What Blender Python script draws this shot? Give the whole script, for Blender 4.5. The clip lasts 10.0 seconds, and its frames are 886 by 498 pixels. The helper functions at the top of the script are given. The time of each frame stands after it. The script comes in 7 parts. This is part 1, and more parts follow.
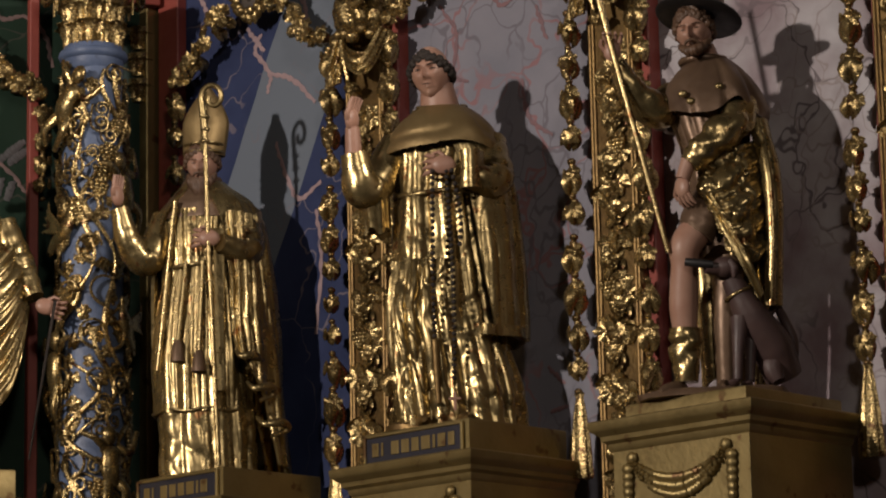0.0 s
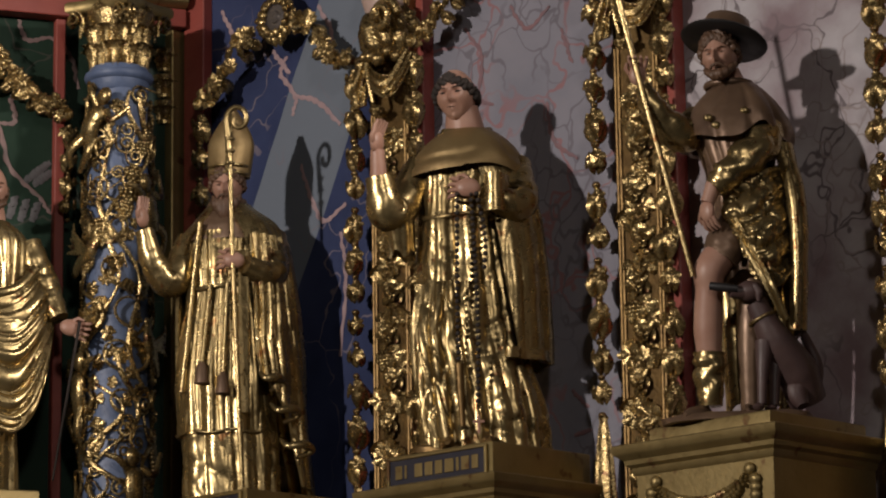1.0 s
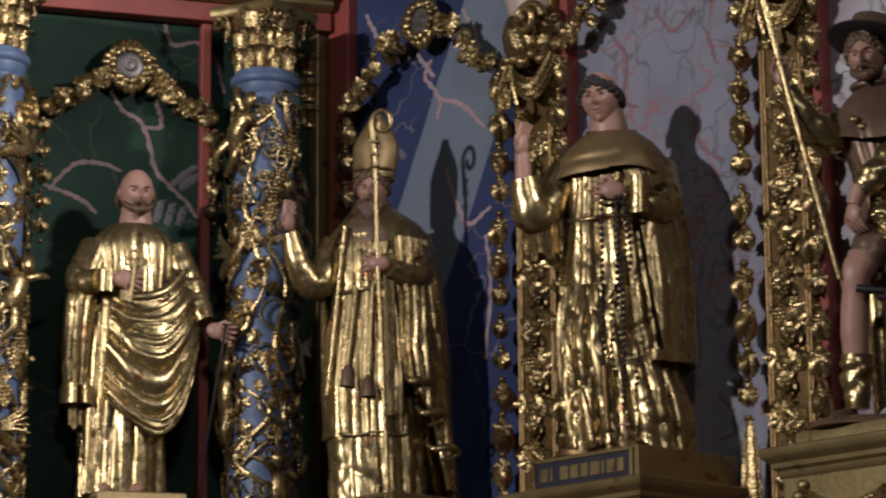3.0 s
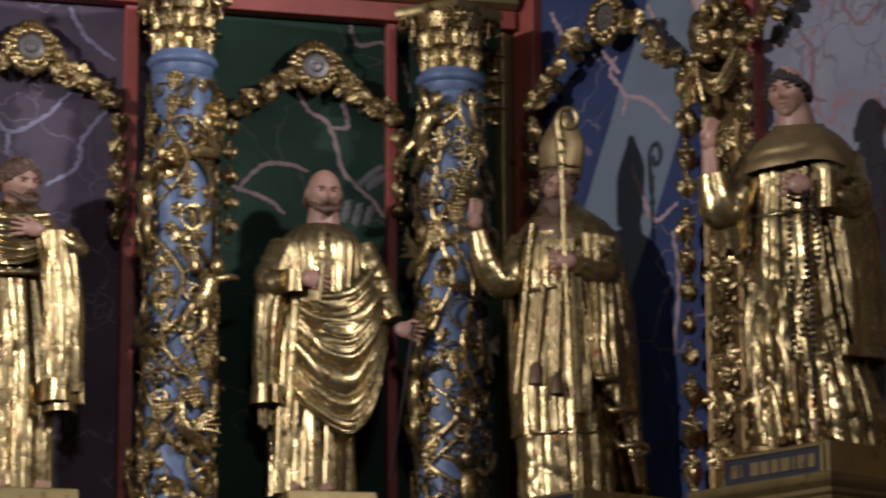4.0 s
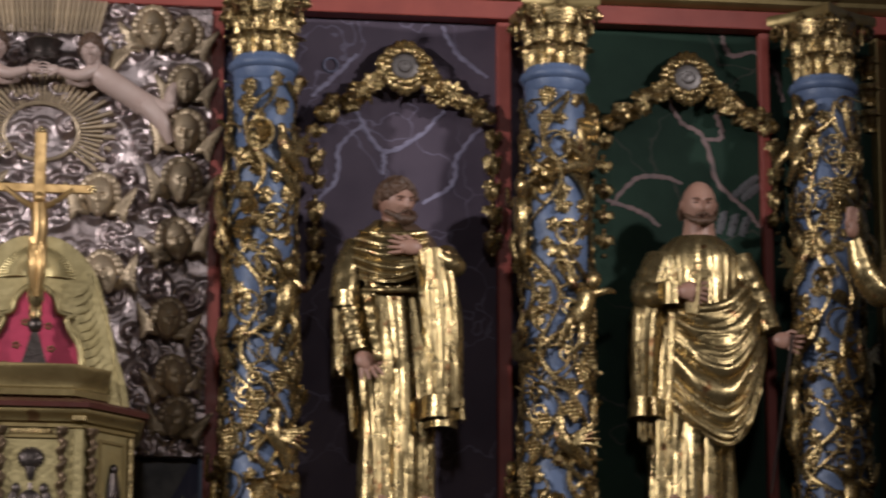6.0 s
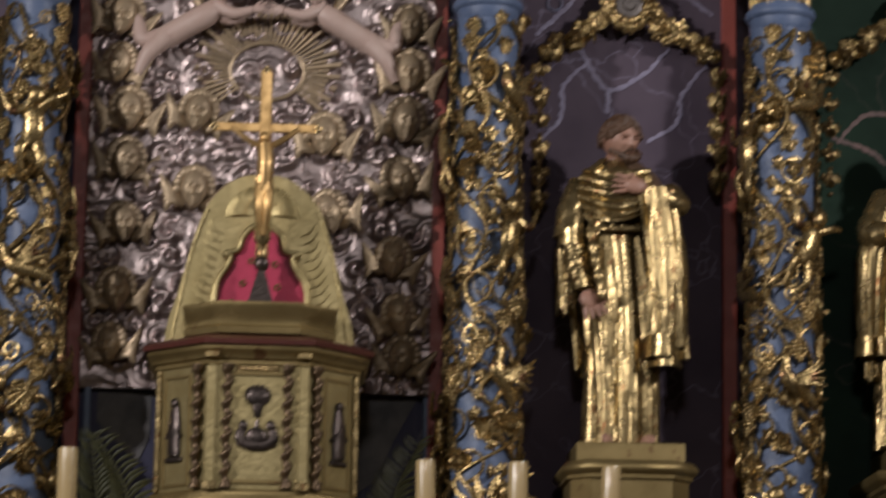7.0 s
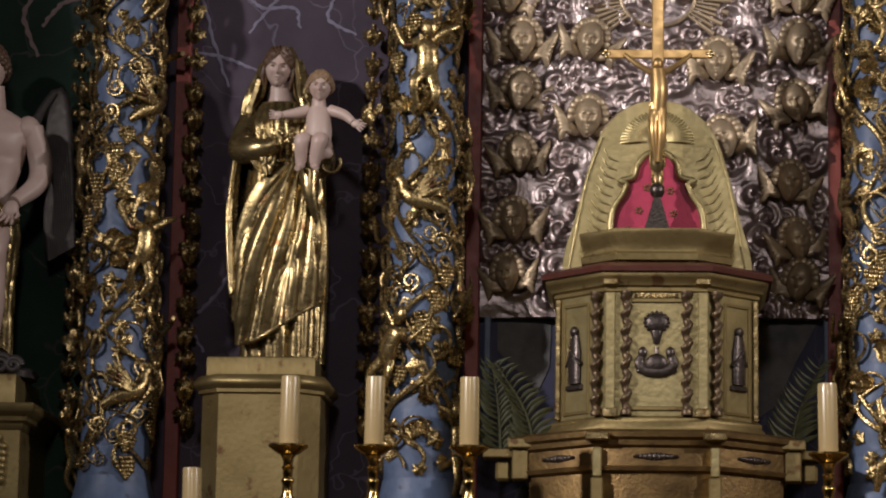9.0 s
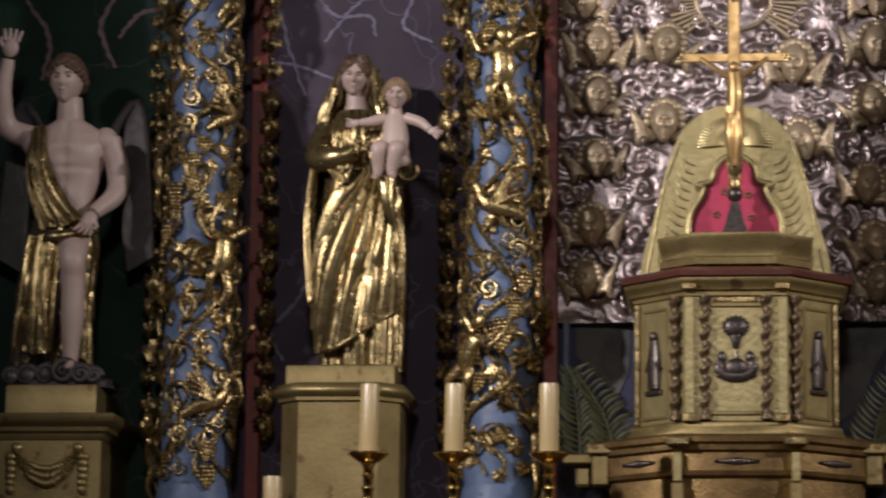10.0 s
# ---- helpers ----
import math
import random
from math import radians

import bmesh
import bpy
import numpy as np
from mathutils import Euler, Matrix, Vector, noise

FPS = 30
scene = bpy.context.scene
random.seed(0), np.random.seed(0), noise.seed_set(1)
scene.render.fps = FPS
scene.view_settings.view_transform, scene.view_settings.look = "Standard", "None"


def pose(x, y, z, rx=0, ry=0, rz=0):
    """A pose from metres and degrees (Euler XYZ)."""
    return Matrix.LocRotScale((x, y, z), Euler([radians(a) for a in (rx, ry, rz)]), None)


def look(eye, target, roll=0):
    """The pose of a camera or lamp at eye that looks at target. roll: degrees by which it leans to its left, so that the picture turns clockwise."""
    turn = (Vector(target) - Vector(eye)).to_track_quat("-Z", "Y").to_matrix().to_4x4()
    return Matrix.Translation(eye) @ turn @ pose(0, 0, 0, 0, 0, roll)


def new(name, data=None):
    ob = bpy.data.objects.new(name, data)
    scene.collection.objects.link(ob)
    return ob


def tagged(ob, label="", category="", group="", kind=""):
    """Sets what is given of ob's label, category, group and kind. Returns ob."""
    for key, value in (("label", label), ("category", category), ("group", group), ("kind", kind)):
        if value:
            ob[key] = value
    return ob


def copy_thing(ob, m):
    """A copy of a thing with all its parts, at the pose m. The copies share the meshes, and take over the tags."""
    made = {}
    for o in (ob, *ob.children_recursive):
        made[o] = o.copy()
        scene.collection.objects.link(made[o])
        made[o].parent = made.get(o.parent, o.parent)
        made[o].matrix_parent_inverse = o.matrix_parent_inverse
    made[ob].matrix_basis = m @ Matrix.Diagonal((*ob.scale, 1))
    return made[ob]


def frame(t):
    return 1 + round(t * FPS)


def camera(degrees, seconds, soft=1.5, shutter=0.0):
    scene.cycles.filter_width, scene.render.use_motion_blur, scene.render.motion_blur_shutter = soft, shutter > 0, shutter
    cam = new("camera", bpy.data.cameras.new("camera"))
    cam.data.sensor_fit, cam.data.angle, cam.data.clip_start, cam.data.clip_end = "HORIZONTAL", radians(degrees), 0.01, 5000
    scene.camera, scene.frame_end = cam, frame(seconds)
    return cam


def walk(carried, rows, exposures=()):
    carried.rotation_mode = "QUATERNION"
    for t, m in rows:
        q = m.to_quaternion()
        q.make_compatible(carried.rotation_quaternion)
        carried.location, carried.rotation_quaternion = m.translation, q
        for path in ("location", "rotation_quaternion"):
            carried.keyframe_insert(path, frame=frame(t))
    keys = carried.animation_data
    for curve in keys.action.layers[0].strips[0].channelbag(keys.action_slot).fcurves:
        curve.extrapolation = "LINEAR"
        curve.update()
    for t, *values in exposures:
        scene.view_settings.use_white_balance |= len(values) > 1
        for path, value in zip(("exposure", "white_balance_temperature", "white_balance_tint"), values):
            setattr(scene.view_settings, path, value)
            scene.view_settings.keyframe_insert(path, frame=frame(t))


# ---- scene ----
# Camera: stands in the nave and pans from the wing on the right to the high altar.
cam = camera(16.52, 10.0, soft=2.0, shutter=0.5)
EYE = (0.0, 0.0, 1.6)
ROWS = [
    (0.0, 102.000, 1.203, -21.567),
    (0.5, 102.307, 0.995, -21.475),
    (1.0, 102.436, 0.857, -21.172),
    (1.5, 102.548, 0.614, -20.873),
    (2.0, 102.543, 0.703, -20.370),
    (3.5, 102.499, 0.272, -16.946),
    (4.0, 102.498, 0.257, -14.923),
    (4.5, 102.617, -0.029, -12.803),
    (5.0, 102.663, -0.258, -11.483),
    (6.5, 102.687, -0.266, -5.643),
    (7.0, 101.579, -0.930, -3.655),
    (7.5, 100.360, -1.281, -1.595),
    (8.0, 100.396, -0.837, 0.575),
    (8.5, 100.136, -0.872, 2.579),
    (9.0, 100.085, -0.947, 3.906),
    (9.5, 100.105, -0.596, 4.134),
    (10.0, 100.191, -0.604, 5.451),
]
walk(cam, [(t, pose(*EYE, rx, ry, rz)) for t, rx, ry, rz in ROWS],
     [(0.0, 0.2, 7200, 10), (2.0, 0.2, 6400, 10), (4.0, 0.06, 5900, 9), (5.0, -0.03, 5900, 9), (6.5, -0.30, 6250, 9), (7.5, -0.35, 6350, 9),
      (8.5, -0.24, 6400, 10), (9.5, 0.03, 6350, 10), (10.0, 0.10, 6200, 10)])

# World and lamps: a dim church at night, two spotlights on the choir walls.
world = bpy.data.worlds.new("world")
scene.world = world
world.use_nodes = True
world.node_tree.nodes["Background"].inputs[0].default_value = (0.5, 0.55, 0.7, 1)
world.node_tree.nodes["Background"].inputs[1].default_value = 0.02


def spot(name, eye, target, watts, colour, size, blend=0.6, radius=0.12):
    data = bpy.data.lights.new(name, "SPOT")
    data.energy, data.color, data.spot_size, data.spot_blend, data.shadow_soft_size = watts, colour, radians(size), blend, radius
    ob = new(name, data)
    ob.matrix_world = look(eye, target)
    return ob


WARM = (1.0, 0.91, 0.87)
spot("choir_spot", (-4.4, 4.6, 4.9), (3.0, 8.0, 3.6), 1320, WARM, 84, 0.8)
spot("choir_spot", (3.9, 6.0, 4.9), (-0.4, 9.4, 3.5), 470, WARM, 66, 0.9)
# dim fill light added in the nave, unseen behind the camera, lifting dark tones
spot("nave_fill", (0.0, -3.0, 6.8), (0.2, 9.4, 3.4), 540, WARM, 80, 1.0, 0.5)

# ---------------------------------------------------------------- materials
MATS = {}


def material(name, base, rough=0.5, metal=0.0, second=None, scale=8.0, mix=0.5, bump=0.2, bump_scale=40.0,
             rough_var=0.15, spots=None, spot_scale=30.0, spot_cut=0.62, coat=0.0, per_piece=0.0, facet=0.0):
    """Two-scale procedural paint, gilding, wood or stone."""
    m = bpy.data.materials.new(name)
    m.use_nodes = True
    t = m.node_tree
    n, l = t.nodes, t.links
    b = n["Principled BSDF"]
    tc = n.new("ShaderNodeTexCoord")
    big = n.new("ShaderNodeTexNoise")
    big.inputs["Scale"].default_value, big.inputs["Detail"].default_value = scale, 5
    l.new(tc.outputs["Object"], big.inputs["Vector"])
    ramp = n.new("ShaderNodeValToRGB")
    ramp.color_ramp.elements[0].position, ramp.color_ramp.elements[1].position = 0.5 - mix / 2, 0.5 + mix / 2
    ramp.color_ramp.elements[0].color = (*base, 1)
    ramp.color_ramp.elements[1].color = (*(second or [c * 0.75 for c in base]), 1)
    l.new(big.outputs["Fac"], ramp.inputs["Fac"])
    out = ramp.outputs["Color"]
    fine = n.new("ShaderNodeTexNoise")
    fine.inputs["Scale"].default_value, fine.inputs["Detail"].default_value = bump_scale, 6
    l.new(tc.outputs["Object"], fine.inputs["Vector"])
    if spots:
        worn = n.new("ShaderNodeTexNoise")
        worn.inputs["Scale"].default_value, worn.inputs["Detail"].default_value = spot_scale, 8
        l.new(tc.outputs["Object"], worn.inputs["Vector"])
        cut = n.new("ShaderNodeMapRange")
        cut.inputs["From Min"].default_value, cut.inputs["From Max"].default_value = spot_cut, spot_cut + 0.06
        l.new(worn.outputs["Fac"], cut.inputs["Value"])
        mx = n.new("ShaderNodeMixRGB")
        l.new(cut.outputs["Result"], mx.inputs["Fac"])
        l.new(out, mx.inputs["Color1"])
        mx.inputs["Color2"].default_value = (*spots, 1)
        out = mx.outputs["Color"]
    if per_piece:
        info = n.new("ShaderNodeObjectInfo")
        hv = n.new("ShaderNodeHueSaturation")
        rg = n.new("ShaderNodeMapRange")
        rg.inputs["To Min"].default_value, rg.inputs["To Max"].default_value = 1 - per_piece, 1 + per_piece
        l.new(info.outputs["Random"], rg.inputs["Value"])
        l.new(rg.outputs["Result"], hv.inputs["Value"])
        l.new(out, hv.inputs["Color"])
        out = hv.outputs["Color"]
    l.new(out, b.inputs["Base Color"])
    rr = n.new("ShaderNodeMapRange")
    rr.inputs["To Min"].default_value, rr.inputs["To Max"].default_value = max(0.04, rough - rough_var), min(1, rough + rough_var)
    l.new(fine.outputs["Fac"], rr.inputs["Value"])
    l.new(rr.outputs["Result"], b.inputs["Roughness"])
    b.inputs["Metallic"].default_value = metal
    b.inputs["Coat Weight"].default_value = coat
    bp = n.new("ShaderNodeBump")
    bp.inputs["Strength"].default_value, bp.inputs["Distance"].default_value = bump, 0.004
    l.new(fine.outputs["Fac"], bp.inputs["Height"])
    if facet:                                          # soft dents of the carved ground under the leaf
        dent = n.new("ShaderNodeTexNoise")
        dent.inputs["Scale"].default_value, dent.inputs["Detail"].default_value = 26, 2
        l.new(tc.outputs["Object"], dent.inputs["Vector"])
        bd = n.new("ShaderNodeBump")
        bd.inputs["Strength"].default_value, bd.inputs["Distance"].default_value = facet, 0.012
        l.new(dent.outputs["Fac"], bd.inputs["Height"])
        l.new(bd.outputs["Normal"], bp.inputs["Normal"])
    l.new(bp.outputs["Normal"], b.inputs["Normal"])
    MATS[name] = m
    return m


def veined(name, base, second, vein, width=0.012, scale=3.0, warp=0.35, patch=None, patch_cut=0.58, band=None, vein2=None, rough=0.75):
    """Marbled wall paint: clouded ground, optional pale bands, and painted veins along warped cell edges."""
    m = bpy.data.materials.new(name)
    m.use_nodes = True
    t = m.node_tree
    n, l = t.nodes, t.links
    b = n["Principled BSDF"]
    tc = n.new("ShaderNodeTexCoord")
    cloud = n.new("ShaderNodeTexNoise")
    cloud.inputs["Scale"].default_value, cloud.inputs["Detail"].default_value = 3.5, 6
    l.new(tc.outputs["Object"], cloud.inputs["Vector"])
    ramp = n.new("ShaderNodeValToRGB")
    ramp.color_ramp.elements[0].position, ramp.color_ramp.elements[1].position = 0.35, 0.65
    ramp.color_ramp.elements[0].color, ramp.color_ramp.elements[1].color = (*base, 1), (*second, 1)
    l.new(cloud.outputs["Fac"], ramp.inputs["Fac"])
    out = ramp.outputs["Color"]
    if patch:
        mp = n.new("ShaderNodeMapping")
        mp.inputs["Rotation"].default_value = (0, radians(35), 0)
        mp.inputs["Scale"].default_value = (3.2, 1, 0.7)
        l.new(tc.outputs["Object"], mp.inputs["Vector"])
        pn = n.new("ShaderNodeTexNoise")
        pn.inputs["Scale"].default_value, pn.inputs["Detail"].default_value = 1.0, 1.5
        l.new(mp.outputs["Vector"], pn.inputs["Vector"])
        if band:
            xyz = n.new("ShaderNodeSeparateXYZ")
            l.new(tc.outputs["Object"], xyz.inputs[0])
            lean = n.new("ShaderNodeMath")
            lean.operation = "MULTIPLY_ADD"
            lean.inputs[1].default_value = -0.51
            l.new(xyz.outputs["Z"], lean.inputs[0])
            l.new(xyz.outputs["X"], lean.inputs[2])
            off = n.new("ShaderNodeMath")
            off.operation = "MULTIPLY_ADD"
            off.inputs[1].default_value = 0.12
            l.new(pn.outputs["Fac"], off.inputs[0])
            l.new(lean.outputs[0], off.inputs[2])
            mid = n.new("ShaderNodeMath")
            mid.operation = "COMPARE"
            mid.inputs[1].default_value, mid.inputs[2].default_value = (band[0] + band[1]) / 2 + 0.06, (band[1] - band[0]) / 2
            l.new(off.outputs[0], mid.inputs[0])
            pn = mid
            patch_cut = 0.5
        pc = n.new("ShaderNodeMapRange")
        pc.inputs["From Min"].default_value, pc.inputs["From Max"].default_value = patch_cut, patch_cut + 0.03
        l.new(pn.outputs[0], pc.inputs["Value"])
        mx = n.new("ShaderNodeMixRGB")
        l.new(pc.outputs["Result"], mx.inputs["Fac"])
        l.new(out, mx.inputs["Color1"])
        mx.inputs["Color2"].default_value = (*patch, 1)
        out = mx.outputs["Color"]
    wn = n.new("ShaderNodeTexNoise")
    wn.inputs["Scale"].default_value, wn.inputs["Detail"].default_value = 4.0, 3
    l.new(tc.outputs["Object"], wn.inputs["Vector"])
    add = n.new("ShaderNodeVectorMath")
    add.operation = "MULTIPLY_ADD"
    add.inputs[1].default_value = (warp, warp, warp)
    l.new(wn.outputs["Color"], add.inputs[0])
    l.new(tc.outputs["Object"], add.inputs[2])
    for k, (col, sc, wd) in enumerate([(vein, scale, width)] + ([(vein2, scale * 2.3, width * 0.8)] if vein2 else [])):
        vo = n.new("ShaderNodeTexVoronoi")
        vo.feature = "DISTANCE_TO_EDGE"
        vo.inputs["Scale"].default_value = sc
        l.new(add.outputs[0], vo.inputs["Vector"])
        ln = n.new("ShaderNodeMapRange")
        ln.inputs["From Min"].default_value, ln.inputs["From Max"].default_value = wd * sc, wd * sc * 0.35
        l.new(vo.outputs["Distance"], ln.inputs["Value"])
        br = n.new("ShaderNodeTexNoise")
        br.inputs["Scale"].default_value = 2.7 + k
        l.new(tc.outputs["Object"], br.inputs["Vector"])
        bc = n.new("ShaderNodeMapRange")
        bc.inputs["From Min"].default_value, bc.inputs["From Max"].default_value = 0.38, 0.52
        bc.inputs["To Max"].default_value = 0.85
        l.new(br.outputs["Fac"], bc.inputs["Value"])
        mu = n.new("ShaderNodeMath")
        mu.operation = "MULTIPLY"
        l.new(ln.outputs["Result"], mu.inputs[0])
        l.new(bc.outputs["Result"], mu.inputs[1])
        mx = n.new("ShaderNodeMixRGB")
        l.new(mu.outputs[0], mx.inputs["Fac"])
        l.new(out, mx.inputs["Color1"])
        mx.inputs["Color2"].default_value = (*col, 1)
        out = mx.outputs["Color"]
    l.new(out, b.inputs["Base Color"])
    b.inputs["Roughness"].default_value, b.inputs["Specular IOR Level"].default_value = rough, 0.22
    fine = n.new("ShaderNodeTexNoise")
    fine.inputs["Scale"].default_value, fine.inputs["Detail"].default_value = 30, 6
    l.new(tc.outputs["Object"], fine.inputs["Vector"])
    bp = n.new("ShaderNodeBump")
    bp.inputs["Strength"].default_value, bp.inputs["Distance"].default_value = 0.25, 0.004
    l.new(fine.outputs["Fac"], bp.inputs["Height"])
    l.new(bp.outputs["Normal"], b.inputs["Normal"])
    MATS[name] = m
    return m


GOLD = material("burnished_gold", (0.41, 0.315, 0.155), 0.29, 0.88, second=(0.27, 0.20, 0.09), scale=14, bump=0.26, bump_scale=40,
                rough_var=0.12, spots=(0.20, 0.10, 0.04), spot_scale=24, spot_cut=0.62, facet=0.16)
GOLD_DULL = material("dull_gilding", (0.35, 0.27, 0.12), 0.44, 0.75, second=(0.23, 0.17, 0.07), scale=9, bump=0.2, bump_scale=70,
                     spots=(0.16, 0.09, 0.04), spot_scale=18, spot_cut=0.63)
GOLD_LEAF = material("carved_gilding", (0.48, 0.365, 0.17), 0.28, 0.88, second=(0.24, 0.165, 0.07), scale=30, bump=0.5, bump_scale=120,
                     rough_var=0.15, spots=(0.12, 0.06, 0.03), spot_scale=40, spot_cut=0.60, per_piece=0.25)
GOLD_DARK = material("tarnished_gilding", (0.25, 0.16, 0.06), 0.45, 0.8, second=(0.13, 0.08, 0.035), scale=22, bump=0.4, bump_scale=90)
SILVER = material("tarnished_silver", (0.52, 0.445, 0.44), 0.36, 0.9, second=(0.30, 0.235, 0.225), scale=12, bump=0.6, bump_scale=90)
BLUE = material("blue_paint", (0.125, 0.175, 0.29), 0.5, 0.0, second=(0.075, 0.11, 0.20), scale=18, bump=0.25, bump_scale=60,
                spots=(0.06, 0.07, 0.11), spot_scale=35, spot_cut=0.66)
RED = material("red_paint", (0.34, 0.075, 0.055), 0.5, second=(0.24, 0.05, 0.04), scale=10, bump=0.2)
SKIN = material("painted_flesh", (0.42, 0.255, 0.19), 0.45, second=(0.33, 0.17, 0.12), scale=16, bump=0.1)
SKIN_PALE = material("pale_flesh", (0.54, 0.42, 0.37), 0.45, second=(0.45, 0.32, 0.275), scale=14, bump=0.1)
HAIR = material("dark_hair_paint", (0.014, 0.011, 0.010), 0.75, second=(0.035, 0.024, 0.018), scale=40, bump=0.6, bump_scale=90)
HAIR_BROWN = material("brown_hair_paint", (0.13, 0.07, 0.04), 0.5, second=(0.07, 0.04, 0.025), scale=40, bump=0.6, bump_scale=90)
HAIR_FAIR = material("fair_hair_paint", (0.30, 0.20, 0.11), 0.5, second=(0.20, 0.12, 0.07), scale=40, bump=0.6, bump_scale=90)
BROWN = material("brown_glaze", (0.34, 0.225, 0.105), 0.36, 0.75, second=(0.20, 0.13, 0.06), scale=12, bump=0.3)
CAPE = material("brown_leather_glaze", (0.21, 0.135, 0.085), 0.42, 0.45, second=(0.12, 0.075, 0.05), scale=12, bump=0.3)
CAPE_GOLD = material("matt_brown_gilding", (0.34, 0.245, 0.115), 0.46, 0.7, second=(0.24, 0.165, 0.075), scale=10, bump=0.25, bump_scale=60)
DOG = material("dark_brown_paint", (0.085, 0.05, 0.045), 0.5, second=(0.05, 0.03, 0.03), scale=16, bump=0.3)
WING_GREY = material("tarnished_silver_leaf", (0.085, 0.075, 0.07), 0.5, 0.4, second=(0.05, 0.042, 0.04), scale=14, bump=0.3)
BLACK = material("black_paint", (0.012, 0.011, 0.012), 0.5, bump=0.2)
CREAM = material("cream_wax", (0.46, 0.345, 0.165), 0.26, second=(0.46, 0.34, 0.17), scale=6, bump=0.06, bump_scale=20, rough_var=0.08, coat=0.4)
BRASS = material("polished_brass", (0.66, 0.46, 0.16), 0.18, 1.0, second=(0.45, 0.30, 0.10), scale=20, bump=0.1)
PALEGOLD = material("pale_gilding", (0.47, 0.39, 0.195), 0.40, 0.72, second=(0.34, 0.275, 0.125), scale=16, bump=0.4, bump_scale=60)
PINK = material("pink_silk", (0.46, 0.035, 0.09), 0.5, second=(0.36, 0.025, 0.07), scale=30, bump=0.3, bump_scale=150)
BRONZE = material("dark_silver_relief", (0.12, 0.095, 0.085), 0.35, 0.8, second=(0.06, 0.05, 0.045), scale=50, bump=0.4, bump_scale=120)
REDWOOD = material("red_brown_varnish", (0.10, 0.028, 0.02), 0.4, second=(0.07, 0.02, 0.015), scale=12, bump=0.2)
STONE = material("dark_plaster", (0.16, 0.14, 0.12), 0.8, second=(0.11, 0.10, 0.09), scale=2, bump=0.4, bump_scale=15)
FLOOR = material("stone_floor", (0.20, 0.18, 0.15), 0.6, second=(0.13, 0.12, 0.10), scale=3, bump=0.3)
GREENERY = material("palm_leaf", (0.070, 0.070, 0.028), 0.6, second=(0.036, 0.040, 0.016), scale=25, bump=0.2)
MIRROR = material("medallion_glass", (0.11, 0.10, 0.095), 0.38, 0.5, second=(0.16, 0.14, 0.13), scale=20, bump=0.05)
PURPLE_WALL = veined("purple_marbled_paint", (0.065, 0.050, 0.072), (0.10, 0.078, 0.105), (0.17, 0.15, 0.21), 0.004, 3.4, 0.5)
GREEN_WALL = veined("green_marbled_paint", (0.009, 0.024, 0.016), (0.020, 0.046, 0.030), (0.06, 0.06, 0.05), 0.006, 2.2, 0.5, patch=(0.05, 0.075, 0.07), patch_cut=0.66)
BLUE_WALL = veined("blue_marbled_paint", (0.022, 0.032, 0.085), (0.04, 0.055, 0.13), (0.20, 0.17, 0.20), 0.004, 2.2, 0.5,
                   patch=(0.16, 0.19, 0.235), band=(-0.343, 0.04))
GREY_WALL = veined("grey_marbled_paint", (0.21, 0.215, 0.26), (0.27, 0.265, 0.31), (0.30, 0.15, 0.16), 0.009, 3.0, 0.5, vein2=(0.16, 0.15, 0.18))
MAUVE_WALL = veined("mauve_marbled_paint", (0.24, 0.18, 0.20), (0.50, 0.49, 0.52), (0.12, 0.10, 0.11), 0.006, 3.0, 0.5, vein2=(0.30, 0.26, 0.26))
DARK_WALL = veined("slate_marbled_paint", (0.045, 0.047, 0.085), (0.07, 0.07, 0.115), (0.12, 0.12, 0.16), 0.005, 5.0, 0.4)
material("pale_ring_paint", (0.17, 0.18, 0.27), 0.7, second=(0.12, 0.12, 0.19), scale=40, bump=0.2)

# ---------------------------------------------------------------- mesh helpers
V3 = lambda *a: np.array(a, dtype=float)
YC = 9.5                                   # back wall of the central bays
CORNER = (2.824, 9.48, 0.0)                # where the right wing meets the centre
WING = pose(*CORNER, 0, 0, -66)            # wing frame: x along the wall, -y into the choir


def at(x, d, z, rz=0.0):
    """Pose in the central part: x, distance in front of the wall, height."""
    return pose(x, YC - d, z, 0, 0, rz)


def wing_at(u, d, z, rz=0.0):
    return WING @ pose(u, -d, z, 0, 0, rz)


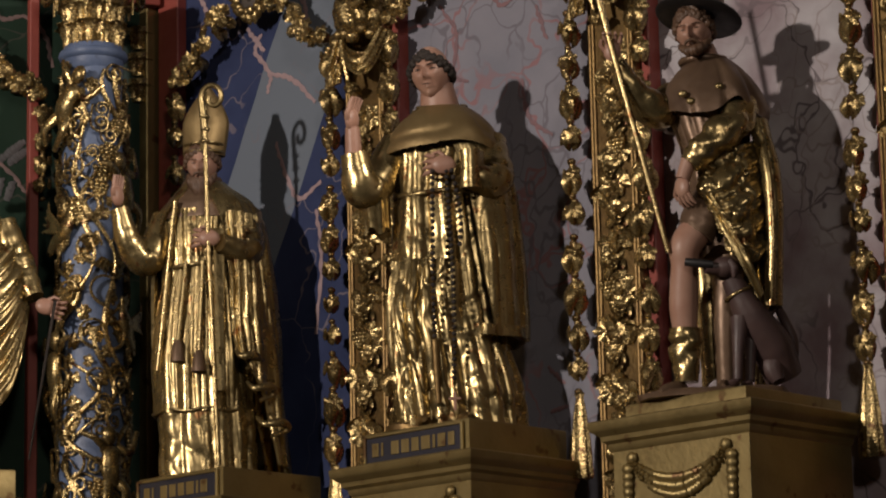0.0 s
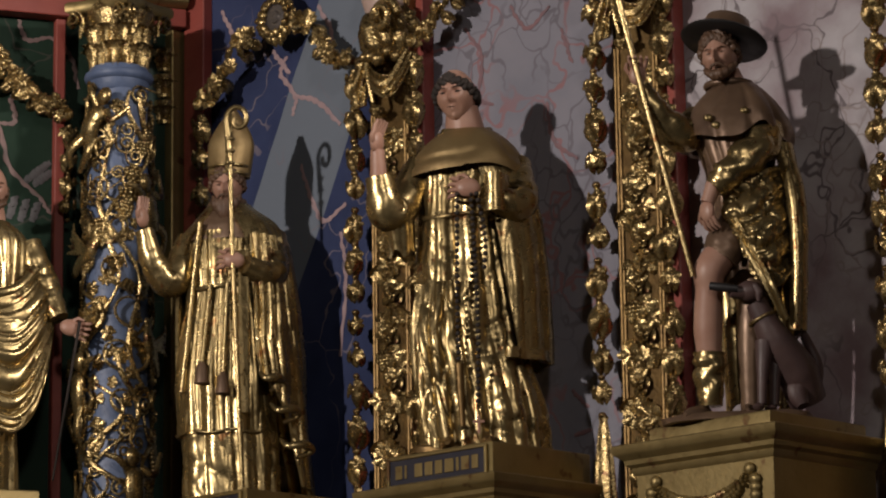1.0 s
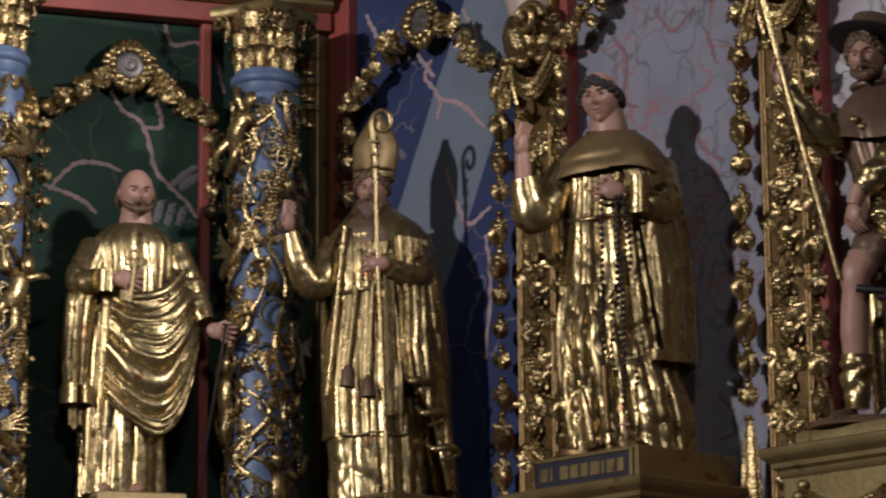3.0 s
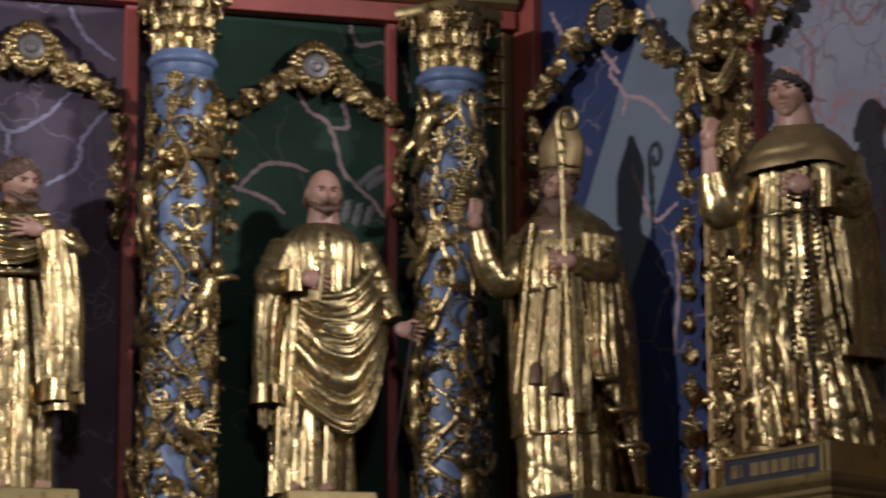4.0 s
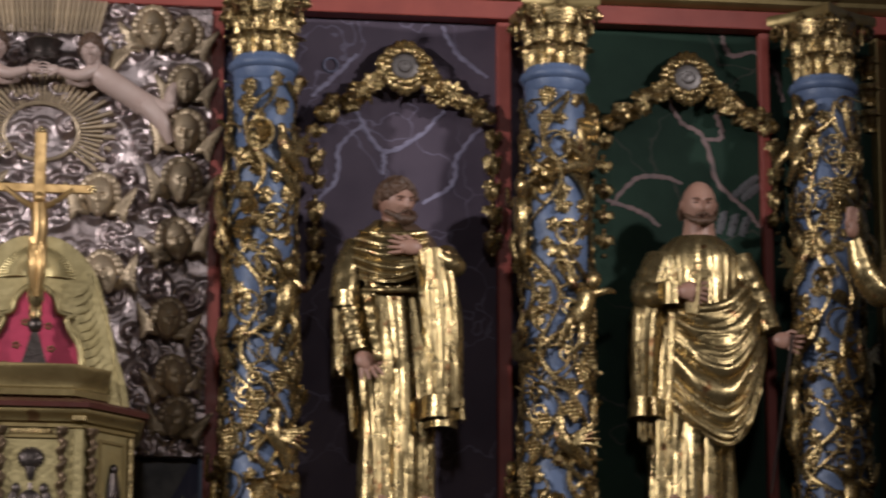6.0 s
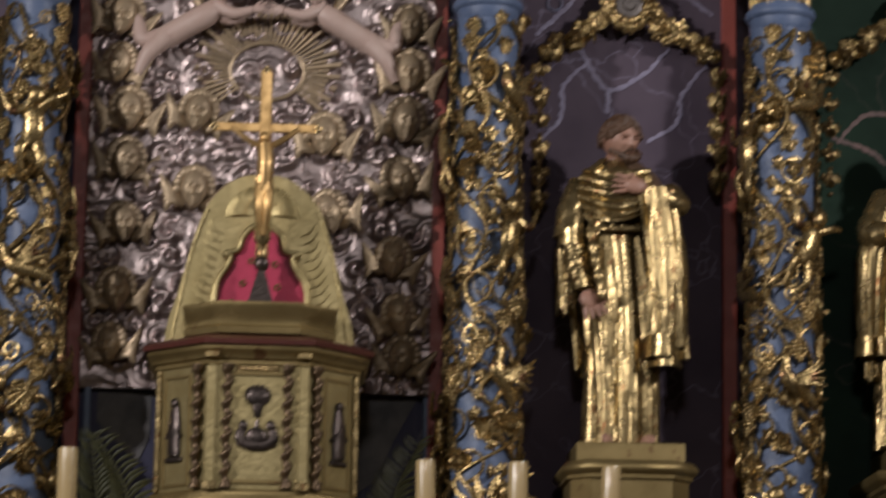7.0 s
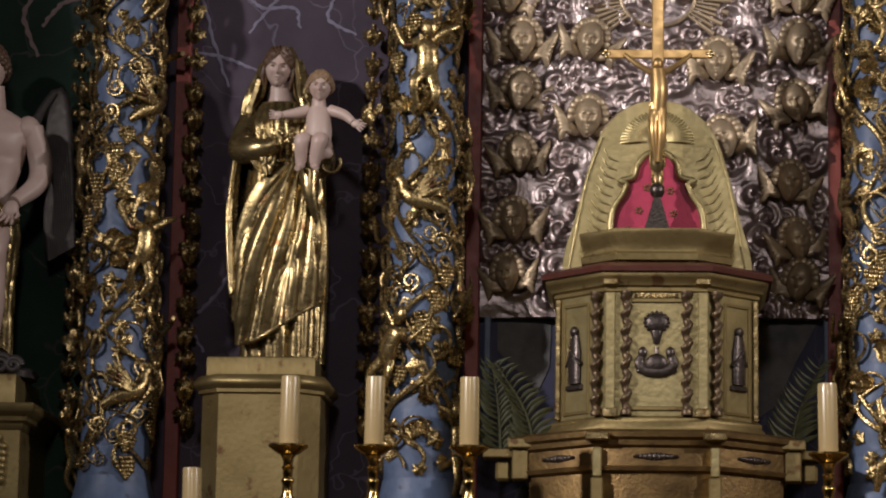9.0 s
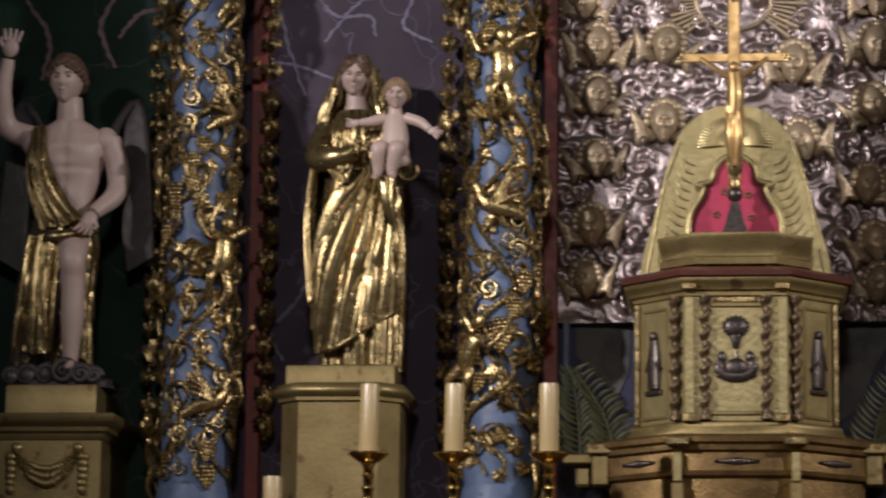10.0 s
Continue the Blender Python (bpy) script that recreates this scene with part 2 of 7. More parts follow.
class Shape:
    """A mesh under construction: vertices, faces and a material slot for each face."""

    def __init__(self):
        self.v, self.f, self.m, self.n = [], [], [], 0

    def add(self, verts, faces, mat=0):
        verts = np.asarray(verts, float).reshape(-1, 3)
        self.v.append(verts)
        self.f += [tuple(i + self.n for i in f) for f in faces]
        self.m += [mat] * len(faces)
        self.n += len(verts)
        return self

    def grid(self, p, wrap=False, mat=0, cap0=False, cap1=False, flip=False):
        n, k = p.shape[:2]
        faces = []
        for i in range(n - 1):
            for j in range(k if wrap else k - 1):
                a, b = i * k + j, i * k + (j + 1) % k
                q = (a, b, b + k, a + k)
                faces.append(q[::-1] if flip else q)
        if cap0:
            faces.append(tuple(range(k))[::-1])
        if cap1:
            faces.append(tuple(range((n - 1) * k, n * k)))
        return self.add(p, faces, mat)

    def tube(self, path, radii, mat=0, seg=8, flat=1.0, side=(0, 1, 0)):
        path = np.asarray(path, float)
        radii = np.broadcast_to(np.asarray(radii, float), (len(path),))
        t = np.gradient(path, axis=0)
        t /= np.linalg.norm(t, axis=1)[:, None] + 1e-9
        u = np.cross(t, np.asarray(side, float))
        bad = np.linalg.norm(u, axis=1) < 0.15
        u[bad] = np.cross(t[bad], (1.0, 0.2, 0.1))
        u /= np.linalg.norm(u, axis=1)[:, None] + 1e-9
        w = np.cross(u, t)
        a = np.linspace(0, 2 * np.pi, seg, endpoint=False)
        p = path[:, None] + radii[:, None, None] * (np.cos(a)[None, :, None] * u[:, None] + flat * np.sin(a)[None, :, None] * w[:, None])
        return self.grid(p, True, mat, True, True)

    def ball(self, c, r, mat=0, seg=12, rot=None):
        r = np.broadcast_to(np.asarray(r, float), (3,))
        n = max(5, seg * 2 // 3)
        ph = np.linspace(-np.pi / 2 + 0.12, np.pi / 2 - 0.12, n)
        a = np.linspace(0, 2 * np.pi, seg, endpoint=False)
        p = np.stack([np.cos(ph)[:, None] * np.cos(a), np.cos(ph)[:, None] * np.sin(a), np.sin(ph)[:, None] + 0 * a], -1) * r
        if rot is not None:
            p = p @ np.array(rot.to_3x3()).T
        return self.grid(p + np.asarray(c, float), True, mat, True, True)

    def revolve(self, profile, mat=0, seg=32, c=(0, 0, 0), phase=0.0):
        pr = np.asarray(profile, float)
        a = np.linspace(0, 2 * np.pi, seg, endpoint=False) + phase
        p = np.stack([pr[:, :1] * np.cos(a), pr[:, :1] * np.sin(a), pr[:, 1:] + 0 * a], -1) + np.asarray(c, float)
        return self.grid(p, True, mat, True, True)

    def loft(self, outlines, heights, mat=0):
        """Stacked outlines in x, y at growing heights."""
        p = np.stack([np.concatenate([np.asarray(o, float), np.full((len(o), 1), h)], 1) for o, h in zip(outlines, heights)])
        return self.grid(p, True, mat, True, True)

    def plate(self, outline, y0, y1, mat=0, bevel=0.0):
        """An outline in x, z (counter-clockwise from the front), from y0 (back) to y1 (front, smaller y)."""
        o = np.asarray(outline, float)
        c = o.mean(0)
        rows = [(1.0, y0), (1.0, y1 + bevel), (1 - bevel * 1.5 / (np.abs(o - c).max() + 1e-9), y1)]
        p = np.stack([np.stack([c[0] + (o[:, 0] - c[0]) * s, np.full(len(o), y), c[1] + (o[:, 1] - c[1]) * s], -1) for s, y in rows])
        return self.grid(p, True, mat, True, True)

    def box(self, c, size, mat=0, bevel=0.004):
        c, h = np.asarray(c, float), np.asarray(size, float) / 2
        b = min(bevel, h.min() * 0.5)
        verts, ids = [], {}
        for s in [(x, y, z) for x in (-1, 1) for y in (-1, 1) for z in (-1, 1)]:
            for ax in range(3):
                p = [s[k] * (h[k] - (0 if k == ax else b)) for k in range(3)]
                ids[(s, ax)] = len(verts)
                verts.append(c + p)
        faces = []
        for ax in range(3):
            o1, o2 = (ax + 1) % 3, (ax + 2) % 3
            for sg in (-1, 1):
                q = []
                for s1, s2 in ((-1, -1), (1, -1), (1, 1), (-1, 1)):
                    s = [0, 0, 0]
                    s[ax], s[o1], s[o2] = sg, s1, s2
                    q.append(ids[(tuple(s), ax)])
                faces.append(tuple(q if sg > 0 else q[::-1]))
            for s1 in (-1, 1):
                for s2 in (-1, 1):
                    a, d = [0, 0, 0], [0, 0, 0]
                    a[ax], d[ax] = -1, 1
                    a[o1] = d[o1] = s1
                    a[o2] = d[o2] = s2
                    a, d = tuple(a), tuple(d)
                    q = (ids[(a, o1)], ids[(d, o1)], ids[(d, o2)], ids[(a, o2)])
                    faces.append(q if s1 * s2 > 0 else q[::-1])
        for s in [(x, y, z) for x in (-1, 1) for y in (-1, 1) for z in (-1, 1)]:
            q = (ids[(s, 0)], ids[(s, 1)], ids[(s, 2)])
            faces.append(q if s[0] * s[1] * s[2] > 0 else q[::-1])
        return self.add(verts, faces, mat)

    def merge(self, other, m=None, mat=None):
        for_v = np.concatenate(other.v)
        if m is not None:
            mm = np.array(m)
            for_v = for_v @ mm[:3, :3].T + mm[:3, 3]
        self.v.append(for_v)
        self.f += [tuple(i + self.n for i in f) for f in other.f]
        self.m += other.m if mat is None else [mat] * len(other.m)
        self.n += len(for_v)
        return self

    def mesh(self, name, mats, sharp=42):
        me = bpy.data.meshes.new(name)
        me.from_pydata(np.concatenate(self.v).tolist(), [], self.f)
        for m in mats:
            me.materials.append(m)
        me.polygons.foreach_set("material_index", [min(i, len(mats) - 1) for i in self.m])
        me.polygons.foreach_set("use_smooth", [True] * len(me.polygons))
        me.update()
        me.set_sharp_from_angle(angle=radians(sharp))
        return me


def thing(name, m, label, category, group="", kind=""):
    ob = new(name)
    ob.empty_display_size = 0.05
    ob.matrix_world = m
    return tagged(ob, label, category, group, kind)


def solid(name, m, shape, mats, label="", category="", group="", kind="", sharp=42):
    mats = mats if isinstance(mats, (list, tuple)) else [mats]
    ob = new(name, shape.mesh(name, mats, sharp))
    ob.matrix_world = m
    return tagged(ob, label, category, group, kind)


def part(name, shape, mats, parent, label="", m=None, sharp=42):
    """One mesh object under a thing or a part; shape may be a mesh that is shared."""
    if isinstance(shape, Shape):
        shape = shape.mesh(name, mats if isinstance(mats, (list, tuple)) else [mats], sharp)
    ob = new(name, shape)
    ob.parent = parent
    if m is not None:
        ob.matrix_local = m
    return tagged(ob, label)


def smooth_path(points, n):
    """A Catmull-Rom curve through the points."""
    p = np.asarray(points, float)
    p = np.concatenate([[2 * p[0] - p[1]], p, [2 * p[-1] - p[-2]]])
    s = np.linspace(0, len(p) - 3 - 1e-6, n)
    i = s.astype(int)
    t = (s - i)[:, None]
    a, b, c, d = p[i], p[i + 1], p[i + 2], p[i + 3]
    return 0.5 * (2 * b + (c - a) * t + (2 * a - 5 * b + 4 * c - d) * t ** 2 + (3 * b - a - 3 * c + d) * t ** 3)


# ---------------------------------------------------------------- the church round the altar
def slab(name, m, size, mat, kind="structure", bevel=0.003):
    return solid(name, m, Shape().box((0, 0, 0), size, 0, bevel), mat, kind=kind)


slab("floor", pose(0, 1.5, -0.05), (14, 20, 0.1), FLOOR)
slab("ceiling", pose(0, 1.5, 9.05), (14, 20, 0.1), STONE)
slab("wall_west", pose(0, -8.4, 4.5), (14, 0.2, 9), STONE)
slab("wall_south", pose(6.9, 1.5, 4.5), (0.2, 20, 9), STONE)
slab("wall_north", pose(-6.9, 1.5, 4.5), (0.2, 20, 9), STONE)
slab("wall_east", pose(0, 10.6, 4.5), (14, 0.2, 9), STONE)
slab("floor_sanctuary", pose(0, 8.2, 0.45), (9, 4.6, 0.9), FLOOR)

# backs of the bays, from the left wing to the right corner
for name, x0, x1, mat in (("wall_niche_1", -2.75, -1.66, GREEN_WALL), ("wall_niche_2", -1.66, -0.70, PURPLE_WALL),
                          ("wall_niche_3", -0.70, 0.70, DARK_WALL), ("wall_niche_4", 0.70, 1.62, PURPLE_WALL),
                          ("wall_niche_5", 1.62, 2.90, GREEN_WALL)):
    slab(name, pose((x0 + x1) / 2, YC + 0.06, 2.75), (x1 - x0 - 0.002, 0.12, 3.7), mat)
slab("wall_attic", pose(0, YC + 0.06, 5.9), (5.7, 0.12, 2.56), STONE)
slab("wall_wing_left", pose(-2.80, 9.48, 0, 0, 0, 66) @ pose(-1.8, 0.06, 3.6), (3.6, 0.12, 5.4), BLUE_WALL)
for name, u0, u1, mat in (("wall_wing_1", -0.02, 1.0, BLUE_WALL), ("wall_wing_2", 1.0, 2.0, GREY_WALL), ("wall_wing_3", 2.0, 3.0, MAUVE_WALL),
                          ("wall_wing_4", 3.0, 4.0, BLUE_WALL)):
    slab(name, wing_at((u0 + u1) / 2, -0.06, 3.6), (u1 - u0 - 0.002, 0.12, 5.4), mat)

# entablature: red frieze, gilded cornice above
slab("trim_frieze", at(0.0, 0.035, 4.563), (5.56, 0.07, 0.062), RED)
cornice = Shape()
prof = [(0.0, 4.596), (0.085, 4.598), (0.10, 4.612), (0.10, 4.626), (0.125, 4.640), (0.15, 4.668), (0.19, 4.70), (0.20, 4.72), (0.20, 4.76), (0.0, 4.76)]
cornice.grid(np.array([[(-2.78, YC - d, z) for d, z in prof], [(2.78, YC - d, z) for d, z in prof]]), True, 0, True, True)
solid("trim_cornice", Matrix(), cornice, GOLD_DULL, kind="structure")
# red upright strips beside the columns
for x in (-1.52, -0.58, 0.555, 1.49, 2.36):
    slab("trim_strip", at(x, 0.02, 3.5), (0.032 if x > 2 else 0.045, 0.04, 2.06), RED)
for x, w in ((-0.50, 0.05), (0.50, 0.05)):
    slab("trim_strip", at(x + (0.03 if x > 0 else -0.03), 0.018, 3.6), (0.02, 0.036, 1.8), BLUE)
turn = np.linspace(0, 2 * np.pi, 29)
ring = Shape().tube(np.stack([0.023 * np.cos(turn), 0.023 * np.sin(turn), 0 * turn], -1), 0.004, 0, 8, side=(0, 0, 1))
solid("trim_painted_ring", at(0.925, 0.003, 4.372) @ Matrix.Rotation(radians(90), 4, "X"), ring, MATS["pale_ring_paint"], kind="structure")


def painted_vein(m, points, width, mat):
    """One brush stroke of the marbling: a thin raised line of paint on the wall, thinner at its ends."""
    q = smooth_path([(x, -0.002, z) for x, z in points], 12 * len(points))
    q[:, 0] += 0.004 * np.sin(np.arange(len(q)) * 0.9) * np.sin(np.arange(len(q)) * 0.37)
    r = width * (0.55 + 0.45 * np.sin(np.linspace(0.25, 2.9, len(q)))) * (1 + 0.25 * np.sin(np.arange(len(q)) * 1.3))
    solid("trim_painted_vein", m, Shape().tube(q, r, 0, 6, 0.15), mat, kind="structure")


LILAC = material("lilac_vein_paint", (0.27, 0.255, 0.36), 0.7, second=(0.17, 0.15, 0.22), scale=22, bump=0.1)
ROSE = material("rose_vein_paint", (0.27, 0.175, 0.165), 0.7, second=(0.16, 0.12, 0.115), scale=22, bump=0.1)
ROSE_PALE = material("pale_rose_vein_paint", (0.42, 0.30, 0.31), 0.7, second=(0.30, 0.21, 0.23), scale=22, bump=0.1)
MAROON = material("maroon_vein_paint", (0.26, 0.14, 0.15), 0.7, second=(0.18, 0.12, 0.14), scale=22, bump=0.1)
ROCK = material("grey_painted_rock", (0.13, 0.125, 0.13), 0.75, second=(0.07, 0.07, 0.075), scale=14, mix=0.3, bump=0.3)
WALL_C, WALL_W = at(0, 0, 0), wing_at(0, 0, 0)
for path in ([(0.993, 4.26), (1.039, 4.166), (1.103, 4.089), (1.214, 4.143), (1.298, 4.232)], [(1.103, 4.095), (1.098, 4.01)], [(1.03, 4.176), (0.956, 4.098), (0.948, 3.994), (0.884, 3.917)],
             [(1.427, 4.188), (1.343, 4.081), (1.324, 3.986), (1.223, 3.917)], [(1.289, 4.519), (1.345, 4.424), (1.44, 4.35)], [(0.864, 4.265), (0.937, 4.334), (1.011, 4.413)]):
    painted_vein(WALL_C, path, 0.0075, LILAC)
for path in ([(-1.474, 4.15), (-1.435, 3.989), (-1.376, 3.82)], [(-1.489, 3.934), (-1.396, 3.917), (-1.285, 3.875)], [(-1.16, 4.16), (-1.234, 4.099), (-1.315, 3.997)],
             [(-1.317, 4.119), (-1.271, 4.081), (-1.169, 4.08), (-1.15, 4.014)], [(-1.01, 4.17), (-1.059, 4.05), (-0.967, 3.992)], [(-1.432, 2.957), (-1.471, 3.056), (-1.40, 3.138), (-1.347, 3.229)]):
    painted_vein(WALL_C, path, 0.0055, LILAC)
for path in ([(2.043, 4.302), (2.081, 4.227), (2.158, 4.173), (2.205, 4.022), (2.30, 3.932), (2.34, 3.877)], [(2.158, 4.168), (2.219, 4.177), (2.206, 4.253), (2.235, 4.294)],
             [(1.846, 3.936), (1.93, 4.026), (2.025, 4.035), (2.082, 4.016)], [(1.827, 3.954), (1.949, 3.913), (2.006, 3.869)], [(2.225, 4.527), (2.254, 4.46), (2.332, 4.475)], [(2.332, 4.475), (2.40, 4.421), (2.43, 4.306)],
             [(-1.98, 4.20), (-2.05, 4.06), (-2.00, 3.92)], [(-2.30, 4.15), (-2.22, 4.02), (-2.24, 3.88)], [(-1.80, 4.12), (-1.92, 4.10), (-1.99, 4.02)]):
    painted_vein(WALL_C, path, 0.0075, ROSE)
for x0, x1, z0, z1 in ((2.224, 2.205, 3.928, 3.85), (2.262, 2.243, 3.92, 3.843), (2.30, 2.281, 3.912, 3.845), (2.253, 2.339, 3.977, 4.049), (2.282, 2.349, 3.969, 4.02)):
    painted_vein(WALL_C, [(x0, z0), ((x0 + x1) / 2, (z0 + z1) / 2), (x1, z1)], 0.0125, ROCK)
for path in ([(0.485, 4.145), (0.499, 4.208), (0.431, 4.298), (0.459, 4.349)], [(0.499, 4.208), (0.605, 4.168), (0.71, 4.072)], [(0.733, 3.811), (0.628, 3.774), (0.563, 3.878), (0.524, 3.978)],
             [(0.138, 4.575), (0.195, 4.484), (0.252, 4.413)], [(0.391, 4.383), (0.472, 4.29)], [(0.609, 4.488), (0.674, 4.379), (0.633, 4.312)], [(0.706, 3.724), (0.73, 3.575), (0.701, 3.327)]):
    painted_vein(WALL_W, path, 0.0085, ROSE_PALE)
for path in ([(1.266, 4.266), (1.336, 4.162), (1.321, 4.04), (1.379, 4.002)], [(1.599, 3.966), (1.629, 3.84), (1.717, 3.772)], [(1.672, 3.092), (1.735, 3.034)], [(1.678, 2.959), (1.744, 2.968)],
             [(1.458, 4.295), (1.526, 4.209), (1.619, 4.258)], [(1.663, 4.179), (1.704, 4.065)]):
    painted_vein(WALL_W, path, 0.0065, MAROON)
# painted rocks beside the tabernacle
for name, outline in (("trim_painted_rock", [(-0.37, 2.84), (-0.335, 2.92), (-0.33, 3.06), (-0.50, 3.06), (-0.50, 2.97), (-0.43, 2.90)]), ("trim_painted_rock", [(0.315, 2.76), (0.375, 2.80), (0.43, 2.93), (0.50, 3.06), (0.315, 3.06)])):
    solid(name, at(0, 0, 0), Shape().plate(outline, 0.0, -0.004, 0), ROCK, kind="structure")
# corner uprights between the centre and the wing
slab("trim_corner_gold", wing_at(-0.045, 0.04, 3.6), (0.05, 0.08, 3.0), GOLD_DULL)
slab("trim_corner_red", wing_at(0.04, 0.02, 3.6), (0.10, 0.04, 3.0), RED)

# ---------------------------------------------------------------- carved ornament, shared by many pieces
def leaf_mesh(name, mat, lobes=5, size=0.034, curl=0.5, seed=0):
    """A carved vine leaf: lobed, ribbed, thick, its normal along -y."""
    rng = np.random.RandomState(seed)
    k, rings = 22, 4
    a = np.linspace(0, 2 * np.pi, k, endpoint=False)
    edge = size * (0.72 + 0.28 * np.abs(np.cos(lobes * a / 2)) ** 0.7) * (1 + 0.1 * rng.randn(k))
    edge *= 1 - 0.45 * np.exp(-((a - np.pi) / 0.35) ** 2)
    rows = []
    for i, s in enumerate(np.linspace(1, 0.0, rings)):
        r = edge * s
        rib = 0.16 * size * np.abs(np.cos(lobes * a / 2)) * s
        y = -0.24 * size * (1 - s) - rib + curl * (r ** 2) / 0.12
        rows.append(np.stack([r * np.sin(a), y, r * np.cos(a)], -1))
    back = np.stack([edge * 0.92 * np.sin(a), rows[0][:, 1] + 0.22 * size, edge * 0.92 * np.cos(a)], -1)
    s = Shape().grid(np.stack([back] + rows), True, 0, True, False)
    return s.mesh(name, [mat], 50)


def acanthus_mesh(name, mat, length=0.08, width=0.04):
    """A curling leaf that rises along z and bends forward (-y) at its tip."""
    n, k = 9, 7
    t = np.linspace(0, 1, n)
    w = width * (np.sin(np.pi * (0.12 + 0.8 * t)) ** 0.7) * (1 + 0.16 * np.sin(t * 22))
    z = length * np.sin(t * 1.9) / np.sin(1.57) * 0.95
    y = -length * 0.42 * t ** 2.2
    u = np.linspace(-1, 1, k)
    front = np.stack([w[:, None] * u, y[:, None] - 0.18 * width * (1 - np.abs(u)) + 0.12 * width * np.cos(u * 9), z[:, None] + 0 * u], -1)
    back = front + np.array((0, 0.16 * width + 0.002, 0))
    s = Shape().grid(np.concatenate([front, back[:, ::-1]], 1), True, 0, True, True)
    return s.mesh(name, [mat], 50)


def grape_mesh(name, mat, size=0.011):
    s = Shape()
    rng = np.random.RandomState(3)
    for row, (cnt, z) in enumerate(((3, 0.0), (4, -0.9), (4, -1.8), (3, -2.7), (2, -3.5), (1, -4.2))):
        for i in range(cnt):
            x = (i - (cnt - 1) / 2) * size * 1.15
            s.ball((x + rng.randn() * size * 0.15, -0.6 * size - 0.5 * size * (1 - abs(x) / (2.5 * size)), z * size * 1.05), size * 0.72, 0, 7)
    return s.mesh(name, [mat], 60)


def curl_mesh(name, mat, size=0.03, turns=1.6):
    a = np.linspace(0, turns * 2 * np.pi, 26)
    r = size * (1 - 0.8 * a / a[-1])
    p = np.stack([r * np.cos(a), -0.006 - 0.012 * a / a[-1], r * np.sin(a)], -1)
    tail = np.stack([np.full(6, size), np.full(6, -0.004), np.linspace(-size * 1.8, -size * 0.2, 6)], -1)
    return Shape().tube(np.concatenate([tail, p]), np.linspace(0.0035, 0.0055, 32), 0, 6).mesh(name, [mat], 60)


def flower_mesh(name, mat, size=0.045, petals=6):
    s = Shape()
    for ring, (r, tilt, ln) in enumerate(((0.60, 0.25, 0.46), (0.34, 0.7, 0.36), (0.14, 1.2, 0.24))):
        for i in range(petals):
            a = 2 * np.pi * (i + 0.5 * ring) / petals
            rot = Matrix.Rotation(-a, 3, "Y") @ Matrix.Rotation(-tilt, 3, "X")
            c = (r * size * np.sin(a), -size * (0.10 + 0.16 * ring), r * size * np.cos(a))
            s.ball(c, (size * 0.27, size * 0.09, size * ln), 0, 9, rot.to_4x4())
    s.ball((0, -size * 0.45, 0), size * 0.16, 0, 8)
    return s.mesh(name, [mat], 60)


def bud_mesh(name, mat, length=0.075, width=0.026):
    """A bell-shaped husk of a hanging garland, tip down, with ribs."""
    a = np.linspace(0, 2 * np.pi, 24, endpoint=False)
    prof = [(0.20, 0.0), (0.42, -0.05), (0.36, -0.10), (0.62, -0.24), (0.92, -0.44), (1.0, -0.60), (0.86, -0.76), (0.52, -0.92), (0.16, -1.0)]
    rows = []
    for i, (r, z) in enumerate(prof):
        open_ = max(0.0, (i - 2) / 6)
        rr = width * r * (1 + 0.34 * open_ * np.cos(3 * a) + 0.06 * np.cos(9 * a))
        rows.append(np.stack([rr * np.cos(a), rr * np.sin(a), z * length * (1 - 0.12 * open_ * (1 - np.cos(3 * a)))], -1))
    return Shape().grid(np.stack(rows)[::-1], True, 0, True, True).mesh(name, [mat], 60)


def bird_mesh(name, mat):
    s = Shape()
    s.tube(smooth_path([(-0.055, -0.006, -0.03), (-0.03, -0.012, -0.012), (0.0, -0.018, 0), (0.022, -0.018, 0.018), (0.028, -0.016, 0.042), (0.04, -0.014, 0.05)], 18),
           np.interp(np.linspace(0, 1, 18), [0, 0.2, 0.5, 0.75, 0.9, 1], [0.008, 0.013, 0.019, 0.009, 0.010, 0.003]), 0, 9)
    for i in range(5):
        s.tube([(-0.005 + 0.004 * i, -0.03, 0.004), (-0.03, -0.034, 0.012 + 0.009 * i), (-0.06 + 0.006 * i, -0.026, 0.016 + 0.014 * i)], [0.006, 0.006, 0.002], 0, 6)
    return s.mesh(name, [mat], 60)


def figure_mesh(name, mat):
    """A small climbing figure carved among the vines, kept as a plain form."""
    s = Shape()
    s.tube(smooth_path([(0, -0.02, -0.03), (0.004, -0.028, 0.0), (0, -0.026, 0.035)], 10), [0.017, 0.018, 0.019, 0.02, 0.02, 0.019, 0.019, 0.019, 0.017, 0.011], 0, 10)
    s.ball((0.004, -0.03, 0.056), (0.015, 0.015, 0.018), 0, 10)
    for sx in (-1, 1):
        s.tube(smooth_path([(sx * 0.014, -0.026, 0.034), (sx * 0.036, -0.034, 0.038 + 0.014 * sx), (sx * 0.056, -0.02, 0.062)], 8), np.linspace(0.008, 0.005, 8), 0, 7)
        s.tube(smooth_path([(sx * 0.01, -0.024, -0.028), (sx * 0.02, -0.036, -0.055 - 0.008 * sx), (sx * 0.013, -0.016, -0.088)], 8), np.linspace(0.012, 0.006, 8), 0, 7)
    return s.mesh(name, [mat], 60)


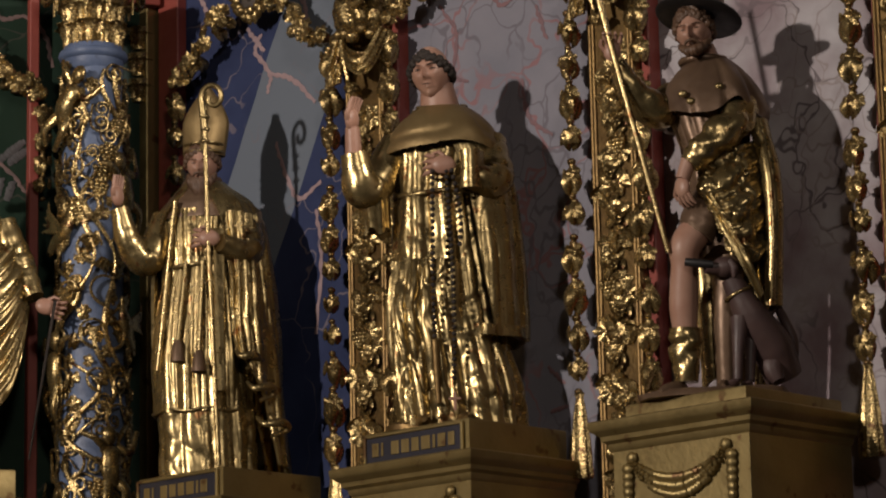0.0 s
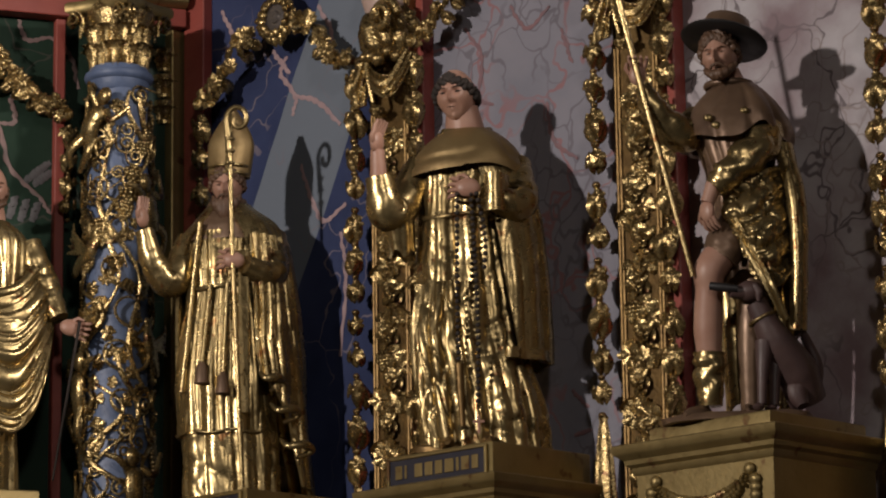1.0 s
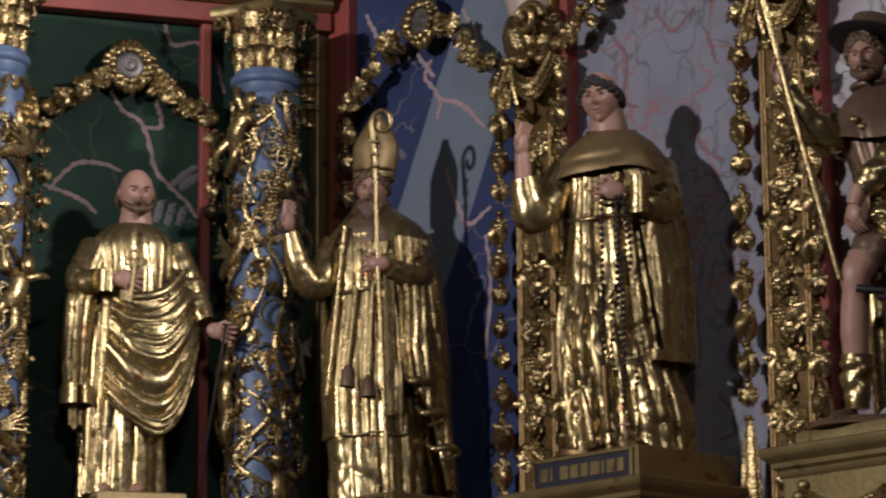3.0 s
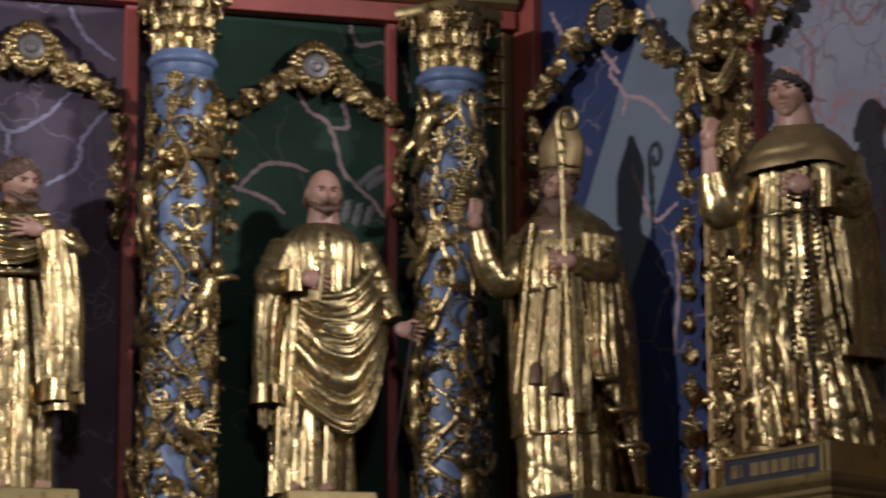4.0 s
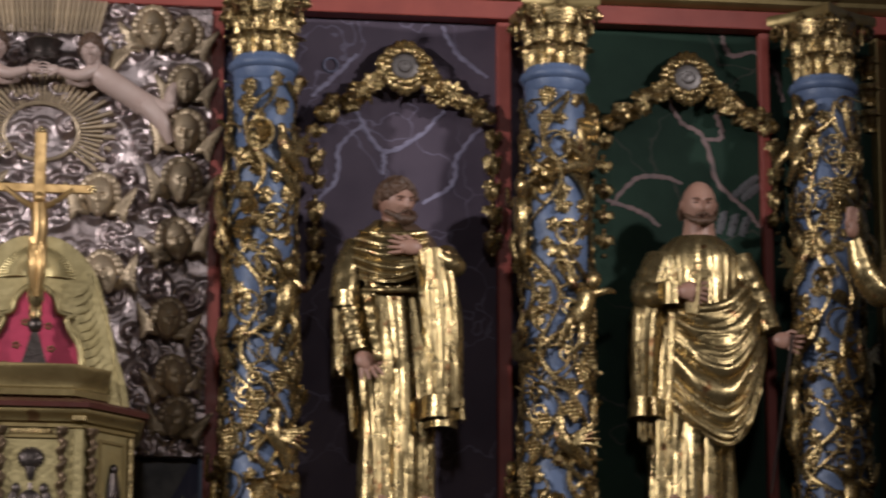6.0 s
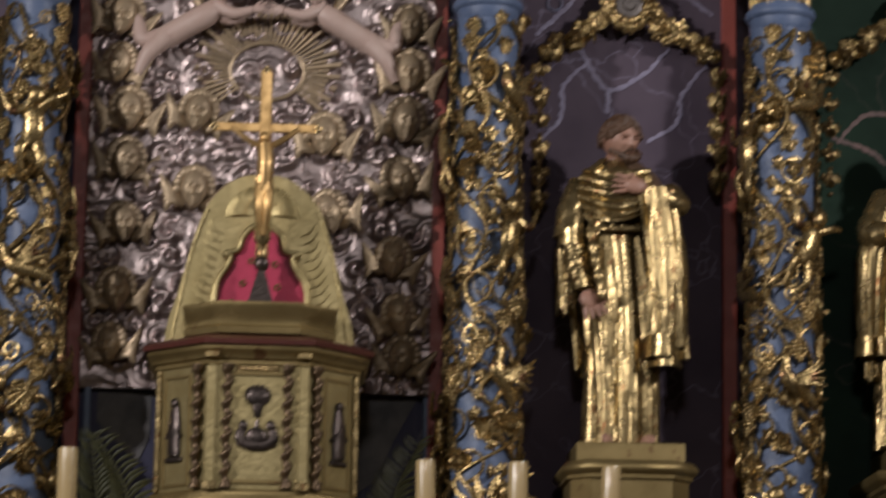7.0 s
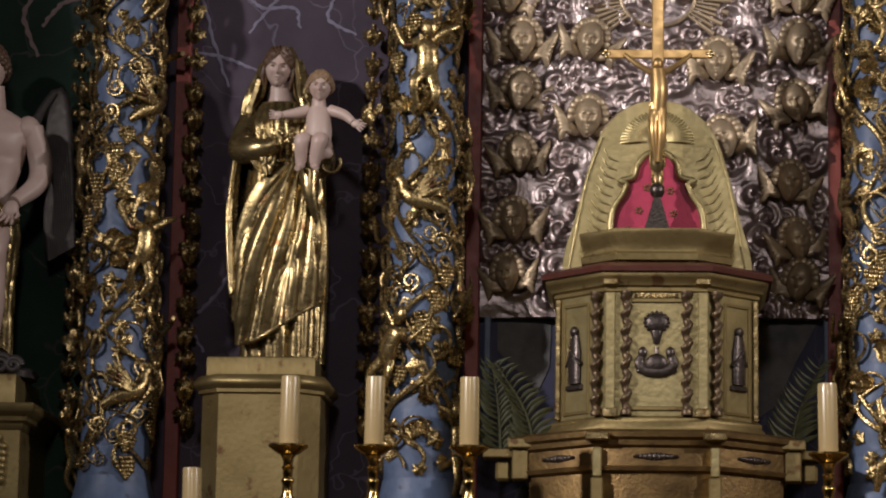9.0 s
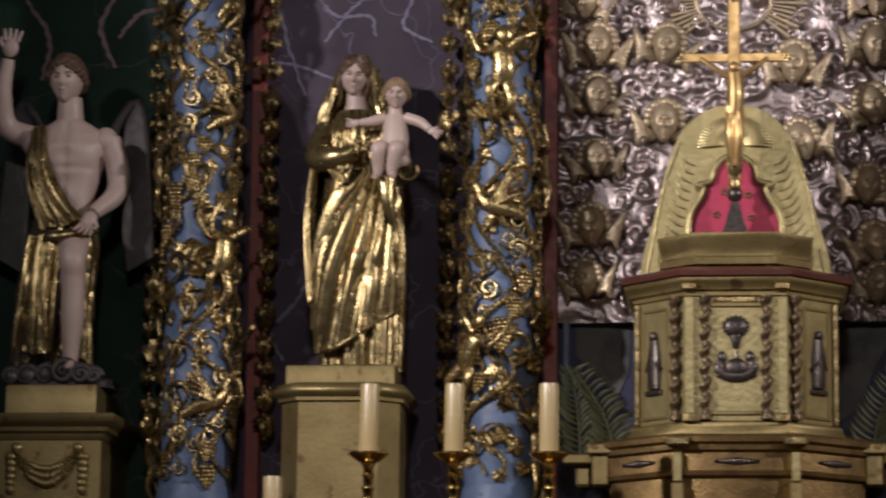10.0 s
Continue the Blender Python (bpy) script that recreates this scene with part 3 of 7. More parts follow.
LEAVES = [leaf_mesh("leaf", GOLD_LEAF, 5, 0.034, 0.5, i) for i in range(3)]
ACANTHUS = acanthus_mesh("acanthus_leaf", GOLD_LEAF)
GRAPE = grape_mesh("grape_cluster", GOLD_LEAF)
CURL = curl_mesh("tendril", GOLD_LEAF)
FLOWER = flower_mesh("flower", GOLD_LEAF)
BUD = bud_mesh("husk", GOLD_LEAF)
BIRD = bird_mesh("bird", GOLD_LEAF)
FIGURE = figure_mesh("climbing_figure", GOLD_LEAF)


# ---------------------------------------------------------------- columns
def vine_column(seed):
    rng = np.random.RandomState(seed)
    col = thing("column", Matrix(), "blue painted column wound with gilded carved vines, grapes and leaves", "column", "columns of the altarpiece")
    z0, z1 = 2.50, 4.235
    shaft = Shape()
    a = np.linspace(0, 2 * np.pi, 48, endpoint=False)
    rows = []
    for z in np.linspace(z0, z1, 90):
        f = (z - z0) / (z1 - z0)
        r = 0.108 - 0.016 * f + 0.0035 * np.sin(a * 2 - z * 16) + 0.002 * np.sin(a * 5 + z * 23)
        rows.append(np.stack([r * np.cos(a), r * np.sin(a), np.full(48, z)], -1))
    part("shaft", shaft.grid(np.stack(rows), True, 0, True, True), BLUE, col, "worn blue painted shaft")
    neck = Shape().revolve([(0.090, 4.225), (0.096, 4.232), (0.098, 4.262), (0.108, 4.268), (0.112, 4.278), (0.108, 4.290), (0.098, 4.294), (0.094, 4.31)], 0, 40)
    part("neck_ring", neck, BLUE, col)
    base = Shape().revolve([(0.155, 2.40), (0.155, 2.42), (0.15, 2.43), (0.135, 2.445), (0.125, 2.47), (0.118, 2.50), (0.112, 2.53)], 0, 40)
    foot = part("base", base, BLUE, col, "blue base with a gilded foot ring")
    part("foot_ring", Shape().revolve([(0.145, 2.415), (0.152, 2.42), (0.156, 2.428), (0.152, 2.436), (0.14, 2.44)], 0, 40), GOLD, foot)
    cap = Shape().revolve([(0.088, 4.296), (0.086, 4.34), (0.094, 4.42), (0.118, 4.475), (0.118, 4.49)], 0, 40)
    cap = part("capital", cap, GOLD_LEAF, col, "gilded capital with leaves and scrolls")
    ab = Shape().loft([[(x * s, y * s) for x, y in ((-1, -1), (-0.5, -0.88), (0, -0.84), (0.5, -0.88), (1, -1), (0.88, -0.5), (0.84, 0), (0.88, 0.5), (1, 1), (0.5, 0.88), (0, 0.84), (-0.5, 0.88), (-1, 1), (-0.88, 0.5), (-0.84, 0), (-0.88, -0.5))]
                       for s in (0.118, 0.126, 0.126, 0.12)], (4.49, 4.498, 4.52, 4.528))
    part("abacus", ab, GOLD_DULL, cap)
    for i in range(12):                                            # upright leaves round the bell
        t = 2 * np.pi * i / 12
        part("acanthus_leaf", ACANTHUS, None, cap, m=Matrix.Rotation(t, 4, "Z") @ pose(0, -0.086, 4.30) @ Matrix.Scale(0.95 + 0.1 * (i % 2), 4))
        part("acanthus_leaf", ACANTHUS, None, cap, m=Matrix.Rotation(t + 0.26, 4, "Z") @ pose(0, -0.09, 4.375) @ Matrix.Scale(0.85, 4))
    scroll = curl_mesh("scroll", GOLD_LEAF, 0.027, 1.8)
    for i in range(4):
        for sx in (-1, 1):
            part("scroll", scroll, None, cap, m=Matrix.Rotation(np.pi / 2 * i, 4, "Z") @ pose(sx * 0.088, -0.105, 4.468) @ Matrix.Diagonal((-sx, 1.6, 1, 1)))
        part("flower", FLOWER, None, cap, m=Matrix.Rotation(np.pi / 2 * i, 4, "Z") @ pose(0, -0.112, 4.495) @ Matrix.Scale(0.55, 4))
    # vine stems wind up the shaft, with side shoots
    for k in range(8):
        n = 110
        z = np.linspace(z0 + 0.06, z1 - 0.02, n)
        ang = k * 0.785 + (z - z0) * (2.4 if k % 2 else -2.0) + (0.40 + 0.04 * k) * np.sin(z * (13 + 1.3 * k) + 2 * k + seed)
        r = 0.118 - 0.016 * (z - z0) / (z1 - z0) + 0.004 * np.sin(z * 30 + k)
        stem = Shape().tube(np.stack([r * np.sin(ang), -r * np.cos(ang), z], -1), 0.0078 + 0.0025 * np.sin(z * 17 + k), 0, 7)
        for j in range(11):
            i0 = 4 + j * 9
            ln = np.linspace(0, 1, 22)
            sgn = 1 if (j + k) % 2 else -1
            turn_ = 4.6 * ln ** 1.3                                 # a shoot that ends in a curl
            reach = 0.060 * (1 - 0.62 * ln) * rng.uniform(0.75, 1.25)
            du, dz = reach * np.sin(turn_) * sgn, 0.030 * ln + reach * (1 - np.cos(turn_))
            rr = r[i0] + 0.004 + 0.007 * np.sin(ln * np.pi)
            aa = ang[i0] + du / 0.11
            stem.tube(np.stack([rr * np.sin(aa), -rr * np.cos(aa), np.minimum(z[i0] + dz, z1 - 0.01)], -1), np.linspace(0.0065, 0.0035, 22), 0, 6)
        part("vine", stem, GOLD_LEAF, col)
    # leaves, grapes, tendrils, birds and figures
    rad = lambda z: 0.110 - 0.016 * (z - z0) / (z1 - z0)
    golden = 2.399963
    for i in range(230):
        z = z0 + 0.05 + (z1 - z0 - 0.07) * (i + 0.5) / 230 + rng.uniform(-0.02, 0.02)
        ang = i * golden + rng.uniform(-0.35, 0.35)
        m = Matrix.Rotation(ang, 4, "Z") @ pose(0, -rad(z) - 0.003, z, rng.uniform(-9, 9), rng.uniform(0, 360), rng.uniform(-9, 9))
        kind = i % 8
        if kind in (0, 2, 4, 5):
            part("leaf", LEAVES[i % 3], None, col, m=m @ Matrix.Scale(rng.uniform(0.6, 1.0), 4))
        elif kind == 7:
            part("acanthus_leaf", ACANTHUS, None, col, m=m @ Matrix.Scale(rng.uniform(0.6, 1.0), 4))
        elif kind == 1:
            part("grape_cluster", GRAPE, None, col, m=Matrix.Rotation(ang, 4, "Z") @ pose(0, -rad(z) - 0.002, z + 0.02, 0, rng.uniform(-20, 20), 0) @ Matrix.Scale(rng.uniform(0.95, 1.25), 4))
        else:
            part("tendril", CURL, None, col, m=m @ Matrix.Scale(rng.uniform(0.7, 1.15), 4))
    for i, zz in enumerate((2.64, 2.78, 2.93, 3.08, 3.24, 3.38, 3.52, 3.68, 3.82, 3.98, 4.10)):
        ang = i * 2.2 + rng.uniform(-0.3, 0.3)
        m = Matrix.Rotation(ang, 4, "Z") @ pose(0, -rad(zz) - 0.002, zz, 0, rng.uniform(-35, 35), 0)
        part("bird" if i % 2 else "climbing_figure", BIRD if i % 2 else FIGURE, None, col, m=m @ Matrix.Diagonal((1 if rng.rand() > 0.5 else -1, 1, 1, 1)) @ Matrix.Diagonal((1, 0.6, 1, 1)) @ Matrix.Scale(1.6 if i % 2 else 1.75, 4))
    return col


first = vine_column(5)
first.matrix_world = at(0.69, 0.25, 0, 0)
second = vine_column(11)
second.matrix_world = at(1.62, 0.25, 0, 0)
copy_thing(first, at(2.50, 0.25, 0, 128))
copy_thing(second, at(-0.72, 0.25, 0, 75))
copy_thing(first, at(-1.66, 0.25, 0, -110))

# ---------------------------------------------------------------- statues: each one plain mesh
def ridge(x):
    """Rounded ridges with narrow valleys, from -1 to 1."""
    return 2 * np.abs(np.cos(x / 2)) ** 0.75 - 1


def lattice(u, v, seed, period=64):
    """Smooth random values from -1 to 1; repeats in u after the period."""
    g = np.random.RandomState(seed).uniform(-1, 1, (64, 64))
    u, v = np.broadcast_arrays(u, v)
    i, j = np.floor(u).astype(int), np.floor(v).astype(int)
    a, b = u - i, v - j
    a, b = a * a * (3 - 2 * a), b * b * (3 - 2 * b)
    i0, i1, j0, j1 = i % period, (i + 1) % period, j % 64, (j + 1) % 64
    return (g[i0, j0] * (1 - a) + g[i1, j0] * a) * (1 - b) + (g[i0, j1] * (1 - a) + g[i1, j1] * a) * b


def lobes(q):
    """Broad swellings with narrow creases, from -1 to 1."""
    return 2 * np.clip(np.abs(q) * 1.9, 0, 1) ** 0.7 - 1


def drape(s, keys, waves, mat=0, seg=190, rings=130, arc=None, thick=0.008, seed=0, hem=0.0, crumple=0.0):
    """Cloth round an upright axis. keys: (z, x, y, half width, half depth, fold depth), top last.
    waves: (count, weight, phase, slant). arc: (z, start, end) in degrees, 0 at the front, growing to the viewer's right;
    an open sheet gets an inner side."""
    k = np.array(sorted(keys), float)
    z = np.linspace(k[0, 0], k[-1, 0], rings)
    col = [np.interp(z, k[:, 0], k[:, i]) for i in range(1, 6)]
    ker = np.hanning(9)[1:-1]
    ker /= ker.sum()
    col = [np.convolve(np.pad(c, 3, mode="edge"), ker, "valid") for c in col]
    cx, cy, rx, ry, fa = [c[:, None] for c in col]
    zz = z[:, None]
    if arc is None:
        th = np.linspace(0, 2 * np.pi, seg, endpoint=False)[None, :] + 0 * zz
    else:
        q = np.array(sorted(arc), float)
        a0, a1 = np.radians(np.interp(z, q[:, 0], q[:, 1]))[:, None], np.radians(np.interp(z, q[:, 0], q[:, 2]))[:, None]
        th = a0 + (a1 - a0) * np.linspace(0, 1, seg)[None, :]
    rng = np.random.RandomState(seed)
    p1, p2 = rng.uniform(0, 6.28, 2)
    full = th / (2 * np.pi)
    f = 0
    for i, (n, w, ph, sl) in enumerate(waves):
        m = int(n * 1.5)
        stray = 2.2 * lattice(full * 6, zz * 2.0 + 3 * i, seed + 40 + i, 6)
        live = 0.45 + 0.55 * lattice(full * 5, zz * 4.0, seed + 70 + i, 5)
        wave = ridge(n * th + ph + sl * zz + stray)
        split = lobes(lattice(full * m + (sl * zz + ph) * 0.24, zz * (1.5 + 0.8 * i), seed + 10 * i + 5, m))
        f = f + w * (0.55 * (0.6 + live) * wave + 0.75 * split)
    f = f / max(1e-6, sum(abs(w[1]) for w in waves))
    # breaks across the folds, strongest low down
    low = np.clip(1.15 - (zz - z[0]) / (z[-1] - z[0] + 1e-6), 0.15, 1)
    f = f + 0.12 * lattice(full * 12, zz * 13, seed + 90, 12) * low
    if crumple:
        f = f + crumple * 3 * lobes(lattice(full * 18 + 2 * np.sin(zz * 9), zz * 15 + 0.6 * np.sin(3 * th + p1), seed + 91, 18))
    off = fa * f
    zdrop = -hem * (0.5 + 0.5 * np.sin(5 * th + p2)) * np.clip(1 - (zz - z[0]) / 0.08, 0, 1) if hem else 0
    x = cx + (rx + off) * np.sin(th)
    y = cy - (ry + off) * np.cos(th)
    outer = np.stack([x, y, zz + zdrop + 0 * th], -1)
    if arc is None:
        return s.grid(outer, True, mat, True, True)
    inner = np.stack([cx + (rx + off - thick) * np.sin(th), cy - (ry + off - thick) * np.cos(th), zz + zdrop + 0 * th], -1)
    return s.grid(np.concatenate([outer, inner[:, ::-1]], 1), True, mat, True, True)


def cloth(s, rows, count, depth, mat=0, seed=0, thick=0.010, nu=70, nv=110, crumple=0.0):
    """A free sheet through rows of points; its folds run along the rows."""
    p = np.array(rows, float)
    p = np.stack([smooth_path(p[:, j], nv) for j in range(p.shape[1])], 1)
    p = np.stack([smooth_path(r, nu) for r in p])
    n = np.cross(np.gradient(p, axis=1), np.gradient(p, axis=0))
    n /= np.linalg.norm(n, axis=2)[..., None] + 1e-9
    n *= np.where(n[..., 1:2].mean() > 0, -1, 1)
    v, u = np.linspace(0, 1, nv)[:, None], np.linspace(0, 1, nu)[None, :]
    stray = 1.7 * lattice(u * 2, v * count * 0.5, seed + 1) + 0.25 * lattice(u * 6, v * count, seed + 2)
    live = 0.65 + 0.45 * lattice(u * 2.2, v * count * 0.8, seed + 3)
    f = live * ridge(count * 2 * np.pi * v + stray) + 0.35 * lobes(lattice(u * 2.5, v * count * 2.6, seed + 4))
    f = f + 0.10 * lattice(u * 8, v * count * 2, seed + 5)
    if crumple:
        f = f + crumple * lobes(lattice(u * 7 + v * 3, v * 9 - u * 4, seed + 6))
    out = p + n * (depth * f)[..., None]
    back = p - n * thick
    return s.grid(np.concatenate([out, back[:, ::-1]], 1), True, mat, True, True)


def frill(s, path, z0, z1, mat=0, thick=0.006, flare=1.06):
    """A doubled hem: a winding ribbon in plan, hanging from z1 to z0."""
    q = smooth_path([(x, y, 0) for x, y in path], 60)
    t = np.gradient(q, axis=0)
    n = np.stack([-t[:, 1], t[:, 0], 0 * t[:, 0]], -1)
    n /= np.linalg.norm(n, axis=1)[:, None] + 1e-9
    c = q.mean(0)
    ring = []
    for side, z in ((1, z1), (1, (z0 + z1) / 2), (1, z0), (-1, z0), (-1, (z0 + z1) / 2), (-1, z1)):
        k = flare if z == z0 else 1.0
        ring.append((q - c) * k + c + n * side * thick / 2 + (0, 0, z))
    return s.grid(np.stack(ring, 1), True, mat, True, True)


def limb(s, pts, radii, mat, seg=14, folds=0.0, count=9):
    """An arm, a leg or a sleeve along a smooth path; folds wrinkle it unevenly across."""
    n = 34
    p = smooth_path(pts, n)
    r = np.interp(np.linspace(0, 1, n), np.linspace(0, 1, len(radii)), radii)
    if not folds:
        return s.tube(p, r, mat, seg)
    sub = Shape().tube(p, r, mat, 22)
    v = sub.v[0].reshape(n, 22, 3)
    w, a = np.linspace(0, 1, n)[:, None], np.linspace(0, 1, 22, endpoint=False)[None, :]
    f = 0.5 * ridge(w * count * 1.3 * np.pi + 3.2 * np.sin(2 * np.pi * a + 1) + 1.6 * lattice(a * 4, w * 3, count, 4)) + 0.6 * lobes(lattice(a * 6, w * count, count + 7, 6))
    v = p[:, None] + (v - p[:, None]) * (1 + 1.05 * folds * f * np.sin(np.pi * np.clip(w, 0.08, 0.95)))[..., None]
    return s.grid(v, True, mat, True, True)


def hand(s, c, direction, mat, size=0.045, spread=0.3, palm=(0, -1, 0), grip=0.0):
    """A palm and five fingers pointing along direction."""
    d = Vector(direction).normalized()
    nrm = Vector(palm)
    nrm = (nrm - d * nrm.dot(d)).normalized()
    w = d.cross(nrm)
    rot = Matrix((w, nrm, d)).transposed()
    s.ball(c, (size * 0.42, size * 0.22, size * 0.5), mat, 12, rot.to_4x4())
    c = Vector(c)
    for i in range(4):
        q = (i - 1.5) / 1.5
        root = c + d * size * 0.35 + w * q * size * 0.3
        tip = (d + w * q * spread).normalized()
        mid = root + tip * size * 0.32 + nrm * grip * size * 0.25
        end = mid + (tip * (1 - grip) + nrm * grip).normalized() * size * 0.34 * (1 - 0.15 * abs(q))
        s.tube([root, mid, end], [size * 0.11, size * 0.10, size * 0.065], mat, 7)
    root = c - w * size * 0.34
    s.tube([root, root - w * size * 0.2 + d * size * 0.22 + nrm * 0.1 * size, root - w * size * 0.15 + d * size * 0.48 + nrm * 0.2 * size], [size * 0.12, size * 0.11, size * 0.07], mat, 6)


def head(s, c, size, turn=0.0, nod=0.0, tilt=0.0, skin=1, hair=2, style="short", beard=0.0, eyes=None):
    """A carved head that looks along -y: skull, brow, nose, lips, chin, ears, hair and beard. size: half its height."""
    rot = Matrix.Rotation(radians(turn), 3, "Z") @ Matrix.Rotation(radians(nod), 3, "X") @ Matrix.Rotation(radians(tilt), 3, "Y")
    R = np.array(rot)
    c = np.asarray(c, float)
    n, k = 60, 84
    ph = np.linspace(-np.pi / 2 + 0.06, np.pi / 2 - 0.06, n)[:, None]
    a = np.linspace(0, 2 * np.pi, k, endpoint=False)[None, :]
    x, y, z = np.cos(ph) * np.sin(a), -np.cos(ph) * np.cos(a), np.sin(ph) + 0 * a
    jaw = np.clip(-z, 0, 1)
    front = np.clip(-y, 0, 1)
    g = lambda px, pz, sx, sz: np.exp(-((x - px) / sx) ** 2 - ((z - pz) / sz) ** 2) * (front > 0.05) * np.clip(front * 2, 0, 1)
    two = lambda px, pz, sx, sz: g(px, pz, sx, sz) + g(-px, pz, sx, sz)
    depth = 0.30 * g(0, -0.16, 0.10, 0.11) + 0.20 * g(0, 0.03, 0.065, 0.17) + 0.05 * two(0.10, -0.20, 0.05, 0.05)
    depth += -0.17 * two(0.29, 0.10, 0.15, 0.095) + 0.085 * two(0.29, 0.09, 0.10, 0.05) - 0.05 * two(0.29, 0.13, 0.14, 0.02)
    depth += 0.075 * two(0.28, 0.27, 0.20, 0.055) + 0.05 * two(0.44, -0.14, 0.17, 0.16) - 0.06 * two(0.36, -0.46, 0.14, 0.2)
    depth += 0.085 * g(0, -0.43, 0.15, 0.045) + 0.085 * g(0, -0.545, 0.12, 0.045) - 0.07 * g(0, -0.485, 0.17, 0.02) + 0.13 * g(0, -0.80, 0.17, 0.12)
    X = 0.71 * x * (1 - 0.36 * jaw ** 1.4)
    Y = 0.88 * y * (1 - 0.10 * jaw) - depth - 0.06 * jaw
    pts = np.stack([X, Y, 1.06 * z + 0 * x], -1)
    s.grid((pts * size) @ R.T + c, True, skin, True, True)
    put = lambda v: (np.asarray(v, float) * size) @ R.T + c
    for sx in (-1, 1):
        s.ball(put((sx * 0.71, 0.08, 0.0)), (size * 0.07, size * 0.15, size * 0.22), skin, 10, rot.to_4x4())
        if eyes is not None:
            s.tube([put((sx * 0.40, -0.700, 0.085)), put((sx * 0.29, -0.775, 0.10)), put((sx * 0.18, -0.765, 0.085))], [size * 0.018, size * 0.042, size * 0.02], eyes, 6)
            s.tube([put((sx * 0.46, -0.70, 0.25)), put((sx * 0.30, -0.835, 0.295)), put((sx * 0.13, -0.875, 0.25))], [size * 0.012, size * 0.024, size * 0.016], hair, 5)
    if eyes is not None:
        s.tube([put((-0.15, -0.895, -0.485)), put((0, -0.975, -0.49)), put((0.15, -0.895, -0.485))], [size * 0.008, size * 0.018, size * 0.008], eyes, 5)
    rng = np.random.RandomState(int(size * 1e5) % 1000)
    hairline = lambda b: (0.44 if style == "tonsure" else 0.74 if style == "long" else 0.60) - (1.05 if style != "long" else 1.45) * (0.5 - 0.5 * np.cos(b)) ** (0.6 if style != "long" else 0.45)
    if style in ("short", "long", "curly"):
        b = np.linspace(0, 2 * np.pi, 72, endpoint=False)[None, :]
        low = hairline(b)
        t = np.linspace(0, 1, 30)[:, None]
        q = np.arcsin(np.clip(low, -0.95, 0.95)) * (1 - t) + (np.pi / 2 - 0.05) * t
        lump = 0.06 * np.sin(b * 9 + 5 * np.sin(q * 6)) + 0.04 * np.sin(b * 17 + q * 20)
        rr = 1.0 + (0.11 + lump) * np.clip(t * 6, 0, 1)
        hp = np.stack([0.74 * np.cos(q) * np.sin(b) * rr, -0.90 * np.cos(q) * np.cos(b) * rr, 1.06 * np.sin(q) * rr], -1)
        s.grid((hp * size) @ R.T + c, True, hair, False, True)
    if style in ("short", "curly", "tonsure"):                       # locks, row above row
        for row in range(3 if style == "tonsure" else 5):
            for i in range(22):
                b = 2 * np.pi * (i + 0.5 * (row % 2) + rng.uniform(-0.2, 0.2)) / 22
                q = math.asin(max(-0.95, min(0.95, float(hairline(b))))) + 0.10 + (0.20 if style != "tonsure" else 0.13) * row
                if q > 1.35:
                    continue
                r = (0.15 if style == "curly" else 0.12) * rng.uniform(0.8, 1.25) * (0.75 if row == 0 and math.cos(b) > 0.5 else 1.0)
                v = (0.76 * math.cos(q) * math.sin(b), -0.90 * math.cos(q) * math.cos(b), 1.06 * math.sin(q))
                s.ball(put(v), (size * r * 1.1, size * r, size * r * 1.3), hair, 8, rot.to_4x4() @ Matrix.Rotation(rng.uniform(-0.8, 0.8), 4, "Y"))
    if style == "long":
        for i in range(14):
            b = radians(70 + 220 * i / 13)
            p0 = np.array((0.74 * math.sin(b), -0.84 * math.cos(b), 0.1))
            s.tube(smooth_path([put(p0), put(p0 * (1.06, 1.1, 1) + (0, 0, -0.55)), put(p0 * (0.95, 1.0, 1) + (0, 0.05, -1.25))], 9), size * np.array([0.1, 0.13, 0.14, 0.14, 0.14, 0.13, 0.11, 0.08, 0.04]), hair, 6)
    if beard:
        for i in range(30):
            b = radians(-80 + 160 * i / 29)
            top = np.array((0.66 * math.sin(b), -0.80 * math.cos(b) - 0.13, -0.38 - 0.24 * math.cos(b)))
            ln = beard * (0.35 + 0.65 * math.cos(b)) * rng.uniform(0.75, 1.2)
            end = top * (0.66, 1.0, 1) + (0, -0.05, -ln)
            s.tube(smooth_path([put(top), put((top + end) / 2 + (0.05 * rng.randn(), -0.05, 0)), put(end)], 7), size * np.array([0.08, 0.12, 0.14, 0.14, 0.12, 0.08, 0.03]), hair, 6)
        for sx in (-1, 1):
            s.tube([put((0, -1.02, -0.35)), put((sx * 0.18, -0.98, -0.41)), put((sx * 0.36, -0.84, -0.60))], [size * 0.05, size * 0.075, size * 0.04], hair, 7)


def rocky_base(s, w, d, h, mat, seed=0):
    rng = np.random.RandomState(seed)
    a = np.linspace(0, 2 * np.pi, 22, endpoint=False)
    o = [[((w + q * rng.uniform(-0.015, 0.015)) * np.sign(np.sin(t)) * abs(np.sin(t)) ** 0.6, -(d + rng.uniform(-0.01, 0.01)) * np.sign(np.cos(t)) * abs(np.cos(t)) ** 0.6) for t in a] for q in (0, 1, 1)]
    o[2] = [(x * 0.9, y * 0.9) for x, y in o[2]]
    s.loft(o, (0, h * 0.6, h), mat)


def shoe(s, x, y, mat, turn=0.0, z=0.02):
    r = radians(turn)
    s.tube(smooth_path([(x - 0.02 * math.sin(r), y + 0.03, z + 0.015), (x, y, z + 0.008), (x + 0.05 * math.sin(r), y - 0.06 * math.cos(r), z)], 8), np.array([0.02, 0.023, 0.023, 0.022, 0.022, 0.02, 0.017, 0.008]), mat, 9, 0.7)


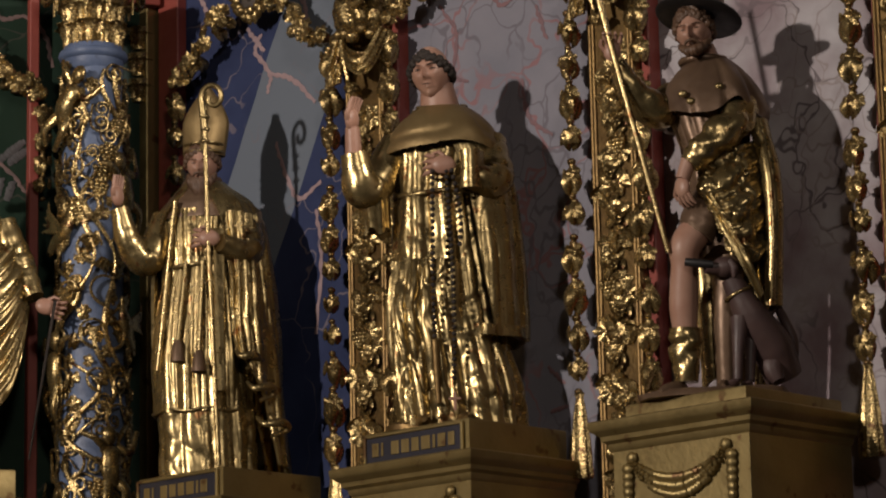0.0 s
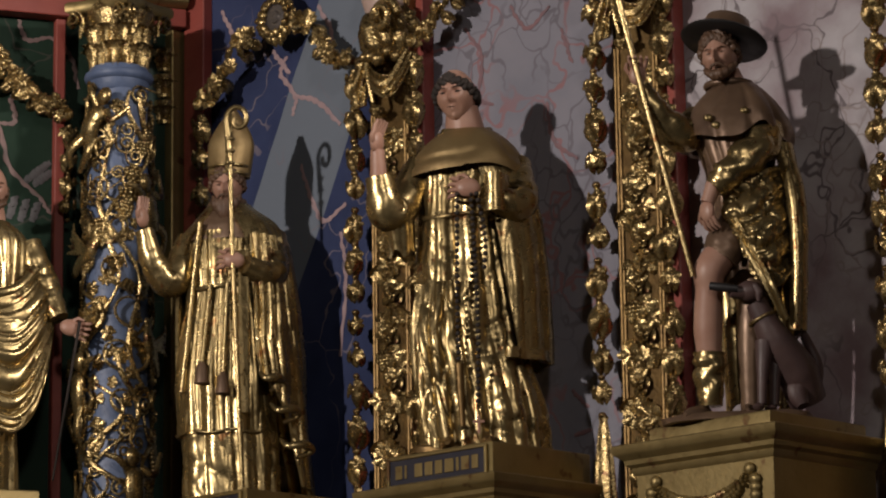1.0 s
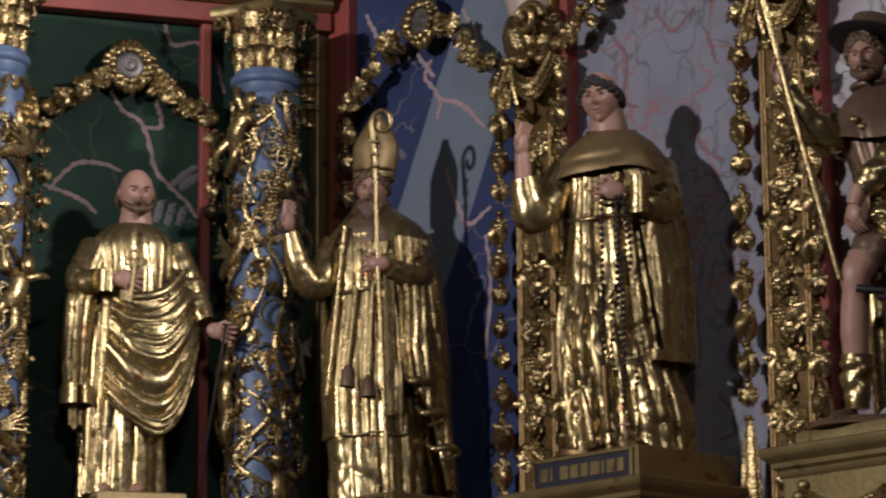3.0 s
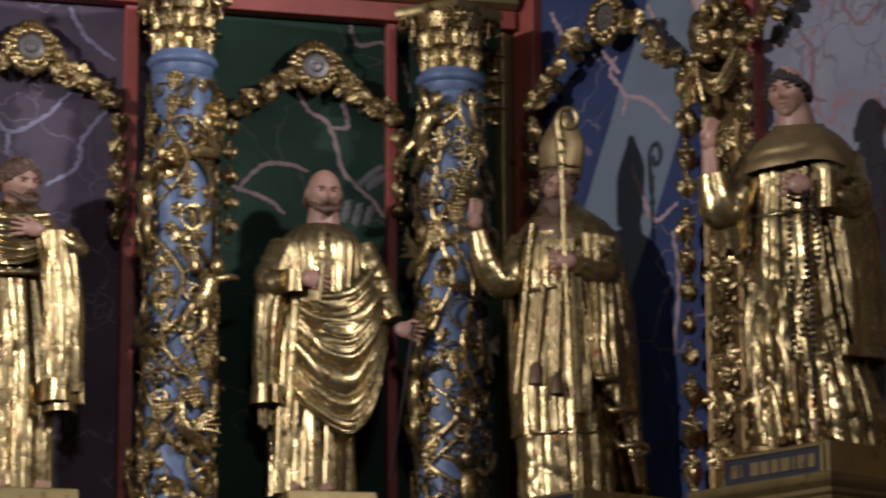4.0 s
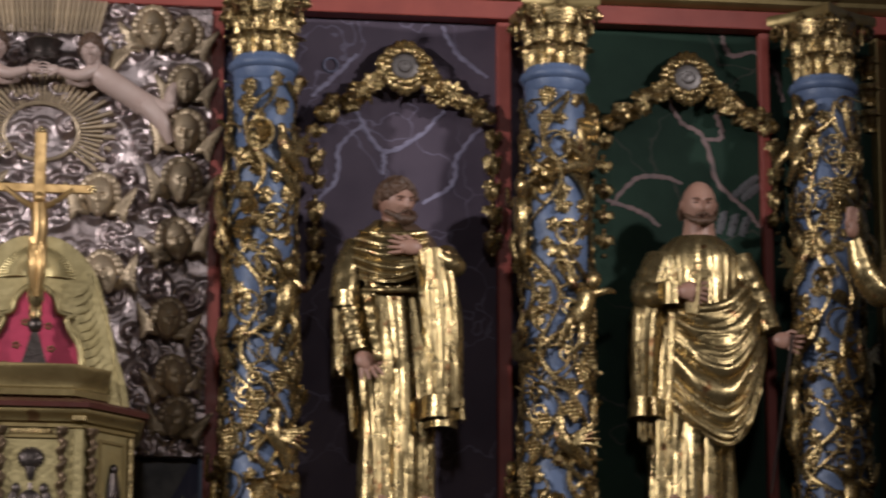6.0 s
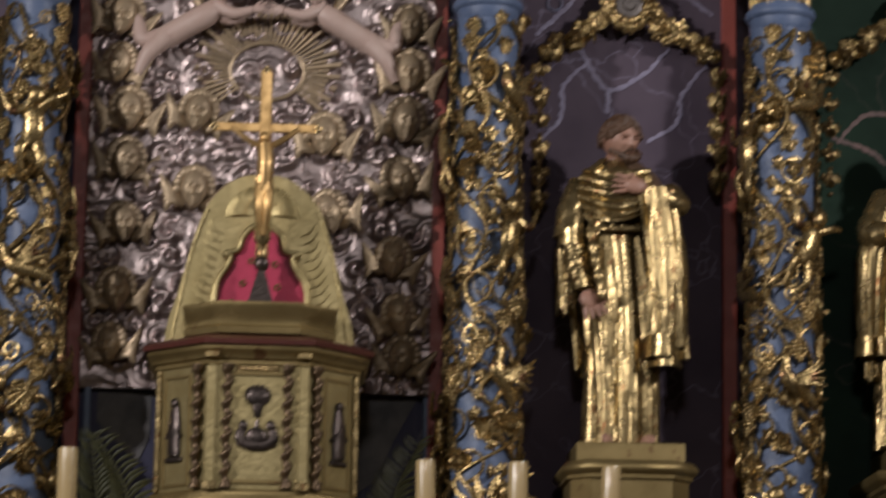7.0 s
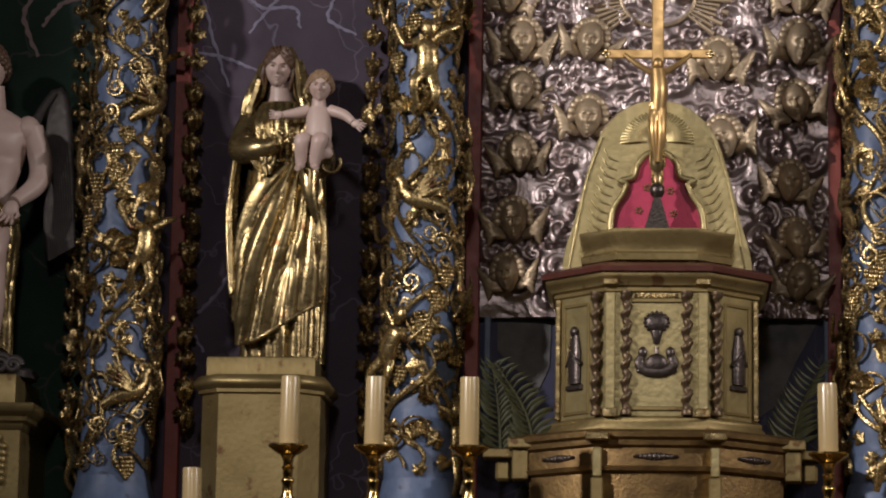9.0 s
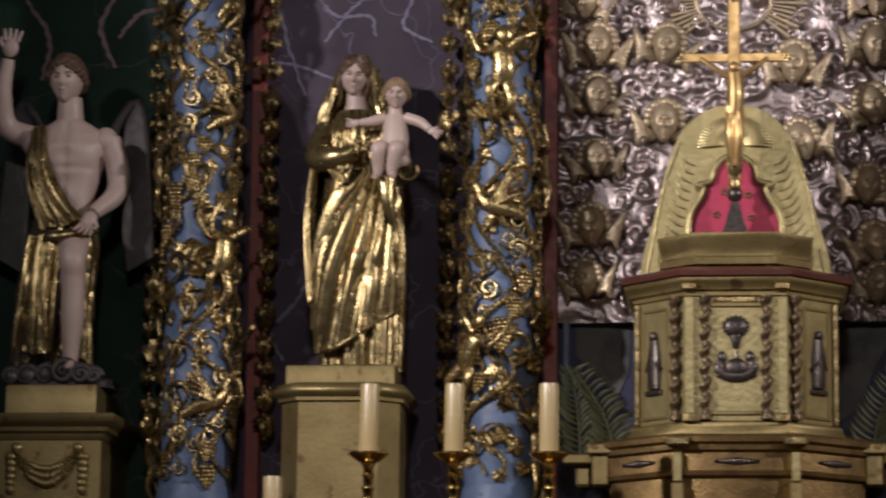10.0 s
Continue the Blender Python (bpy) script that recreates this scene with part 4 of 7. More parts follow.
def statue(m, shape, mats, label):
    return solid("statue", m, shape, mats, label, "statue", "statues of the altarpiece", sharp=60)


G, S, H, B = 0, 1, 2, 3          # slots: gold, skin, hair, brown or black


def apostle_praying():
    s = Shape()
    drape(s, [(0.0, -0.007, 0, 0.090, 0.085, 0.013), (0.12, -0.008, 0, 0.090, 0.085, 0.014), (0.45, -0.012, 0, 0.086, 0.080, 0.012), (0.66, -0.022, 0, 0.082, 0.078, 0.006),
              (0.80, -0.02, 0, 0.108, 0.078, 0.004), (0.86, -0.02, 0, 0.085, 0.065, 0.003), (0.90, -0.02, 0, 0.035, 0.035, 0)],
          [(8, 1, 0.3, 0), (15, 0.6, 1.0, 3)], G, seed=1, hem=0.012)
    # mantle over the back, seen as an edge beside the robe
    drape(s, [(0.25, -0.02, 0.015, 0.108, 0.075, 0.010), (0.5, -0.02, 0.01, 0.118, 0.08, 0.010), (0.78, -0.02, 0, 0.128, 0.085, 0.007), (0.86, -0.02, 0, 0.095, 0.07, 0.004), (0.905, -0.02, 0, 0.05, 0.045, 0.002)],
          [(7, 1, 0.8, 1), (13, 0.6, 0, 0)], G, seed=2, arc=[(0.25, -160, -75), (0.60, -170, -70), (0.80, -190, -60), (0.905, -200, -40)], hem=0.03)
    drape(s, [(0.55, 0.0, 0.01, 0.130, 0.085, 0.008), (0.78, -0.01, 0, 0.128, 0.090, 0.006), (0.86, -0.02, 0, 0.098, 0.072, 0.003), (0.905, -0.02, 0, 0.05, 0.045, 0.002)],
          [(7, 1, 0.8, 1)], B, seed=22, arc=[(0.55, 60, 170), (0.78, 25, 180), (0.905, 10, 190)])
    # mantle thrown over the forearm, hanging in long folds to the knee
    cloth(s, [[(0.030, -0.120, 0.775), (0.040, -0.125, 0.62), (0.050, -0.125, 0.45), (0.052, -0.120, 0.30)],
              [(0.055, -0.150, 0.790), (0.070, -0.150, 0.62), (0.078, -0.150, 0.45), (0.080, -0.145, 0.29)],
              [(0.095, -0.135, 0.790), (0.112, -0.135, 0.62), (0.118, -0.140, 0.45), (0.116, -0.135, 0.295)],
              [(0.120, -0.085, 0.775), (0.142, -0.095, 0.62), (0.148, -0.100, 0.45), (0.148, -0.100, 0.30)],
              [(0.115, -0.010, 0.760), (0.142, -0.020, 0.62), (0.150, -0.030, 0.45), (0.150, -0.040, 0.31)]], 4.5, 0.009, G, 3)
    frill(s, [(0.042, -0.06), (0.055, -0.14), (0.095, -0.165), (0.12, -0.12), (0.085, -0.10), (0.10, -0.07), (0.15, -0.11), (0.155, -0.05)], 0.262, 0.330, G)
    frill(s, [(0.05, -0.05), (0.075, -0.13), (0.11, -0.14), (0.135, -0.09), (0.14, -0.04)], 0.235, 0.300, G)
    # slung folds across the chest, drawn up to the far shoulder
    cloth(s, [[(-0.115, -0.045, 0.862), (-0.055, -0.088, 0.848), (0.0, -0.092, 0.850), (0.055, -0.070, 0.865)],
              [(-0.128, -0.055, 0.815), (-0.060, -0.108, 0.790), (0.0, -0.110, 0.792), (0.060, -0.095, 0.815)],
              [(-0.125, -0.060, 0.760), (-0.060, -0.112, 0.725), (0.0, -0.116, 0.730), (0.060, -0.105, 0.765)],
              [(-0.112, -0.060, 0.705), (-0.055, -0.105, 0.688), (0.0, -0.110, 0.695), (0.060, -0.100, 0.735)]], 5, 0.008, G, 5, nu=50, nv=90)
    s.tube(smooth_path([(-0.105, -0.055, 0.675), (-0.05, -0.098, 0.665), (0.03, -0.096, 0.670)], 14), 0.010, G, 9, 0.6)
    limb(s, [(0.115, -0.02, 0.80), (0.125, -0.09, 0.745), (0.07, -0.13, 0.775)], [0.034, 0.034, 0.024], G, folds=0.08)
    hand(s, (0.012, -0.135, 0.795), (-1, -0.05, 0.12), S, 0.062, palm=(0, 1, 0))
    # hanging arm: wide outer sleeve, then a ribbed undersleeve and the hand
    limb(s, [(-0.12, -0.01, 0.83), (-0.145, -0.03, 0.74), (-0.155, -0.045, 0.64)], [0.032, 0.036, 0.040], G, 14, 0.06, 4)
    frill(s, [(-0.172, -0.01), (-0.178, -0.07), (-0.145, -0.095), (-0.120, -0.06)], 0.615, 0.665, G)
    limb(s, [(-0.142, -0.05, 0.65), (-0.138, -0.06, 0.56), (-0.118, -0.07, 0.48)], [0.026, 0.026, 0.022], G, 14, 0.22, 9)
    drape(s, [(0.44, -0.155, 0.0, 0.022, 0.035, 0.006), (0.62, -0.152, -0.01, 0.030, 0.04, 0.005)], [(6, 1, 0, 2)], G, 50, 40, seed=9, hem=0.04)
    s.tube(smooth_path([(-0.10, -0.085, 0.66), (-0.088, -0.105, 0.56), (-0.068, -0.110, 0.44)], 18), 0.012 * (1 + 0.25 * np.sin(np.arange(18) * 1.7)), G, 8)
    hand(s, (-0.102, -0.085, 0.445), (0.35, -0.1, -1), S, 0.062)
    head(s, (-0.018, -0.035, 0.963), 0.066, turn=26, nod=14, tilt=-4, style="short", beard=0.42, eyes=H)
    s.tube([(-0.02, 0, 0.87), (-0.018, -0.01, 0.94)], [0.036, 0.032], S, 12)
    shoe(s, -0.05, -0.07, S, -15, 0.005)
    shoe(s, 0.05, -0.07, S, 12, 0.005)
    return s


def apostle_key():
    s = Shape()
    drape(s, [(0.0, -0.030, 0, 0.118, 0.085, 0.012), (0.2, -0.03, 0, 0.118, 0.09, 0.012), (0.5, -0.015, 0, 0.12, 0.09, 0.010), (0.70, -0.005, 0, 0.122, 0.085, 0.008),
              (0.79, -0.008, 0, 0.130, 0.08, 0.006), (0.83, -0.008, 0, 0.10, 0.07, 0.005), (0.855, -0.008, 0, 0.062, 0.055, 0.002)],
          [(11, 1, 0.3, 0), (18, 0.5, 0.5, 2)], G, seed=4, hem=0.006)
    # mantle from the waist to the far arm, hanging in deep curved folds
    cloth(s, [[(-0.070, -0.088, 0.610), (-0.005, -0.118, 0.590), (0.070, -0.112, 0.610), (0.130, -0.080, 0.680), (0.140, -0.01, 0.760)],
              [(-0.080, -0.095, 0.540), (-0.010, -0.128, 0.480), (0.075, -0.125, 0.470), (0.150, -0.090, 0.560), (0.175, -0.01, 0.650)],
              [(-0.088, -0.100, 0.430), (-0.015, -0.134, 0.345), (0.075, -0.132, 0.320), (0.155, -0.090, 0.440), (0.192, -0.01, 0.560)],
              [(-0.094, -0.100, 0.330), (-0.025, -0.130, 0.255), (0.070, -0.130, 0.215), (0.145, -0.088, 0.330), (0.195, -0.02, 0.520)],
              [(-0.094, -0.098, 0.285), (-0.035, -0.122, 0.225), (0.060, -0.120, 0.170), (0.128, -0.085, 0.240), (0.190, -0.03, 0.480)]], 6.5, 0.013, G, 11, nu=90, nv=150)
    s.tube(smooth_path([(-0.10, -0.065, 0.62), (-0.02, -0.112, 0.605), (0.07, -0.108, 0.625), (0.135, -0.07, 0.70)], 20), 0.015, G, 10, 0.6)
    # sleeve of the bent arm, hanging to the knee with a turned edge
    drape(s, [(0.30, -0.172, 0.0, 0.028, 0.045, 0.007), (0.45, -0.170, -0.01, 0.040, 0.055, 0.008), (0.60, -0.160, -0.02, 0.046, 0.065, 0.007), (0.72, -0.130, -0.01, 0.045, 0.06, 0.005), (0.80, -0.10, 0, 0.045, 0.05, 0.003)],
          [(7, 1, 0.3, 2), (11, 0.6, 0, 5)], G, 90, 70, seed=6, hem=0.03)
    drape(s, [(0.22, -0.168, 0.01, 0.020, 0.035, 0.006), (0.36, -0.166, 0.0, 0.026, 0.04, 0.006)], [(6, 1, 0.3, 2)], G, 60, 30, seed=16, hem=0.02)
    frill(s, [(-0.215, 0.0), (-0.21, -0.06), (-0.18, -0.085), (-0.165, -0.05), (-0.15, -0.09), (-0.13, -0.05)], 0.275, 0.335, G)
    limb(s, [(-0.120, 0.0, 0.79), (-0.165, -0.04, 0.665), (-0.11, -0.11, 0.655)], [0.042, 0.046, 0.036], G, folds=0.10)
    frill(s, [(-0.115, -0.05), (-0.12, -0.13), (-0.085, -0.145), (-0.08, -0.10)], 0.615, 0.685, G)
    limb(s, [(-0.10, -0.115, 0.652), (-0.07, -0.13, 0.655)], [0.021, 0.020], S)
    hand(s, (-0.045, -0.138, 0.657), (1, -0.1, 0), S, 0.070, grip=0.75, palm=(0, 1, 0))
    s.tube([(-0.03, -0.155, 0.58), (-0.018, -0.155, 0.70)], 0.0065, G, 8)
    s.box((-0.042, -0.152, 0.600), (0.038, 0.012, 0.038), G, 0.003)
    for cx, cz in ((-0.032, 0.708), (-0.002, 0.708), (-0.017, 0.730)):
        t = np.linspace(0, 2 * np.pi, 16)
        s.tube(np.stack([cx + 0.014 * np.cos(t), np.full(16, -0.155), cz + 0.013 * np.sin(t)], -1), 0.0042, G, 6)
    limb(s, [(0.115, 0.0, 0.79), (0.165, -0.02, 0.65), (0.205, -0.06, 0.545)], [0.044, 0.048, 0.030], G, folds=0.10)
    hand(s, (0.238, -0.075, 0.515), (1, -0.1, -0.35), S, 0.064, grip=0.5)
    s.tube([(0.262, -0.10, 0.53), (0.185, -0.12, 0.03)], [0.005, 0.003], B, 6)
    head(s, (-0.003, -0.035, 0.953), 0.072, turn=6, nod=10, style="none", beard=0.26, eyes=H)
    for sx in (-1, 1):                                               # short hair over the ears
        for i in range(7):
            s.ball((sx * (0.048 + 0.002 * (i % 3)), -0.022 + 0.010 * i, 0.958 + 0.006 * (i % 2) - 0.004 * i), (0.010, 0.010, 0.014), H, 7)
    s.tube([(0, 0, 0.82), (0, -0.012, 0.93)], [0.058, 0.040], S, 16)
    a = np.linspace(0, 2 * np.pi, 50)
    s.tube(np.stack([-0.008 + 0.068 * np.sin(a), -0.058 * np.cos(a), 0.850 - 0.014 * np.cos(a)], -1), 0.007, G, 8)
    shoe(s, 0.0, -0.08, S, 10, 0.005)
    shoe(s, -0.09, -0.08, S, -15, 0.005)
    return s


def bishop():
    s = Shape()
    drape(s, [(0.0, 0.0, 0, 0.118, 0.10, 0.016), (0.16, -0.005, 0, 0.122, 0.10, 0.014), (0.45, -0.01, 0, 0.11, 0.09, 0.010), (0.70, -0.01, 0, 0.105, 0.085, 0.006), (0.78, -0.01, 0, 0.085, 0.07, 0.003), (0.83, -0.01, 0, 0.04, 0.04, 0)],
          [(7, 1, 0.4, 1), (13, 0.5, 1, 4)], G, seed=8, crumple=0.05, hem=0.01)
    # surplice over it, down to the knee, belted, with a rolled hem
    drape(s, [(0.18, -0.012, 0, 0.128, 0.112, 0.009), (0.33, -0.016, 0, 0.128, 0.112, 0.010), (0.50, -0.015, 0, 0.108, 0.10, 0.010), (0.60, -0.012, 0, 0.090, 0.092, 0.008), (0.68, -0.012, 0, 0.098, 0.09, 0.007), (0.76, -0.01, 0, 0.105, 0.085, 0.003)],
          [(17, 1, 0.0, 0), (10, 0.7, 1, 2)], G, seed=9, arc=[(0.18, -110, 80), (0.76, -110, 90)])
    a = np.linspace(-1.9, 1.4, 60)
    s.tube(np.stack([-0.012 + 0.134 * np.sin(a), -0.117 * np.cos(a), 0.184 + 0.004 * np.sin(a * 7)], -1), 0.0045, G, 7)
    s.tube(np.stack([-0.012 + 0.098 * np.sin(a), -0.102 * np.cos(a), 0.596 + 0.006 * np.sin(a * 2)], -1), 0.007, G, 8)
    s.tube(smooth_path([(-0.075, -0.085, 0.78), (-0.095, -0.075, 0.60), (-0.112, -0.075, 0.42), (-0.125, -0.07, 0.30)], 20), 0.008, G, 8)
    # cope, open in front, down the viewer's right to the ground
    drape(s, [(0.03, 0.070, 0.02, 0.145, 0.12, 0.014), (0.25, 0.052, 0.02, 0.145, 0.12, 0.014), (0.55, 0.028, 0.01, 0.145, 0.11, 0.011), (0.72, 0.01, 0, 0.142, 0.10, 0.007), (0.79, 0.0, 0, 0.118, 0.085, 0.004), (0.845, -0.01, 0, 0.055, 0.05, 0.001)],
          [(9, 1, 0.5, 0), (15, 0.6, 0, 1)], G, seed=10, arc=[(0.03, 52, 215), (0.35, 40, 215), (0.5, 26, 215), (0.76, 14, 220), (0.845, 0, 230)], hem=0.03)
    cloth(s, [[(0.055, -0.105, 0.74), (0.070, -0.115, 0.58), (0.078, -0.125, 0.42), (0.090, -0.125, 0.33)],
              [(0.080, -0.110, 0.74), (0.100, -0.120, 0.58), (0.105, -0.130, 0.42), (0.115, -0.125, 0.31)],
              [(0.115, -0.080, 0.74), (0.130, -0.100, 0.58), (0.140, -0.110, 0.42), (0.150, -0.105, 0.25)],
              [(0.135, -0.040, 0.74), (0.155, -0.055, 0.58), (0.172, -0.065, 0.42), (0.185, -0.060, 0.15)]], 4, 0.008, G, 31)
    for x, z, w in ((0.095, 0.31, 0.05), (0.125, 0.22, 0.06), (0.150, 0.12, 0.07)):            # doubled edge, turned back in steps
        s.tube(smooth_path([(x - 0.01, -0.125, z + 0.035), (x + 0.2 * w, -0.150, z + 0.012), (x + 0.8 * w, -0.135, z + 0.016), (x + w, -0.105, z + 0.002), (x + 0.4 * w, -0.125, z - 0.020)], 24), np.interp(np.linspace(0, 1, 24), [0, 0.5, 1], [0.004, 0.013, 0.005]), G, 10, 0.55)
    drape(s, [(0.30, -0.05, 0.02, 0.10, 0.10, 0.009), (0.55, -0.03, 0.01, 0.12, 0.10, 0.009), (0.75, -0.01, 0, 0.13, 0.095, 0.005), (0.845, -0.01, 0, 0.055, 0.05, 0.001)],
          [(10, 1, 0.5, 0)], G, seed=11, arc=[(0.30, -150, -85), (0.6, -150, -72), (0.845, -140, -25)], hem=0.03)
    # brown amice round the neck
    drape(s, [(0.735, -0.01, 0, 0.122, 0.090, 0.003), (0.78, -0.01, 0, 0.104, 0.082, 0.003), (0.83, -0.01, 0, 0.062, 0.060, 0.002), (0.86, -0.01, 0, 0.048, 0.05, 0)], [(8, 1, 0, 2)], B, 90, 40, seed=12)
    s.box((0.045, -0.122, 0.46), (0.030, 0.010, 0.46), G, 0.003)          # flat stole with a small cross, and tasselled ends
    s.box((0.047, -0.130, 0.33), (0.007, 0.006, 0.05), G, 0.002)
    s.box((0.047, -0.130, 0.34), (0.026, 0.006, 0.007), G, 0.002)
    for x0, x1, y0, z1 in ((0.0, -0.010, -0.112, 0.285), (-0.045, -0.066, -0.108, 0.315)):
        s.tube([(x0, y0, 0.60), (x1, y0 - 0.012, z1 + 0.05)], 0.006, G, 7)
        s.tube([(x1, y0 - 0.012, z1 + 0.06), (x1, y0 - 0.014, z1 + 0.045), (x1, y0 - 0.014, z1)], [0.008, 0.015, 0.021], B, 14)
    limb(s, [(-0.11, 0, 0.75), (-0.155, -0.03, 0.625), (-0.200, -0.06, 0.665), (-0.226, -0.075, 0.765)], [0.038, 0.044, 0.036, 0.024], G, folds=0.10)
    hand(s, (-0.231, -0.08, 0.800), (0.0, -0.05, 1), S, 0.060, spread=0.08, palm=(1, -0.45, 0), grip=0.15)
    limb(s, [(0.11, 0, 0.75), (0.115, -0.08, 0.63), (0.05, -0.14, 0.645)], [0.038, 0.04, 0.026], G, folds=0.1)
    hand(s, (0.022, -0.155, 0.655), (-1, -0.1, 0.1), S, 0.058, grip=0.8, palm=(0, 1, 0))
    s.tube([(0.045, -0.16, 0.02), (0.018, -0.16, 0.70), (0.012, -0.16, 0.98)], 0.0066, G, 9)
    a = np.linspace(-0.5, 2.1 * np.pi, 34)
    r = 0.034 * (1 - 0.7 * (a - a[0]) / (a[-1] - a[0]))
    s.tube(np.stack([0.034 - r * np.cos(a), np.full(34, -0.16), 1.055 + 1.35 * r * np.sin(a)], -1), 0.0075, G, 8)
    s.tube([(0.012, -0.16, 0.96), (0.003, -0.16, 1.045)], [0.010, 0.008], G, 8)
    for z in (0.93, 0.965, 1.0):
        s.ball((0.013, -0.16, z), (0.014, 0.014, 0.007), G, 10)
    head(s, (-0.008, -0.035, 0.893), 0.058, turn=-4, nod=12, style="short", beard=1.0, eyes=H)
    # mitre: two pointed leaves over a band
    for sy in (-1, 1):
        t = np.linspace(0, 1, 16)
        u = np.linspace(-1, 1, 19)
        w = 0.055 * (1 + 0.14 * np.sin(t * 2.6)) * np.clip(1.0 - (np.maximum(0, t - 0.45) / 0.55) ** 1.4 * 0.94, 0.04, 1)
        y = -0.03 + sy * 0.05 * np.cos(u * 1.35)[None, :] * (1 - 0.55 * t[:, None])
        p = np.stack([-0.004 + 0.012 * t[:, None] + w[:, None] * u, y, 0.918 + 0.208 * t[:, None] + 0 * u], -1)
        s.grid(np.concatenate([p, (p + np.array((0, 0.008 * -sy, 0)))[:, ::-1]], 1), True, 4, True, True)
    s.tube([(-0.004, -0.085, 0.925), (0.0, -0.075, 1.01), (0.006, -0.055, 1.10)], 0.006, G, 6)
    a = np.linspace(0, 2 * np.pi, 40)
    for z in (0.925, 0.948):
        s.tube(np.stack([-0.004 + 0.053 * np.sin(a), -0.03 - 0.053 * np.cos(a), z + 0 * a], -1), 0.0045, G, 6)
    return s


def monk():
    s = Shape()
    drape(s, [(0.0, 0.040, 0, 0.152, 0.115, 0.016), (0.1, 0.034, 0, 0.150, 0.115, 0.018), (0.32, 0.004, 0, 0.135, 0.105, 0.015), (0.50, -0.005, 0, 0.118, 0.095, 0.012), (0.62, -0.01, 0, 0.108, 0.09, 0.009), (0.66, -0.01, 0, 0.105, 0.088, 0.007),
              (0.78, 0, 0, 0.115, 0.085, 0.007), (0.88, 0, 0, 0.08, 0.06, 0.0)],
          [(9, 1, 0.4, 1), (17, 0.7, 0.3, 2)], G, seed=12, crumple=0.06, hem=0.012)
    # a knee pushed forward under the cloth, folds falling from it
    cloth(s, [[(-0.115, -0.06, 0.46), (-0.135, -0.07, 0.32), (-0.125, -0.08, 0.16), (-0.105, -0.08, 0.02)],
              [(-0.080, -0.105, 0.46), (-0.095, -0.125, 0.32), (-0.085, -0.130, 0.16), (-0.070, -0.125, 0.01)],
              [(-0.035, -0.112, 0.46), (-0.045, -0.130, 0.32), (-0.030, -0.128, 0.16), (-0.020, -0.128, 0.01)],
              [(0.010, -0.105, 0.46), (0.010, -0.115, 0.32), (0.030, -0.120, 0.16), (0.045, -0.125, 0.01)]], 4, 0.010, G, 41, crumple=0.35)
    # cloak over the back and the viewer's right
    drape(s, [(0.255, 0.062, 0.02, 0.148, 0.13, 0.010), (0.45, 0.055, 0.01, 0.146, 0.125, 0.011), (0.65, 0.040, 0.01, 0.146, 0.115, 0.009), (0.78, 0.012, 0, 0.146, 0.10, 0.005), (0.84, 0, 0, 0.12, 0.085, 0.0)],
          [(10, 1, 0.9, 0), (16, 0.6, 0, 0)], G, seed=13, arc=[(0.255, 30, 260), (0.45, 20, 265), (0.60, 16, 266), (0.75, 12, 268), (0.84, 5, 270)], hem=0.012)
    frill(s, [(0.11, -0.06), (0.105, -0.125), (0.13, -0.118), (0.14, -0.10), (0.19, -0.07), (0.205, -0.01)], 0.246, 0.275, G)
    # plain shoulder cape with a rounded hem and a standing collar
    a = np.linspace(0, 2 * np.pi, 100, endpoint=False)
    rows = []
    for t in np.linspace(0, 1, 24):
        drop = 0.125 + 0.030 * np.clip(np.sin(a), 0, 1) - 0.016 * np.exp(-((a - 0.45) / 0.4) ** 2)
        zz = 0.900 - drop * t ** 1.30 + 0.012 * np.sin(a) * t
        rx, ry = 0.060 + 0.095 * np.sin(t * 1.5), 0.055 + 0.068 * np.sin(t * 1.5)
        wob = 0.004 * t * lobes(lattice(a / (2 * np.pi) * 12, 2 * t + 0 * a, 5, 12))
        rows.append(np.stack([0.008 + (rx + wob) * np.sin(a), -(ry + wob) * np.cos(a), zz], -1))
    rows.append(rows[-1] * (0.95, 0.95, 1) + (0, 0, 0.004))
    s.grid(np.stack(rows)[::-1], True, 4, False, True)
    for r, z in ((0.060, 0.905), (0.070, 0.893)):
        s.tube(np.stack([0.004 + r * np.sin(a), -(r - 0.004) * np.cos(a), z - 0.014 * np.cos(a)], -1), 0.007, G, 8)
    s.tube(np.stack([0.110 * np.sin(a) - 0.01, -0.096 * np.cos(a), 0.648 + 0.004 * np.sin(3 * a)], -1), 0.007, G, 8)
    limb(s, [(-0.115, 0, 0.81), (-0.165, -0.04, 0.69), (-0.195, -0.08, 0.665), (-0.214, -0.10, 0.76)], [0.038, 0.050, 0.050, 0.034], G, 16, 0.10, 7)
    drape(s, [(0.56, -0.165, -0.03, 0.030, 0.04, 0.006), (0.68, -0.175, -0.05, 0.042, 0.05, 0.004)], [(6, 1, 0, 2)], G, 50, 30, seed=42, hem=0.02)
    limb(s, [(-0.214, -0.10, 0.75), (-0.216, -0.11, 0.83)], [0.022, 0.018], S)
    hand(s, (-0.216, -0.115, 0.850), (0.05, -0.05, 1), S, 0.064, spread=0.05, palm=(1, -0.5, 0), grip=0.35)
    limb(s, [(0.125, 0, 0.80), (0.135, -0.08, 0.675), (0.055, -0.13, 0.695)], [0.043, 0.048, 0.030], G, folds=0.10)
    frill(s, [(0.085, -0.08), (0.06, -0.15), (0.09, -0.165), (0.115, -0.12)], 0.64, 0.745, G)
    hand(s, (0.015, -0.148, 0.708), (-1, -0.05, 0.1), S, 0.064, grip=0.75, palm=(0, 1, 0))
